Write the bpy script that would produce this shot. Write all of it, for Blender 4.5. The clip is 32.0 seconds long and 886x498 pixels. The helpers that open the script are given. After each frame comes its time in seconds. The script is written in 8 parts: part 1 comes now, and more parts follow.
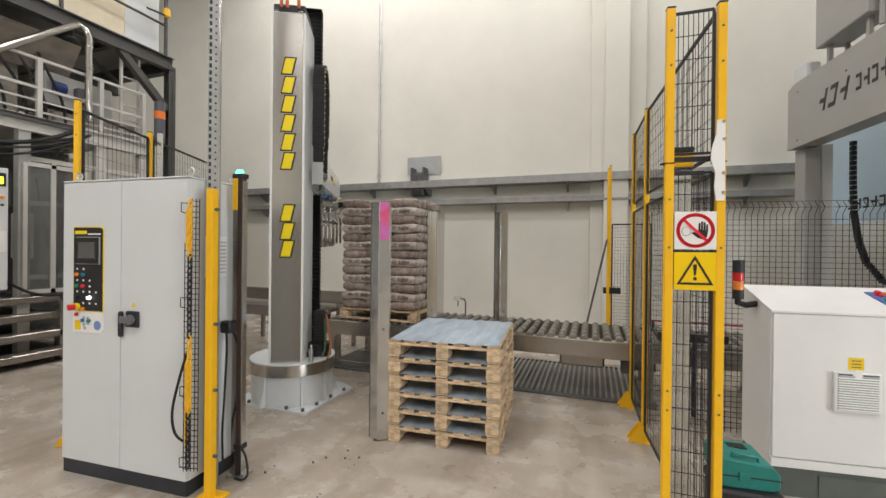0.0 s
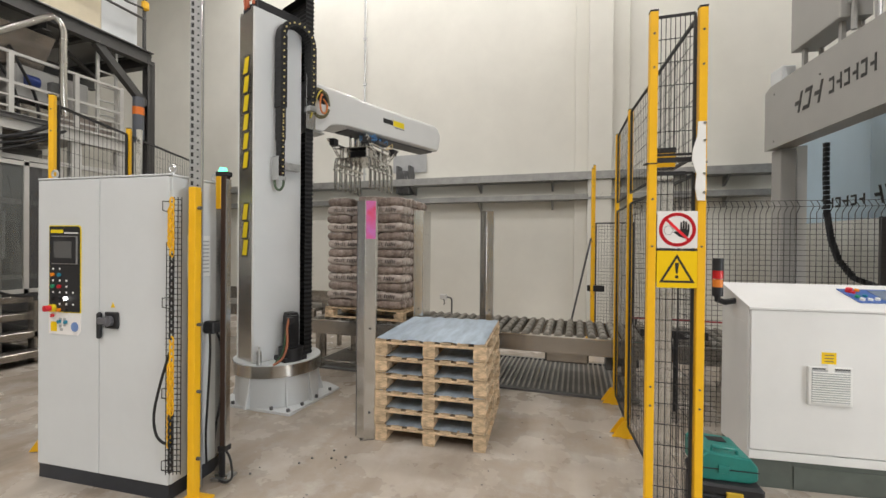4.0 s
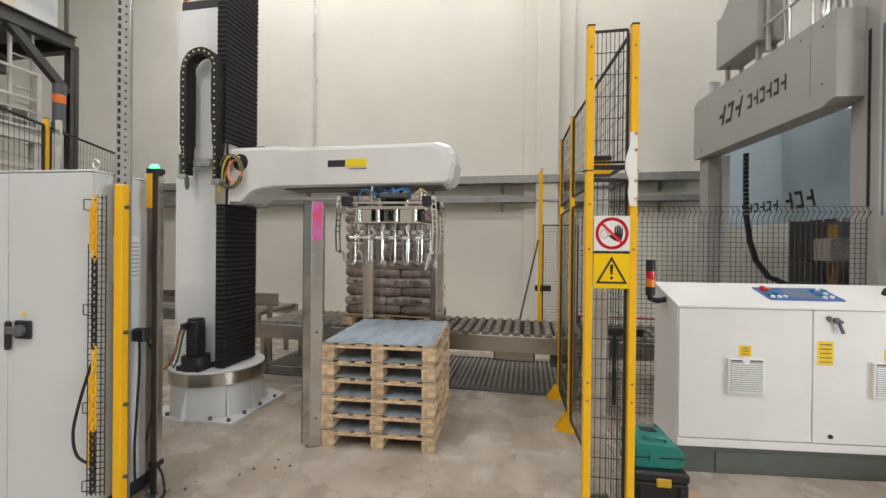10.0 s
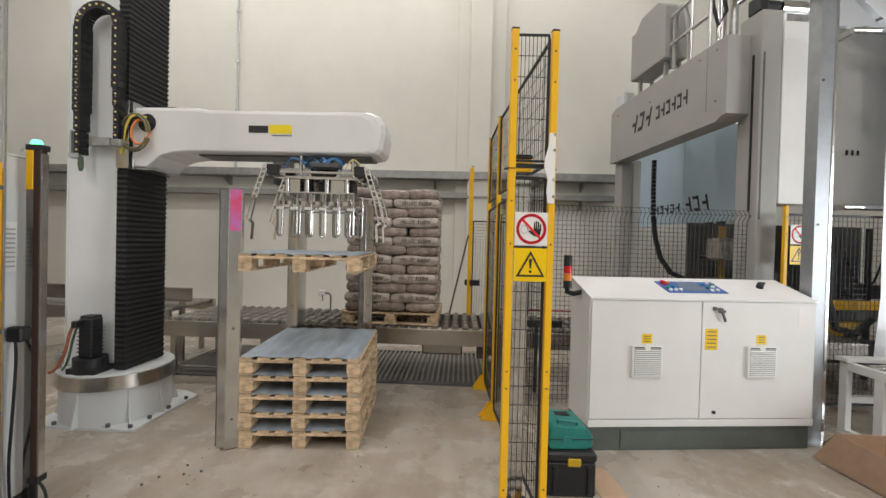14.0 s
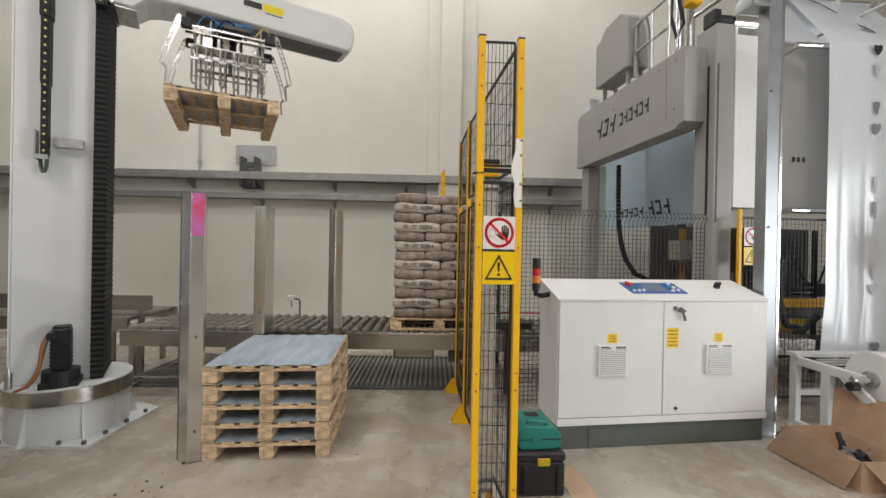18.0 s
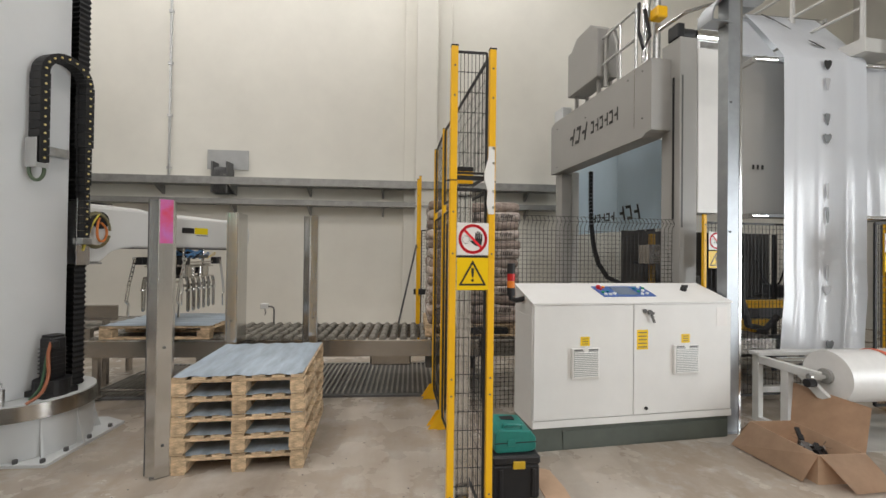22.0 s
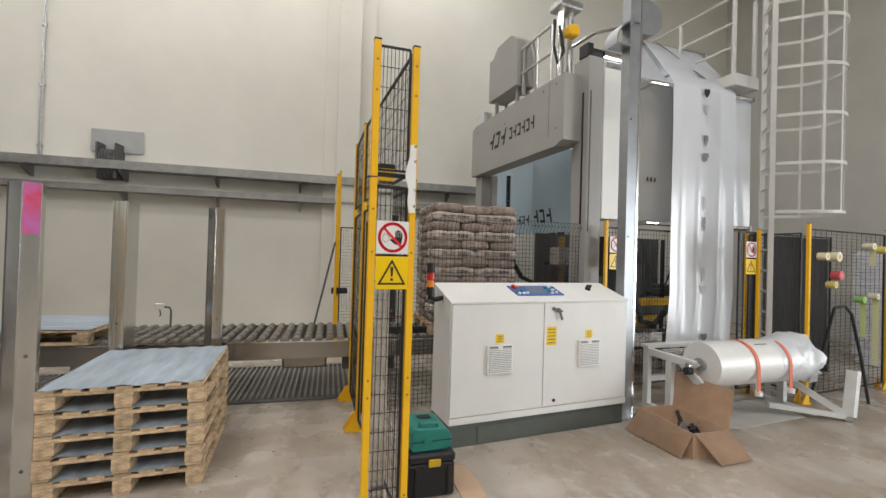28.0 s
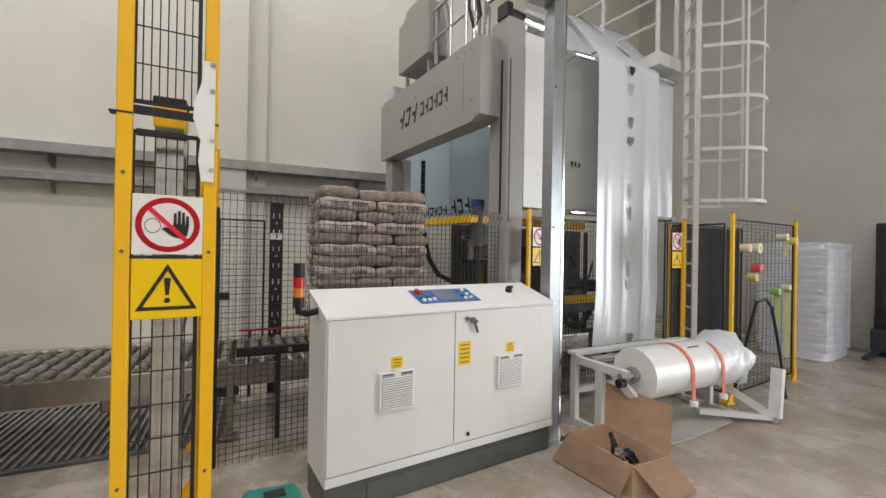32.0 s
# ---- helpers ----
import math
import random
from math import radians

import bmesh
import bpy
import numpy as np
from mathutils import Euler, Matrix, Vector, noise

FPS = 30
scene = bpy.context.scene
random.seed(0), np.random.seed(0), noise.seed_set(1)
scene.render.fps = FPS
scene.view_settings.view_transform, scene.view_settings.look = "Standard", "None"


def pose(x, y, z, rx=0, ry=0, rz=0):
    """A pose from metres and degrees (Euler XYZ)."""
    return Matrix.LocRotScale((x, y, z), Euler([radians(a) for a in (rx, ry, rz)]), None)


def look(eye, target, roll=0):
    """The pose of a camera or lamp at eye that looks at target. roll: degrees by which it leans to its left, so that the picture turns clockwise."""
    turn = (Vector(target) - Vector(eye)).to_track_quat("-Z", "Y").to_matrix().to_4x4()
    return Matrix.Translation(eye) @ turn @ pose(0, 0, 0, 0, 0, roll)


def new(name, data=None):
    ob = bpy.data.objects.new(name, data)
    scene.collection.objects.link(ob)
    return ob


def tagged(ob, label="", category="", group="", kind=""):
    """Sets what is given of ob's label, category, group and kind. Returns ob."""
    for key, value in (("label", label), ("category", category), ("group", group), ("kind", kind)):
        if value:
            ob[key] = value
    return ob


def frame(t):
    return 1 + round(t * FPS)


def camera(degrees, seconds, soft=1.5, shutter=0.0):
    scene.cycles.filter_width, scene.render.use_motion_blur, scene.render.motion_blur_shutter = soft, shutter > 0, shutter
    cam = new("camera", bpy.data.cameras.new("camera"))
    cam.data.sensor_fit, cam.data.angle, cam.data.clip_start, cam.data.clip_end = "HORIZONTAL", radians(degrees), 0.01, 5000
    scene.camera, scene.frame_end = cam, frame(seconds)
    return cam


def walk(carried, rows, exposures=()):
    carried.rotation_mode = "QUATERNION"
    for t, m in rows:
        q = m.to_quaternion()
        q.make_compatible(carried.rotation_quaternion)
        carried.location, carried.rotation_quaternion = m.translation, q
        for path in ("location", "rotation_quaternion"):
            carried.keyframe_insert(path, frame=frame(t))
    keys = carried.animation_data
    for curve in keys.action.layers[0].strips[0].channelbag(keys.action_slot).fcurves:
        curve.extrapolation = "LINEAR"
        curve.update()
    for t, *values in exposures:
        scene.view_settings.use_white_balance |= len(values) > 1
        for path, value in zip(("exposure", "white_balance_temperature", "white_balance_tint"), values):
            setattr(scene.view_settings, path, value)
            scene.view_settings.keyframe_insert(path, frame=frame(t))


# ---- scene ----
cam = camera(93.3, 32.0)

PATH = [
    (0, (-0.254, -0.053, 1.736), (-0.931, 1.829, 1.73), 0.6),
    (0.5, (-0.246, -0.05, 1.741), (-0.924, 1.832, 1.741), 0.7),
    (1, (-0.26, -0.059, 1.734), (-0.931, 1.825, 1.746), 0.8),
    (1.5, (-0.259, -0.055, 1.736), (-0.931, 1.829, 1.751), 0.8),
    (2, (-0.262, -0.058, 1.736), (-0.926, 1.828, 1.751), 0.8),
    (2.5, (-0.256, -0.059, 1.737), (-0.91, 1.831, 1.745), 0.8),
    (3, (-0.256, -0.061, 1.736), (-0.895, 1.834, 1.736), 0.7),
    (3.5, (-0.262, -0.063, 1.738), (-0.884, 1.837, 1.73), 0.6),
    (5.5, (-0.255, -0.052, 1.74), (-0.843, 1.859, 1.723), 0.6),
    (6, (-0.253, -0.057, 1.741), (-0.823, 1.86, 1.728), 0.7),
    (6.5, (-0.241, -0.055, 1.741), (-0.794, 1.866, 1.732), 0.6),
    (7, (-0.232, -0.058, 1.748), (-0.765, 1.87, 1.741), 0.7),
    (7.5, (-0.23, -0.059, 1.751), (-0.738, 1.876, 1.743), 0.6),
    (8, (-0.233, -0.06, 1.744), (-0.715, 1.881, 1.739), 0.6),
    (8.5, (-0.226, -0.052, 1.748), (-0.689, 1.893, 1.739), 0.6),
    (9, (-0.219, -0.057, 1.747), (-0.661, 1.893, 1.74), 0.6),
    (9.5, (-0.222, -0.062, 1.751), (-0.639, 1.894, 1.742), 0.7),
    (10, (-0.219, -0.058, 1.751), (-0.617, 1.902, 1.743), 0.6),
    (10.5, (-0.214, -0.055, 1.749), (-0.593, 1.909, 1.741), 0.7),
    (11, (-0.211, -0.05, 1.758), (-0.566, 1.918, 1.746), 0.7),
    (11.5, (-0.216, -0.061, 1.747), (-0.536, 1.913, 1.741), 0.8),
    (12, (-0.204, -0.065, 1.75), (-0.483, 1.915, 1.741), 0.9),
    (12.5, (-0.19, -0.069, 1.747), (-0.422, 1.917, 1.739), 1.0),
    (13, (-0.177, -0.069, 1.744), (-0.356, 1.923, 1.731), 1.2),
    (13.5, (-0.169, -0.062, 1.741), (-0.3, 1.934, 1.723), 1.3),
    (14, (-0.17, -0.054, 1.74), (-0.255, 1.944, 1.714), 1.5),
    (14.5, (-0.16, -0.052, 1.739), (-0.211, 1.947, 1.704), 1.6),
    (16.5, (-0.155, -0.07, 1.745), (-0.148, 1.93, 1.716), 1.3),
    (17, (-0.151, -0.068, 1.746), (-0.132, 1.932, 1.723), 1.2),
    (17.5, (-0.154, -0.062, 1.742), (-0.119, 1.938, 1.728), 1.1),
    (18, (-0.149, -0.061, 1.743), (-0.104, 1.938, 1.737), 1.1),
    (18.5, (-0.146, -0.065, 1.739), (-0.091, 1.935, 1.741), 1.0),
    (19, (-0.147, -0.067, 1.746), (-0.083, 1.932, 1.75), 0.9),
    (19.5, (-0.145, -0.069, 1.746), (-0.073, 1.929, 1.753), 0.9),
    (20, (-0.139, -0.068, 1.749), (-0.057, 1.93, 1.758), 0.7),
    (20.5, (-0.138, -0.067, 1.749), (-0.041, 1.931, 1.76), 0.7),
    (21, (-0.138, -0.072, 1.745), (-0.022, 1.925, 1.761), 0.6),
    (21.5, (-0.129, -0.074, 1.745), (0.004, 1.921, 1.763), 0.6),
    (22, (-0.129, -0.084, 1.751), (0.021, 1.911, 1.771), 0.7),
    (22.5, (-0.131, -0.097, 1.749), (0.032, 1.896, 1.775), 0.7),
    (23, (-0.126, -0.106, 1.752), (0.043, 1.887, 1.78), 0.7),
    (23.5, (-0.127, -0.108, 1.75), (0.052, 1.884, 1.784), 0.7),
    (24, (-0.125, -0.101, 1.747), (0.061, 1.89, 1.787), 0.7),
    (24.5, (-0.125, -0.099, 1.75), (0.07, 1.891, 1.792), 0.7),
    (26.5, (-0.123, -0.081, 1.751), (0.181, 1.896, 1.794), 1.1),
    (27, (-0.115, -0.075, 1.75), (0.252, 1.89, 1.789), 1.3),
    (27.5, (-0.119, -0.065, 1.747), (0.327, 1.884, 1.781), 1.5),
    (28, (-0.115, -0.058, 1.752), (0.404, 1.874, 1.774), 1.7),
    (28.5, (-0.071, -0.043, 1.759), (0.516, 1.869, 1.768), 1.8),
    (29, (0.007, -0.002, 1.767), (0.655, 1.89, 1.763), 1.9),
    (29.5, (0.111, 0.023, 1.757), (0.818, 1.894, 1.749), 2.0),
    (30, (0.188, 0.103, 1.754), (0.95, 1.952, 1.75), 1.8),
    (30.5, (0.245, 0.268, 1.753), (1.044, 2.101, 1.759), 1.3),
    (31, (0.276, 0.459, 1.779), (1.099, 2.282, 1.785), 1.0),
    (31.5, (0.346, 0.629, 1.767), (1.182, 2.445, 1.774), 0.9),
    (32, (0.478, 0.781, 1.772), (1.323, 2.594, 1.776), 1.0),
]
walk(cam, [(t, look(eye, target, roll)) for t, eye, target, roll in PATH], [(0, 0.1), (7, 0.07), (14, -0.04), (24, -0.08), (28, -0.06), (32, -0.07)])

world = bpy.data.worlds.new("hall_air")
scene.world = world
world.use_nodes = True
world.node_tree.nodes["Background"].inputs[0].default_value = (0.9, 0.95, 1.0, 1)
world.node_tree.nodes["Background"].inputs[1].default_value = 0.25
LAMPS = [(lx, ly) for lx in (-11.0, -4.5, 2.0) for ly in (-8.6, -3.1, 2.4)]


def lamp(x, y, z, sx, sy, watts, colour=(1, 0.96, 0.94)):
    data = bpy.data.lights.new("hall_lamp", "AREA")
    data.shape, data.size, data.size_y, data.energy, data.color = "RECTANGLE", sx, sy, watts, colour
    ob = new("hall_lamp", data)
    ob.matrix_basis = pose(x, y, z)
    return ob


WATTS = {-8.6: 250, -3.1: 225, 2.4: 120}
for lx, ly in LAMPS:
    lamp(lx, ly, 10.28, 0.6, 0.34, WATTS[ly] * (1.25 if (lx, ly) == (-4.5, 2.4) else 1))

# A long strip lamp runs above the back wall; daylight comes in by an unseen gate added to the east wall.
STRIP_Y = 8.4
lamp(-3.0, STRIP_Y, 10.28, 13.0, 0.2, 335)
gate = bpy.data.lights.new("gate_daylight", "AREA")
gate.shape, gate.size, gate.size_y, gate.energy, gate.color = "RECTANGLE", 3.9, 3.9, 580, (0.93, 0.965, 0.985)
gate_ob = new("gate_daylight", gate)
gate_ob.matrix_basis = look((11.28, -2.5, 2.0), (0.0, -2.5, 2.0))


# ---- small tools ----
def thing(name, m, label, category, group="", kind=""):
    ob = new(name)
    ob.empty_display_size = 0.1
    ob.matrix_basis = m
    return tagged(ob, label, category, group, kind)


def part(name, bm, material, parent, label="", smooth=False):
    """Link a bmesh as one mesh object under a thing or a part."""
    me = bpy.data.meshes.new(name)
    bm.to_mesh(me)
    bm.free()
    me.materials.append(material)
    if smooth:
        for p in me.polygons:
            p.use_smooth = True
        me.set_sharp_from_angle(angle=radians(42))
    ob = new(name, me)
    ob.parent = parent
    if label:
        ob["label"] = label
    return ob


def again(ob, m, parent=None):
    """One more object on the mesh of ob."""
    o = new(ob.name.split(".")[0], ob.data)
    o.parent = parent or ob.parent
    o.matrix_basis = m
    for key in ("label",):
        if key in ob:
            o[key] = ob[key]
    return o


def structure(name, bm, material, label, category, kind="structure", smooth=False):
    return tagged(part(name, bm, material, None, "", smooth), label, category, "", kind)


def box(bm, x0, x1, y0, y1, z0, z1, bevel=0.0, m=None, segs=1):
    """A box between two corners, its edges rounded by bevel."""
    mat = Matrix.LocRotScale(((x0 + x1) / 2, (y0 + y1) / 2, (z0 + z1) / 2), None, (abs(x1 - x0), abs(y1 - y0), abs(z1 - z0)))
    vs = bmesh.ops.create_cube(bm, size=1, matrix=mat)["verts"]
    if bevel:
        es = list({e for v in vs for e in v.link_edges})
        out = bmesh.ops.bevel(bm, geom=es, offset=bevel, segments=segs, affect="EDGES", profile=0.6)
        vs = list({v for f in out["faces"] for v in f.verts} | {v for v in vs if v.is_valid})
    if m is not None:
        bmesh.ops.transform(bm, matrix=m, verts=vs)
    return vs


def rod(bm, p, q, r, n=10, r2=None):
    """A round bar from p to q."""
    p, q = Vector(p), Vector(q)
    d = q - p
    m = Matrix.Translation((p + q) / 2) @ d.to_track_quat("Z", "Y").to_matrix().to_4x4()
    bmesh.ops.create_cone(bm, cap_ends=True, segments=n, radius1=r, radius2=r if r2 is None else r2, depth=d.length, matrix=m)


def bar(bm, p, q, w, h, up=(0, 0, 1)):
    """A square bar from p to q, w across and h along up."""
    p, q = Vector(p), Vector(q)
    d = (q - p).normalized()
    side = d.cross(Vector(up))
    side = side.normalized() if side.length > 1e-4 else Vector((1, 0, 0))
    top = side.cross(d).normalized()
    vs = [bm.verts.new(c + side * sx * w / 2 + top * sz * h / 2) for c in (p, q) for sx, sz in ((-1, -1), (1, -1), (1, 1), (-1, 1))]
    for f in ((3, 2, 1, 0), (4, 5, 6, 7), (0, 1, 5, 4), (1, 2, 6, 5), (2, 3, 7, 6), (3, 0, 4, 7)):
        bm.faces.new([vs[i] for i in f])


def tube(bm, points, r, n=8):
    """A bent round tube along points."""
    pts = [Vector(p) for p in points]
    rings, side = [], None
    for i, p in enumerate(pts):
        d = (pts[min(i + 1, len(pts) - 1)] - pts[max(i - 1, 0)]).normalized()
        if side is None:
            side = d.orthogonal().normalized()
        side = (side - d * side.dot(d)).normalized()
        up = d.cross(side)
        rings.append([bm.verts.new(p + (side * math.cos(a) + up * math.sin(a)) * r) for a in (2 * math.pi * k / n for k in range(n))])
    for a, b in zip(rings, rings[1:]):
        for k in range(n):
            bm.faces.new((a[k], a[(k + 1) % n], b[(k + 1) % n], b[k]))
    bm.faces.new(rings[0][::-1])
    bm.faces.new(rings[-1])


def prism(bm, outline, lo, hi, axis="y"):
    """An outline of (a, b) pushed along an axis: x: (y, z), y: (x, z), z: (x, y)."""
    put = {"x": lambda a, b, c: (c, a, b), "y": lambda a, b, c: (a, c, b), "z": lambda a, b, c: (a, b, c)}[axis]
    low = [bm.verts.new(put(a, b, lo)) for a, b in outline]
    high = [bm.verts.new(put(a, b, hi)) for a, b in outline]
    n = len(outline)
    bm.faces.new(low[::-1])
    bm.faces.new(high)
    for k in range(n):
        bm.faces.new((low[k], low[(k + 1) % n], high[(k + 1) % n], high[k]))
    bmesh.ops.recalc_face_normals(bm, faces=bm.faces)


def arc(cx, cy, r, a0, a1, n):
    return [(cx + r * math.cos(radians(a0 + (a1 - a0) * k / n)), cy + r * math.sin(radians(a0 + (a1 - a0) * k / n))) for k in range(n + 1)]


def B(*sizes, bevel=0.0):
    bm = bmesh.new()
    box(bm, *sizes, bevel=bevel)
    return bm


def R(p, q, r, n=12):
    bm = bmesh.new()
    rod(bm, p, q, r, n)
    return bm


def T(points, r, n=8):
    bm = bmesh.new()
    tube(bm, points, r, n)
    return bm


def sag(p, q, drop, n=10):
    """Points of a hanging line from p to q."""
    p, q = Vector(p), Vector(q)
    return [p.lerp(q, k / n) - Vector((0, 0, drop * 4 * (k / n) * (1 - k / n))) for k in range(n + 1)]


def curve(points, n=5):
    """A smooth line through points."""
    pts = [Vector(p) for p in points]
    out = []
    for i in range(len(pts) - 1):
        a, b, c, d = pts[max(i - 1, 0)], pts[i], pts[i + 1], pts[min(i + 2, len(pts) - 1)]
        for k in range(n):
            u = k / n
            out.append(0.5 * (2 * b + (c - a) * u + (2 * a - 5 * b + 4 * c - d) * u * u + (3 * b - a - 3 * c + d) * u ** 3))
    return out + [pts[-1]]


# ---- materials ----
def material(name, colour, rough=0.5, metal=0.0, grain=0.0, scale=8.0, bump=0.0, bump_scale=60.0, second=None, stretch=(1, 1, 1), rough_vary=0.0, per_object=0.0, coat=0.0, emit=None, strength=0.0, alpha=1.0, transmission=0.0, ior=1.45):
    """A surface with stains at one scale and grain at a finer one."""
    mat = bpy.data.materials.new(name)
    mat.use_nodes = True
    nt = mat.node_tree
    n, l = nt.nodes, nt.links
    bsdf = n["Principled BSDF"]
    bsdf.inputs["Roughness"].default_value = rough
    bsdf.inputs["Metallic"].default_value = metal
    bsdf.inputs["Coat Weight"].default_value = coat
    bsdf.inputs["Alpha"].default_value = alpha
    bsdf.inputs["Transmission Weight"].default_value = transmission
    bsdf.inputs["IOR"].default_value = ior
    c = (*colour, 1)
    bsdf.inputs["Base Color"].default_value = c
    if emit:
        bsdf.inputs["Emission Color"].default_value = (*emit, 1)
        bsdf.inputs["Emission Strength"].default_value = strength
    tex = n.new("ShaderNodeTexCoord")
    mp = n.new("ShaderNodeMapping")
    mp.inputs["Scale"].default_value = stretch
    l.new(tex.outputs["Object"], mp.inputs["Vector"])
    last = None
    if grain or second:
        big = n.new("ShaderNodeTexNoise")
        big.inputs["Scale"].default_value = scale
        big.inputs["Detail"].default_value = 6
        big.inputs["Roughness"].default_value = 0.62
        l.new(mp.outputs[0], big.inputs["Vector"])
        ramp = n.new("ShaderNodeValToRGB")
        two = second or tuple(max(0, v * (1 - grain)) for v in colour)
        lift = tuple(min(1, v * (1 + grain * 0.5)) for v in colour)
        ramp.color_ramp.elements[0].position, ramp.color_ramp.elements[0].color = 0.32, (*two, 1)
        ramp.color_ramp.elements[1].position, ramp.color_ramp.elements[1].color = 0.68, (*lift, 1)
        l.new(big.outputs["Fac"], ramp.inputs[0])
        last = ramp.outputs[0]
        if rough_vary:
            mr = n.new("ShaderNodeMapRange")
            mr.inputs["To Min"].default_value = max(0.02, rough - rough_vary)
            mr.inputs["To Max"].default_value = min(1, rough + rough_vary)
            l.new(big.outputs["Fac"], mr.inputs["Value"])
            l.new(mr.outputs[0], bsdf.inputs["Roughness"])
    if per_object:
        info = n.new("ShaderNodeObjectInfo")
        hsv = n.new("ShaderNodeHueSaturation")
        mr2 = n.new("ShaderNodeMapRange")
        mr2.inputs["To Min"].default_value, mr2.inputs["To Max"].default_value = 1 - per_object, 1 + per_object
        l.new(info.outputs["Random"], mr2.inputs["Value"])
        l.new(mr2.outputs[0], hsv.inputs["Value"])
        if last:
            l.new(last, hsv.inputs["Color"])
        else:
            hsv.inputs["Color"].default_value = c
        last = hsv.outputs[0]
    if last:
        l.new(last, bsdf.inputs["Base Color"])
    if bump:
        fine = n.new("ShaderNodeTexNoise")
        fine.inputs["Scale"].default_value = bump_scale
        fine.inputs["Detail"].default_value = 4
        l.new(mp.outputs[0], fine.inputs["Vector"])
        b = n.new("ShaderNodeBump")
        b.inputs["Strength"].default_value = bump
        b.inputs["Distance"].default_value = 0.01
        l.new(fine.outputs["Fac"], b.inputs["Height"])
        l.new(b.outputs[0], bsdf.inputs["Normal"])
    return mat


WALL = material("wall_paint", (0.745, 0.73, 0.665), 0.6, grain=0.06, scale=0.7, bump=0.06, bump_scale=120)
# Greyer than the wall colour above; used on the east wall.
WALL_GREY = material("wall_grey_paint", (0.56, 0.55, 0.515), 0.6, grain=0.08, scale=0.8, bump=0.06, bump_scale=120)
CEIL = material("ceiling_sheet", (0.6, 0.6, 0.58), 0.7, grain=0.1, scale=0.5)
STEEL = material("stainless_steel", (0.55, 0.53, 0.5), 0.24, 1.0, grain=0.05, scale=3, bump=0.012, bump_scale=20, stretch=(14, 14, 0.5), rough_vary=0.05)
CHROME = material("bright_steel", (0.75, 0.75, 0.74), 0.16, 1.0, grain=0.06, scale=10)
GALV = material("galvanised_steel", (0.55, 0.56, 0.56), 0.38, 1.0, grain=0.25, scale=14, rough_vary=0.1)
POSTM = material("folded_galvanised_sheet", (0.66, 0.66, 0.65), 0.17, 1.0, grain=0.05, scale=3, stretch=(3, 3, 0.4), rough_vary=0.05)
YELLOW = material("yellow_powder_coat", (0.85, 0.47, 0.01), 0.42, grain=0.06, scale=6, bump=0.03)
BLACK = material("black_powder_coat", (0.018, 0.018, 0.02), 0.5, grain=0.2, scale=8)
RUBBER = material("black_rubber", (0.014, 0.014, 0.015), 0.62, grain=0.3, scale=20, bump=0.1)
CAB_GREY = material("light_grey_enamel", (0.62, 0.64, 0.645), 0.42, grain=0.04, scale=2.5, bump=0.03, bump_scale=300)
CAB_WHITE = material("white_grey_enamel", (0.75, 0.75, 0.735), 0.4, grain=0.04, scale=2.5, bump=0.03, bump_scale=300)
PLINTH = material("grey_green_plinth_paint", (0.1, 0.115, 0.1), 0.55, grain=0.15, scale=5)
DARK = material("dark_plinth_plastic", (0.03, 0.033, 0.04), 0.5, grain=0.2, scale=6)
HOOD = material("hood_grey_paint", (0.5, 0.495, 0.47), 0.35, grain=0.05, scale=1.2)
MACHINE = material("machine_grey_paint", (0.345, 0.34, 0.322), 0.42, grain=0.05, scale=1.5, bump=0.03, bump_scale=200)
WOOD = material("pallet_pine", (0.64, 0.48, 0.31), 0.75, grain=0.5, scale=9, bump=0.3, bump_scale=34, stretch=(1.6, 1.6, 3), per_object=0.22)
SHEET = material("blue_grey_slip_sheet", (0.38, 0.455, 0.53), 0.4, grain=0.3, scale=4, bump=0.16, bump_scale=6, stretch=(2.6, 0.5, 1))
BAG = material("brown_paper_film_bag", (0.36, 0.29, 0.25), 0.27, second=(0.2, 0.15, 0.125), scale=16, bump=0.9, bump_scale=19, stretch=(1, 1, 1.8), per_object=0.2, rough_vary=0.1)
WHITE = material("white_plastic", (0.8, 0.8, 0.78), 0.35, grain=0.04, scale=5)
CREAM = material("arm_white_paint", (0.67, 0.67, 0.655), 0.27, grain=0.03, scale=2, coat=0.2)
RED = material("red_plastic", (0.6, 0.02, 0.03), 0.35)
BROWN_STEEL = material("dark_grey_steel", (0.1, 0.1, 0.1), 0.5, grain=0.25, scale=6)
FILM = material("white_polyethylene_film", (0.88, 0.9, 0.93), 0.2, grain=0.05, scale=3, bump=0.06, bump_scale=5, stretch=(2.2, 1, 0.25), rough_vary=0.06, ior=1.8)


def let_light_through(mat, colour, share):
    """Thin film passes part of the light that falls on its other side."""
    nt = mat.node_tree
    thin = nt.nodes.new("ShaderNodeBsdfTranslucent")
    thin.inputs["Color"].default_value = (*colour, 1)
    mix = nt.nodes.new("ShaderNodeMixShader")
    mix.inputs[0].default_value = share
    nt.links.new(nt.nodes["Principled BSDF"].outputs[0], mix.inputs[1])
    nt.links.new(thin.outputs[0], mix.inputs[2])
    nt.links.new(mix.outputs[0], nt.nodes["Material Output"].inputs[0])


let_light_through(FILM, (0.9, 0.93, 0.97), 0.45)
CARD = material("corrugated_cardboard", (0.52, 0.36, 0.245), 0.8, grain=0.12, scale=6, bump=0.1, bump_scale=80)

# ---- the hall ----
FLOOR = material("concrete_floor", (0.47, 0.425, 0.37), 0.27, second=(0.3, 0.245, 0.19), scale=1.1, bump=0.05, bump_scale=40, rough_vary=0.14)


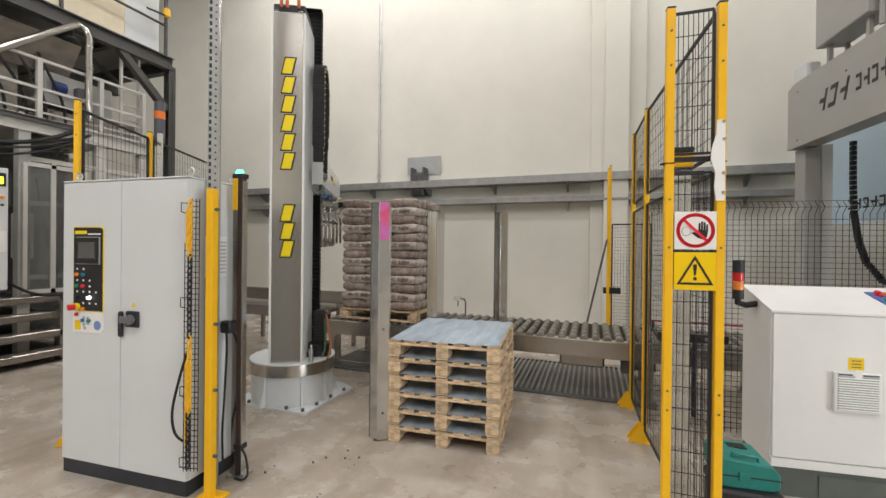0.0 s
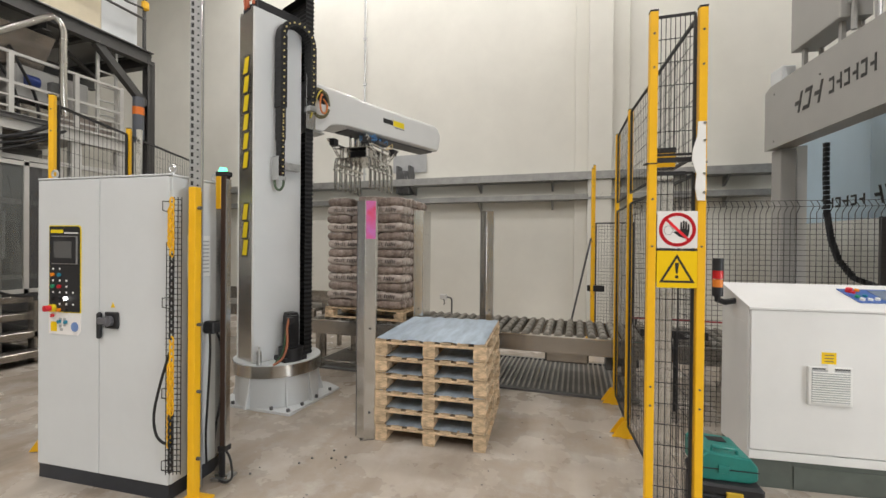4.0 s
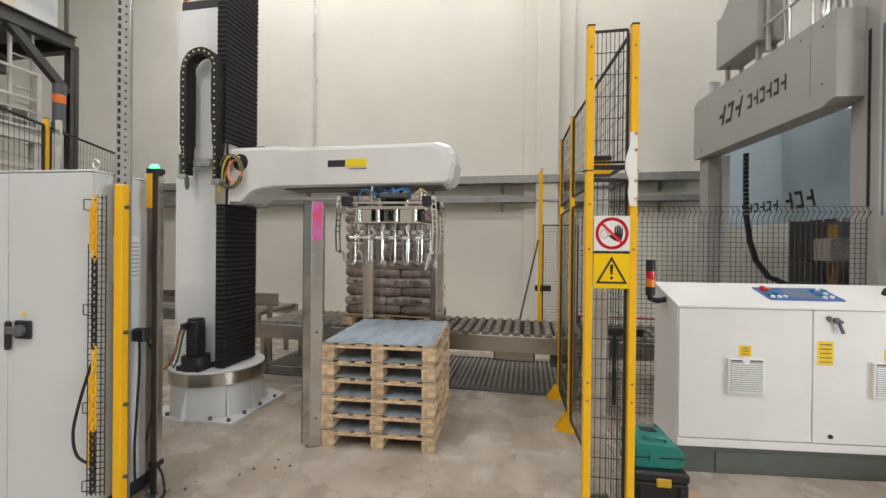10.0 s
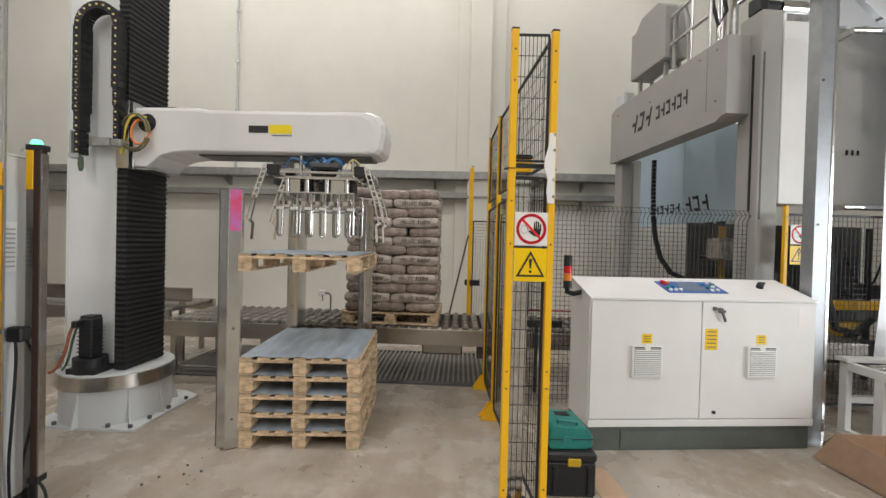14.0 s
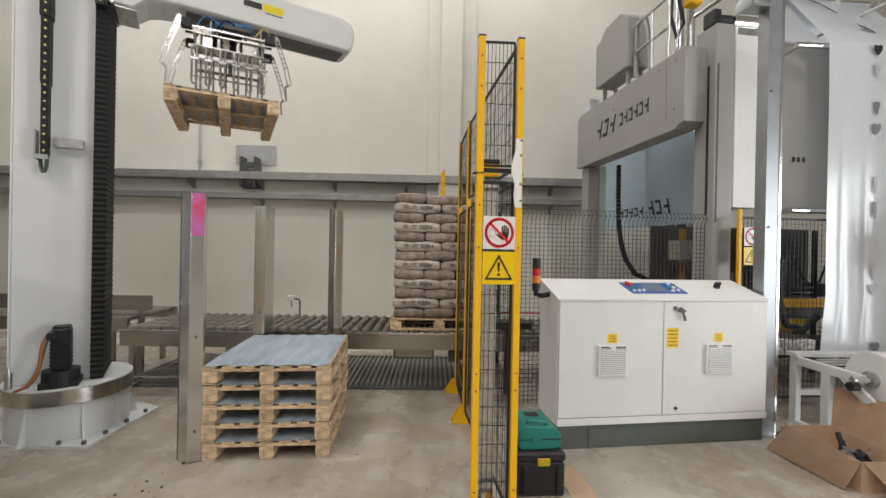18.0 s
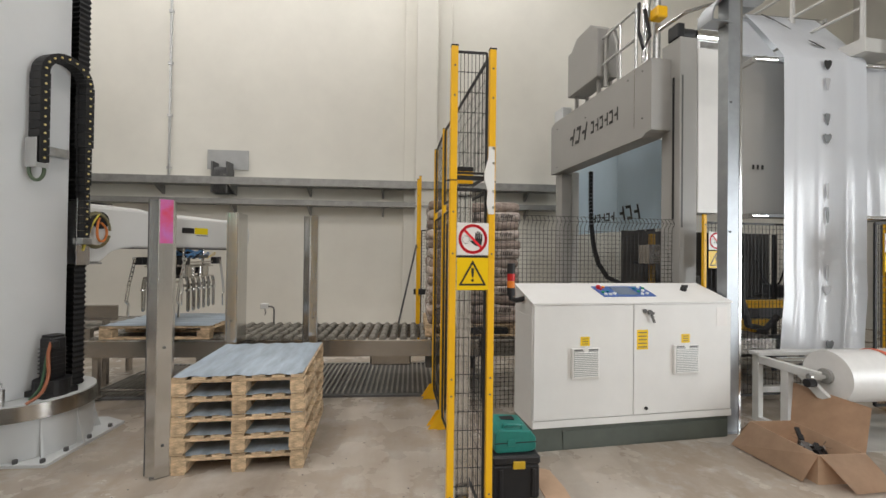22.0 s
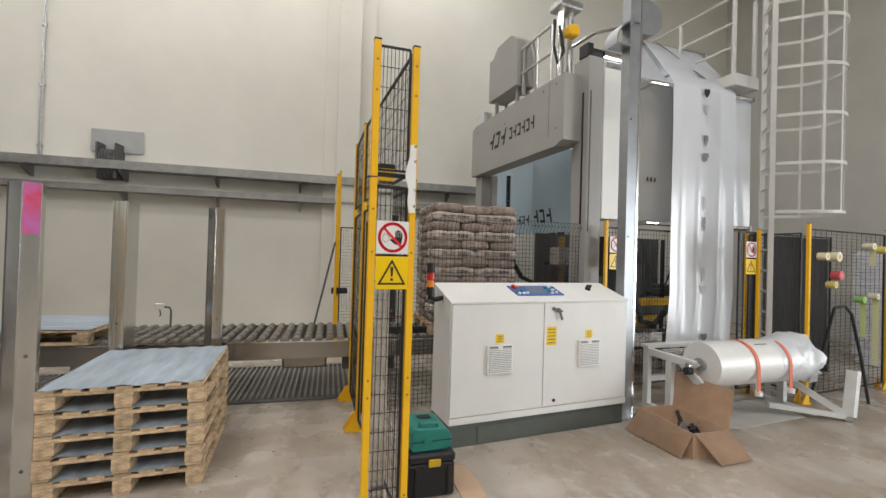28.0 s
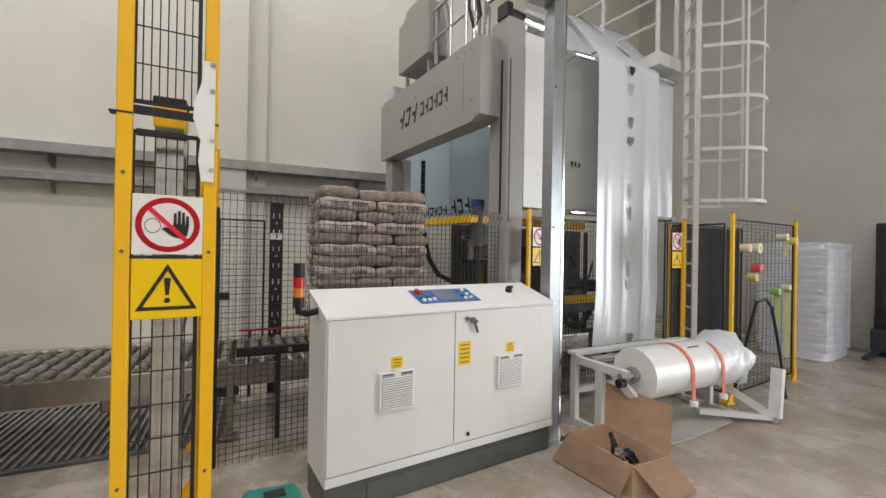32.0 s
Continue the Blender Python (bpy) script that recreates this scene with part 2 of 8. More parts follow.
def wheel_streaks(mat):
    """Long brown tyre and drag marks over the floor."""
    nt = mat.node_tree
    n, l = nt.nodes, nt.links
    bsdf = n["Principled BSDF"]
    under = bsdf.inputs["Base Color"].links[0].from_socket
    tex = n.new("ShaderNodeTexCoord")
    mp = n.new("ShaderNodeMapping")
    mp.inputs["Scale"].default_value = (3.4, 0.35, 1)
    mp.inputs["Rotation"].default_value = (0, 0, math.radians(-6))
    l.new(tex.outputs["Object"], mp.inputs["Vector"])
    noise = n.new("ShaderNodeTexNoise")
    noise.inputs["Scale"].default_value = 1.0
    noise.inputs["Detail"].default_value = 5
    l.new(mp.outputs[0], noise.inputs["Vector"])
    ramp = n.new("ShaderNodeValToRGB")
    ramp.color_ramp.elements[0].position, ramp.color_ramp.elements[0].color = 0.36, (0.6, 0.54, 0.47, 1)
    ramp.color_ramp.elements[1].position, ramp.color_ramp.elements[1].color = 0.52, (1, 1, 1, 1)
    l.new(noise.outputs["Fac"], ramp.inputs[0])
    mix = n.new("ShaderNodeMixRGB")
    mix.blend_type = "MULTIPLY"
    mix.inputs[0].default_value = 0.42
    l.new(under, mix.inputs[1])
    l.new(ramp.outputs[0], mix.inputs[2])
    l.new(mix.outputs[0], bsdf.inputs["Base Color"])


wheel_streaks(FLOOR)


def stained_floor():
    """Second layer on the floor: pale dusty patches and long dark tyre marks."""
    nt = FLOOR.node_tree
    n, l = nt.nodes, nt.links
    bsdf = n["Principled BSDF"]
    base = bsdf.inputs["Base Color"].links[0].from_socket
    tex = n.new("ShaderNodeTexCoord")
    dust = n.new("ShaderNodeTexNoise")
    dust.inputs["Scale"].default_value, dust.inputs["Detail"].default_value, dust.inputs["Roughness"].default_value = 2.6, 8, 0.7
    l.new(tex.outputs["Object"], dust.inputs["Vector"])
    r1 = n.new("ShaderNodeValToRGB")
    r1.color_ramp.elements[0].position, r1.color_ramp.elements[1].position = 0.5, 0.72
    l.new(dust.outputs["Fac"], r1.inputs[0])
    mix = n.new("ShaderNodeMixRGB")
    mix.inputs[2].default_value = (0.55, 0.52, 0.475, 1)
    half = n.new("ShaderNodeMath")
    half.operation, half.inputs[1].default_value = "MULTIPLY", 0.75
    l.new(r1.outputs[0], half.inputs[0])
    l.new(half.outputs[0], mix.inputs[0])
    l.new(base, mix.inputs[1])
    mp = n.new("ShaderNodeMapping")
    mp.inputs["Scale"].default_value = (1.3, 0.3, 1)
    mp.inputs["Rotation"].default_value = (0, 0, 0.1)
    l.new(tex.outputs["Object"], mp.inputs["Vector"])
    tyre = n.new("ShaderNodeTexNoise")
    tyre.inputs["Scale"].default_value, tyre.inputs["Detail"].default_value = 1.6, 3
    l.new(mp.outputs[0], tyre.inputs["Vector"])
    r2 = n.new("ShaderNodeValToRGB")
    r2.color_ramp.elements[0].position, r2.color_ramp.elements[1].position = 0.55, 0.75
    l.new(tyre.outputs["Fac"], r2.inputs[0])
    half2 = n.new("ShaderNodeMath")
    half2.operation, half2.inputs[1].default_value = "MULTIPLY", 0.62
    l.new(r2.outputs[0], half2.inputs[0])
    mix2 = n.new("ShaderNodeMixRGB")
    mix2.inputs[2].default_value = (0.17, 0.145, 0.12, 1)
    l.new(half2.outputs[0], mix2.inputs[0])
    l.new(mix.outputs[0], mix2.inputs[1])
    l.new(mix2.outputs[0], bsdf.inputs["Base Color"])


stained_floor()
structure("floor", B(-20, 13.5, -16, 10, -0.2, 0), FLOOR, "worn grey-brown polished concrete floor with dusty stains", "floor")
structure("wall_north", B(-20, 11.3, 9.95, 10.25, 0, 11), WALL, "tall cream painted hall wall", "wall")
# Gate opening and glowing backdrop are added; this stretch stays out of view.
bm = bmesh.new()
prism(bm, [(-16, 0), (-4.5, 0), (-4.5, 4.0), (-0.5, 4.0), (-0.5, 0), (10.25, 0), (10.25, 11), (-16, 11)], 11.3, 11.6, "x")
structure("wall_east", bm, WALL_GREY, "tall plain painted hall wall with an added open gate", "wall")
structure("gate_backdrop", B(13.5, 13.6, -9, 4, -0.2, 7), material("overcast_daylight", (0.8, 0.85, 0.9), 0.9, emit=(0.86, 0.93, 1.0), strength=1.6), "pale glowing daylight backdrop outside the added gate", "backdrop")
structure("wall_west", B(-20.3, -20, -16, 10.25, 0, 11), WALL, "tall plain painted hall wall", "wall")
structure("wall_south", B(-20, 11.3, -16.3, -16, 0, 11), WALL, "tall plain painted hall wall", "wall")
structure("ceiling", B(-20.3, 11.6, -16.3, 10.25, 11, 11.2), CEIL, "grey sheet metal hall ceiling", "ceiling")
structure("wall_pillar", B(-0.06, 0.43, 9.6, 9.95, 0, 11, bevel=0.01), WALL, "cream painted wall pillar", "pillar")
structure("wall_pilaster", B(-0.34, 0.78, 9.83, 9.95, 0, 11, bevel=0.01), WALL, "cream painted flat wall pilaster", "pillar")

# Conduit with its clamps on the wall.
con = thing("wall_conduit", pose(-5.67, 9.9, 0), "thin grey galvanised conduit clamped up the wall", "conduit")
part("pipe", R((0, 0, 3.45), (0, 0, 11), 0.016), GALV, con)
part("tray", B(-0.06, -0.03, 0.03, 0.048, 3.45, 11), GALV, con)
cl = part("clamp", B(-0.06, 0.03, -0.02, 0.03, 3.6, 3.66), GALV, con)
for z in (1.2, 2.4, 3.6, 4.8):
    again(cl, pose(0, 0, z))

# Two pipe rails on brackets along the wall.
RAIL = material("rail_grey_steel", (0.34, 0.34, 0.33), 0.45, 0.6, grain=0.2, scale=6)
for z0, z1, y0, x1 in ((3.23, 3.4, 9.55, 3.44), (2.8, 2.92, 9.6, 3.44)):
    rail = thing("wall_rail", pose(0, 0, 0), "long dull grey steel channel rail bracketed to the wall", "rail", "wall rails")
    bm = bmesh.new()
    box(bm, -16, x1, y0, y0 + 0.012, z0, z1)
    # Flanges run nearly to the wall so that they shade it below.
    box(bm, -16, x1, y0 + 0.012, y0 + 0.37, z1 - 0.012, z1)
    box(bm, -16, x1, y0 + 0.012, y0 + 0.33, z0, z0 + 0.012)
    part("channel", bm, RAIL, rail)
    bm = bmesh.new()
    box(bm, -16, x1, y0 - 0.02, y0, z0 - 0.0, z0 + 0.05)
    part("lip", bm, RAIL, rail)
    bm = bmesh.new()
    prism(bm, [(y0 + 0.02, z0), (9.95, z0), (9.95, z0 - 0.2), (9.9, z0 - 0.2), (y0 + 0.05, z0 - 0.05)], -0.02, 0.02, "x")
    br = part("bracket", bm, RAIL, rail)
    br.matrix_basis = pose(-2.5, 0, 0)
    for x in (-12.6, -11, -9.4, -7.8, -5.8, -4.2, -0.82, 0.6, 2.6):
        again(br, pose(x, 0, 0))
plate = thing("pipe_clip", pose(0, 0, 0), "short grey steel splice plate on the wall rail", "clip")
part("splice", B(-0.6, -0.15, 9.52, 9.56, 3.22, 3.3), RAIL, plate)

# Plate with a hose reel.
reel = thing("hose_reel", pose(-4.42, 9.7, 3.0), "coiled dark grey hose hung on a wall bracket", "hose reel")
hp = material("grey_sheet_metal", (0.42, 0.43, 0.43), 0.45, 0.3, grain=0.08, scale=4)
part("back_plate", B(-0.42, 0.5, 0.2, 0.215, 0.62, 1.07), hp, reel, "plain grey sheet metal plate")
part("bracket", B(-0.2, -0.16, -0.1, 0.25, 0.05, 0.75), BROWN_STEEL, reel)
part("bracket", B(0.12, 0.16, -0.1, 0.25, 0.05, 0.75), BROWN_STEEL, reel)
bm = bmesh.new()
for k in range(7):
    ring = [(-0.14 + 0.045 * k, 0.02 + 0.12 * math.cos(a), 0.33 + 0.3 * math.sin(a)) for a in (2 * math.pi * j / 20 for j in range(21))]
    tube(bm, ring, 0.018, 6)
part("hose", bm, BROWN_STEEL, reel, "dark coiled hose", True)

# ---- the palletising robot ----
COLUMN = material("pale_column_enamel", (0.7, 0.715, 0.72), 0.32, grain=0.03, scale=2.5)
ORANGE_WIRE = material("red_orange_wire", (0.5, 0.12, 0.05), 0.5)
CX, CY = -3.521, 3.933
robot = thing("palletising_robot", pose(CX, CY, 0), "column palletiser with white arm, black bellows and steel base", "robot")
bm = bmesh.new()
out = [(-0.5, -0.44), (0.5, -0.44), (0.53, 0.44), (0.3, 0.56), (-0.5, 0.56)]
prism(bm, out, 0, 0.025, "z")
part("base_plate", bm, CAB_GREY, robot, "pale grey bolted floor plate")
bm = bmesh.new()
rod(bm, (0, 0, 0.025), (0, 0, 0.345), 0.445, 64)
part("base_drum", bm, CAB_GREY, robot, "pale grey painted drum", True)
for a in (-90, -40, -5, 45, 140, 200):
    bm = bmesh.new()
    prism(bm, [(0.435, 0.025), (0.51, 0.025), (0.465, 0.2), (0.452, 0.335), (0.435, 0.335)], -0.008, 0.008, "y")
    g = part("gusset", bm, CAB_GREY, robot)
    g.matrix_basis = pose(0, 0, 0, 0, 0, a)
bm = bmesh.new()
rod(bm, (0, 0, 0.345), (0, 0, 0.47), 0.473, 72)
part("turntable_ring", bm, STEEL, robot, "brushed stainless steel ring", True)
bm = bmesh.new()
rod(bm, (0, 0, 0.47), (0, 0, 0.482), 0.465, 72)
part("turntable_top", bm, CAB_GREY, robot, "", True)
bolt = None
for k, (bx, by) in enumerate(((-0.46, -0.4), (-0.25, -0.41), (0.0, -0.41), (0.25, -0.41), (0.45, -0.4), (0.475, -0.2), (0.48, 0.05), (0.49, 0.3))):
    if bolt is None:
        bolt = part("bolt", R((0, 0, 0), (0, 0, 0.03), 0.018, 6), BROWN_STEEL, robot)
        bolt.matrix_basis = pose(bx, by, 0.025)
    else:
        again(bolt, pose(bx, by, 0.025))

# Column: x is the arm's way, -y its right side.
column = part("column", B(-0.378, 0.165, -0.175, 0.175, 0.482, 4.24, bevel=0.006), COLUMN, robot, "pale grey painted column")
part("back_panel", B(-0.388, -0.379, -0.152, 0.152, 0.49, 4.23, bevel=0.003), STEEL, column, "brushed stainless steel panel")
part("top_cap", B(-0.35, 0.15, -0.165, 0.165, 4.24, 4.34, bevel=0.01), BLACK, column)
for y0 in (-0.176, 0.154):
    part("edge_strip", B(-0.392, -0.379, y0, y0 + 0.022, 0.49, 4.235, bevel=0.002), CAB_WHITE, column, "white edge strip")
for y0 in (-0.14, 0.14):
    for z in (0.6, 1.5, 2.4, 3.3, 4.15):
        part("screw", R((-0.391, y0, z), (-0.387, y0, z), 0.007, 8), CHROME, column)
for y0 in (-0.12, 0.12):
    part("lifting_eye", T([(-0.384, y0 + 0.02 * math.cos(a), 4.225 + 0.03 * math.sin(a)) for a in (math.pi * j / 8 for j in range(9))], 0.005, 6), CHROME, column, "small bright lifting eye", True)
for y in (-0.1, 0.02, 0.08):
    part("top_plug", T([(-0.36, y, 4.3), (-0.37, y, 4.4), (-0.3, y + 0.04, 4.45)], 0.018, 6), ORANGE_WIRE, column, "", True)
# Yellow slanted strokes down the back panel stand for the lettering.
YLET = material("yellow_vinyl", (0.8, 0.62, 0.01), 0.4)
BLET = material("black_vinyl", (0.02, 0.02, 0.02), 0.4)
for k, z in enumerate([3.57, 3.367, 3.164, 2.961, 2.758, 2.555, 2.0, 1.806, 1.617]):
    if k == 0:
        bm = bmesh.new()
        prism(bm, [(-0.075, -0.006), (0.05, -0.006), (0.09, 0.186), (-0.035, 0.186)], 0, 0.002, "x")
        back = part("letter_shape", bm, BLET, column, "black outlined slanted lettering block")
        back.matrix_basis = Matrix.Translation((-0.391, 0, z)) @ Matrix.Diagonal((1, -1, 1, 1))
        bm = bmesh.new()
        prism(bm, [(-0.06, 0.008), (0.036, 0.008), (0.072, 0.172), (-0.024, 0.172)], 0, 0.002, "x")
        let = part("letter_shape", bm, YLET, column, "yellow slanted lettering block")
        let.matrix_basis = Matrix.Translation((-0.3935, 0, z)) @ Matrix.Diagonal((1, -1, 1, 1))
    else:
        again(back, Matrix.Translation((-0.391, 0, z)) @ Matrix.Diagonal((1, -1, 1, 1)))
        again(let, Matrix.Translation((-0.3935, 0, z)) @ Matrix.Diagonal((1, -1, 1, 1)))
# Bellows: one folded sleeve over the arm's track.
bm = bmesh.new()
n = 84
lo, hi = 0.49, 4.6
rows = []
for k in range(2 * n + 1):
    z = lo + (hi - lo) * k / (2 * n)
    d = 0.0 if k % 2 else 0.01
    rows.append([bm.verts.new(p) for p in ((0.167, -0.262 + d, z), (0.272 - d, -0.262 + d, z), (0.272 - d, 0.262 - d, z), (0.167, 0.262 - d, z))])
for a, b in zip(rows, rows[1:]):
    for k in range(3):
        bm.faces.new((a[k], a[k + 1], b[k + 1], b[k]))
bm.faces.new(rows[-1])
bm.faces.new(rows[0][::-1])
BELLOWS = material("black_bellows_cloth", (0.01, 0.01, 0.011), 0.72, grain=0.2, scale=15)
part("bellows", bm, BELLOWS, column, "black folded bellows")
# Drive motor on the turntable.
bm = bmesh.new()
rod(bm, (-0.02, -0.3, 0.482), (-0.02, -0.3, 0.62), 0.13, 24)
box(bm, -0.15, 0.11, -0.41, -0.18, 0.482, 0.53)
part("motor_flange", bm, BLACK, column)
bm = bmesh.new()
box(bm, -0.085, 0.045, -0.365, -0.235, 0.62, 0.98, bevel=0.012)
box(bm, -0.1, -0.05, -0.42, -0.33, 0.9, 0.96, bevel=0.006)
box(bm, -0.075, 0.035, -0.355, -0.245, 0.98, 1.0, bevel=0.004)
part("motor", bm, BLACK, column, "black servo motor")
for k in range(7):
    part("cooling_rib", B(-0.09, 0.05, -0.37, -0.23, 0.67 + 0.035 * k, 0.676 + 0.035 * k), BLACK, column)
part("cable", T(curve([(-0.09, -0.38, 0.95), (-0.125, -0.4, 0.85), (-0.14, -0.43, 0.68), (-0.2, -0.44, 0.55), (-0.29, -0.42, 0.495)]), 0.013), material("brown_cable", (0.32, 0.11, 0.05), 0.45), column, "brown motor cable", True)
part("cable", T(curve([(-0.09, -0.36, 0.92), (-0.12, -0.37, 0.8), (-0.16, -0.38, 0.6), (-0.23, -0.36, 0.5)]), 0.01), material("green_cable", (0.06, 0.13, 0.07), 0.5), column, "", True)
part("oil_bottle", R((-0.36, -0.26, 0.482), (-0.36, -0.26, 0.62), 0.026), GALV, column, "small grey bottle", True)
part("bottle_neck", R((-0.36, -0.26, 0.62), (-0.36, -0.26, 0.67), 0.011, 8), GALV, column, "", True)
# Cable chain: a fixed leg, a travelling middle and a loop.
DOT = material("chain_pin_yellow", (0.75, 0.6, 0.25), 0.4)


LEG_A, LEG_B, CHY = -0.15, 0.21, -0.285


def chain_leg(name, parent, x, z0, z1, slim=0.0, label="black plastic cable chain"):
    bm = bmesh.new()
    k = max(2, round((z1 - z0) / 0.07))
    w, d = 0.036 - slim, 0.062 - slim
    for j in range(k):
        a = z0 + (z1 - z0) * j / k
        box(bm, x - w, x + w, CHY - d, CHY + d, a, a + (z1 - z0) / k - 0.006)
    ob = part(name, bm, RUBBER, parent, label)
    bm = bmesh.new()
    for j in range(k):
        a = z0 + (z1 - z0) * (j + 0.5) / k
        rod(bm, (x, CHY - d - 0.006, a), (x, CHY - d + 0.002, a), 0.009, 8)
    part("chain_pins", bm, DOT, ob, "row of small yellow chain pins")["kind"] = "stuff"
    return ob


chain_leg("cable_chain", column, LEG_A, 2.47, 3.17, 0.012)
part("chain_bracket", B(LEG_A - 0.062, LEG_A - 0.05, -0.345, -0.225, 2.43, 2.68, bevel=0.003), hp, column, "pale blue-grey bracket plate")
part("bracket_lip", B(LEG_A - 0.062, LEG_A + 0.03, -0.352, -0.345, 2.43, 2.47), hp, column)
part("chain_bracket", B(-0.1, 0.1, -0.27, -0.2, 2.56, 2.64, bevel=0.004), GALV, column, "grey bracket")
part("chain_hook", T(curve([(-0.19, -0.24, 2.46), (-0.185, -0.24, 2.38), (-0.17, -0.265, 2.335), (-0.15, -0.295, 2.335), (-0.135, -0.32, 2.38), (-0.13, -0.32, 2.46)]), 0.014), material("green_hose", (0.1, 0.14, 0.09), 0.45), column, "short looped green-grey hose", True)
mid = chain_leg("cable_chain", robot, LEG_A, 0.0, 0.7, 0.006)
mid_b = chain_leg("cable_chain", robot, LEG_B, -0.28, 0.28, 0.006)
loop = chain_leg("cable_chain_loop", robot, LEG_A, -0.77, 0.0, -0.002, "black plastic cable chain loop")
bm = bmesh.new()
k = 16
MIDX, RAD = (LEG_A + LEG_B) / 2, (LEG_B - LEG_A) / 2
for j in range(k):
    a0, a1 = math.pi * j / k, math.pi * (j + 0.9) / k
    vs = []
    for a in (a0, a1):
        for r in (RAD - 0.034, RAD + 0.034):
            for y in (CHY - 0.06, CHY + 0.06):
                vs.append(bm.verts.new((MIDX - r * math.cos(a), y, r * math.sin(a))))
    for f in ((0, 1, 3, 2), (4, 6, 7, 5), (0, 4, 5, 1), (2, 3, 7, 6), (0, 2, 6, 4), (1, 5, 7, 3)):
        bm.faces.new([vs[i] for i in f])
bmesh.ops.recalc_face_normals(bm, faces=bm.faces)
part("bend", bm, RUBBER, loop)
bm = bmesh.new()
for j in range(9):
    a = math.pi * (j + 0.5) / 9
    c, s_ = MIDX - RAD * math.cos(a), RAD * math.sin(a)
    rod(bm, (c, CHY - 0.07, s_), (c, CHY - 0.058, s_), 0.009, 8)
part("chain_pins", bm, DOT, loop, "small yellow chain pins")["kind"] = "stuff"
chain_leg("return_leg", loop, LEG_B, -0.56, 0.0, -0.002)

# Arm: origin at the column's axis and the label's height.
bm = bmesh.new()
side = [(0.26, 0.2), (0.26, -0.37), (0.42, -0.375), (0.47, -0.33), (0.54, -0.27), (0.64, -0.238), (0.8, -0.222), (2.5, -0.215), (2.57, -0.205), (2.605, -0.17), (2.635, -0.02), (2.625, 0.07), (2.58, 0.14), (2.48, 0.178), (1.0, 0.18), (0.86, 0.2)]
# A closed hollow shell: outline in the side view, rounded nose in plan.
m_ = len(side)
rings = []
for y, inset in ((-0.224, 0.045), (-0.212, 0.016), (-0.17, 0.0), (0.17, 0.0), (0.212, 0.016), (0.224, 0.045)):
    ring = []
    for x, z in side:
        zz = z - (inset if z > 0 else -inset * 0.4)
        xx = x - (inset * 2.2 if x > 2.4 else 0)
        ring.append(bm.verts.new((xx, y, zz)))
    rings.append(ring)
for a, b in zip(rings, rings[1:]):
    for k in range(m_):
        bm.faces.new((a[k], a[(k + 1) % m_], b[(k + 1) % m_], b[k]))
bm.faces.new(rings[0])
bm.faces.new(rings[-1][::-1])
bmesh.ops.recalc_face_normals(bm, faces=bm.faces)
arm = part("arm", bm, CREAM, robot, "white rounded hollow arm")
part("slot", B(0.86, 2.5, -0.13, 0.13, -0.235, -0.2), BROWN_STEEL, arm, "dark slot with rails under the arm")
part("carriage_plate", B(0.25, 0.3, -0.235, 0.235, -0.39, 0.23, bevel=0.006), GALV, arm, "grey steel carriage plate")
part("top_fin", B(0.22, 0.62, -0.12, 0.21, 0.212, 0.222), BLACK, arm, "dark flat cover plate")
for sy in (-1, 1):
    part("carriage_cheek", B(0.17, 0.285, min(sy * 0.268, sy * 0.276), max(sy * 0.268, sy * 0.276), -0.39, 0.23), POSTM, arm, "bright steel carriage side plate")
part("foot_plate", B(0.28, 0.46, -0.2, 0.2, -0.39, -0.374), GALV, arm)
part("hole", R((0.42, -0.2255, 0.04), (0.42, -0.215, 0.04), 0.085, 24), BLACK, arm, "dark round cable hole")
part("label_shape", B(1.38, 1.56, -0.2275, -0.2245, -0.035, 0.03), BLET, arm, "black lettering block")
part("label_shape", B(1.57, 1.78, -0.2275, -0.2245, -0.04, 0.04), YLET, arm, "yellow lettering block")
part("label_shape", B(1.6, 1.78, -0.2275, -0.2245, -0.062, -0.052), BROWN_STEEL, arm)
ORANGE = material("orange_hose", (0.7, 0.22, 0.06), 0.4)
part("hose", T(curve([(0.41, -0.23, 0.06), (0.36, -0.28, 0.04), (0.33, -0.3, -0.07), (0.36, -0.29, -0.16), (0.43, -0.27, -0.15), (0.46, -0.25, -0.05), (0.42, -0.23, 0.02)]), 0.011), ORANGE, arm, "looped orange hose", True)
part("hose", T(curve([(0.42, -0.23, 0.09), (0.34, -0.3, 0.08), (0.28, -0.3, -0.02), (0.25, -0.29, -0.14), (0.22, -0.28, -0.26)]), 0.01), material("yellow_hose", (0.6, 0.5, 0.08), 0.4), arm, "", True)
part("hose", T(curve([(0.42, -0.23, 0.07), (0.3, -0.29, 0.06), (0.25, -0.3, -0.1), (0.24, -0.28, -0.2)]), 0.013), RUBBER, arm, "", True)
bm = bmesh.new()
for q in (0.0, 0.016):
    tube(bm, [(0.34 + (0.14 - q) * math.cos(a), -0.27 - q, -0.06 + (0.17 - q) * math.sin(a)) for a in (2 * math.pi * j / 20 for j in range(20))], 0.011, 6)
part("hose_ring", bm, material("tan_hose", (0.16, 0.14, 0.07), 0.45), arm, "coiled tan hose", True)
chain_leg("cable_chain", arm, LEG_B, -0.14, 0.42, 0.012)
part("chain_mount", B(0.17, 0.26, -0.34, -0.22, -0.2, -0.14, bevel=0.005), GALV, arm)

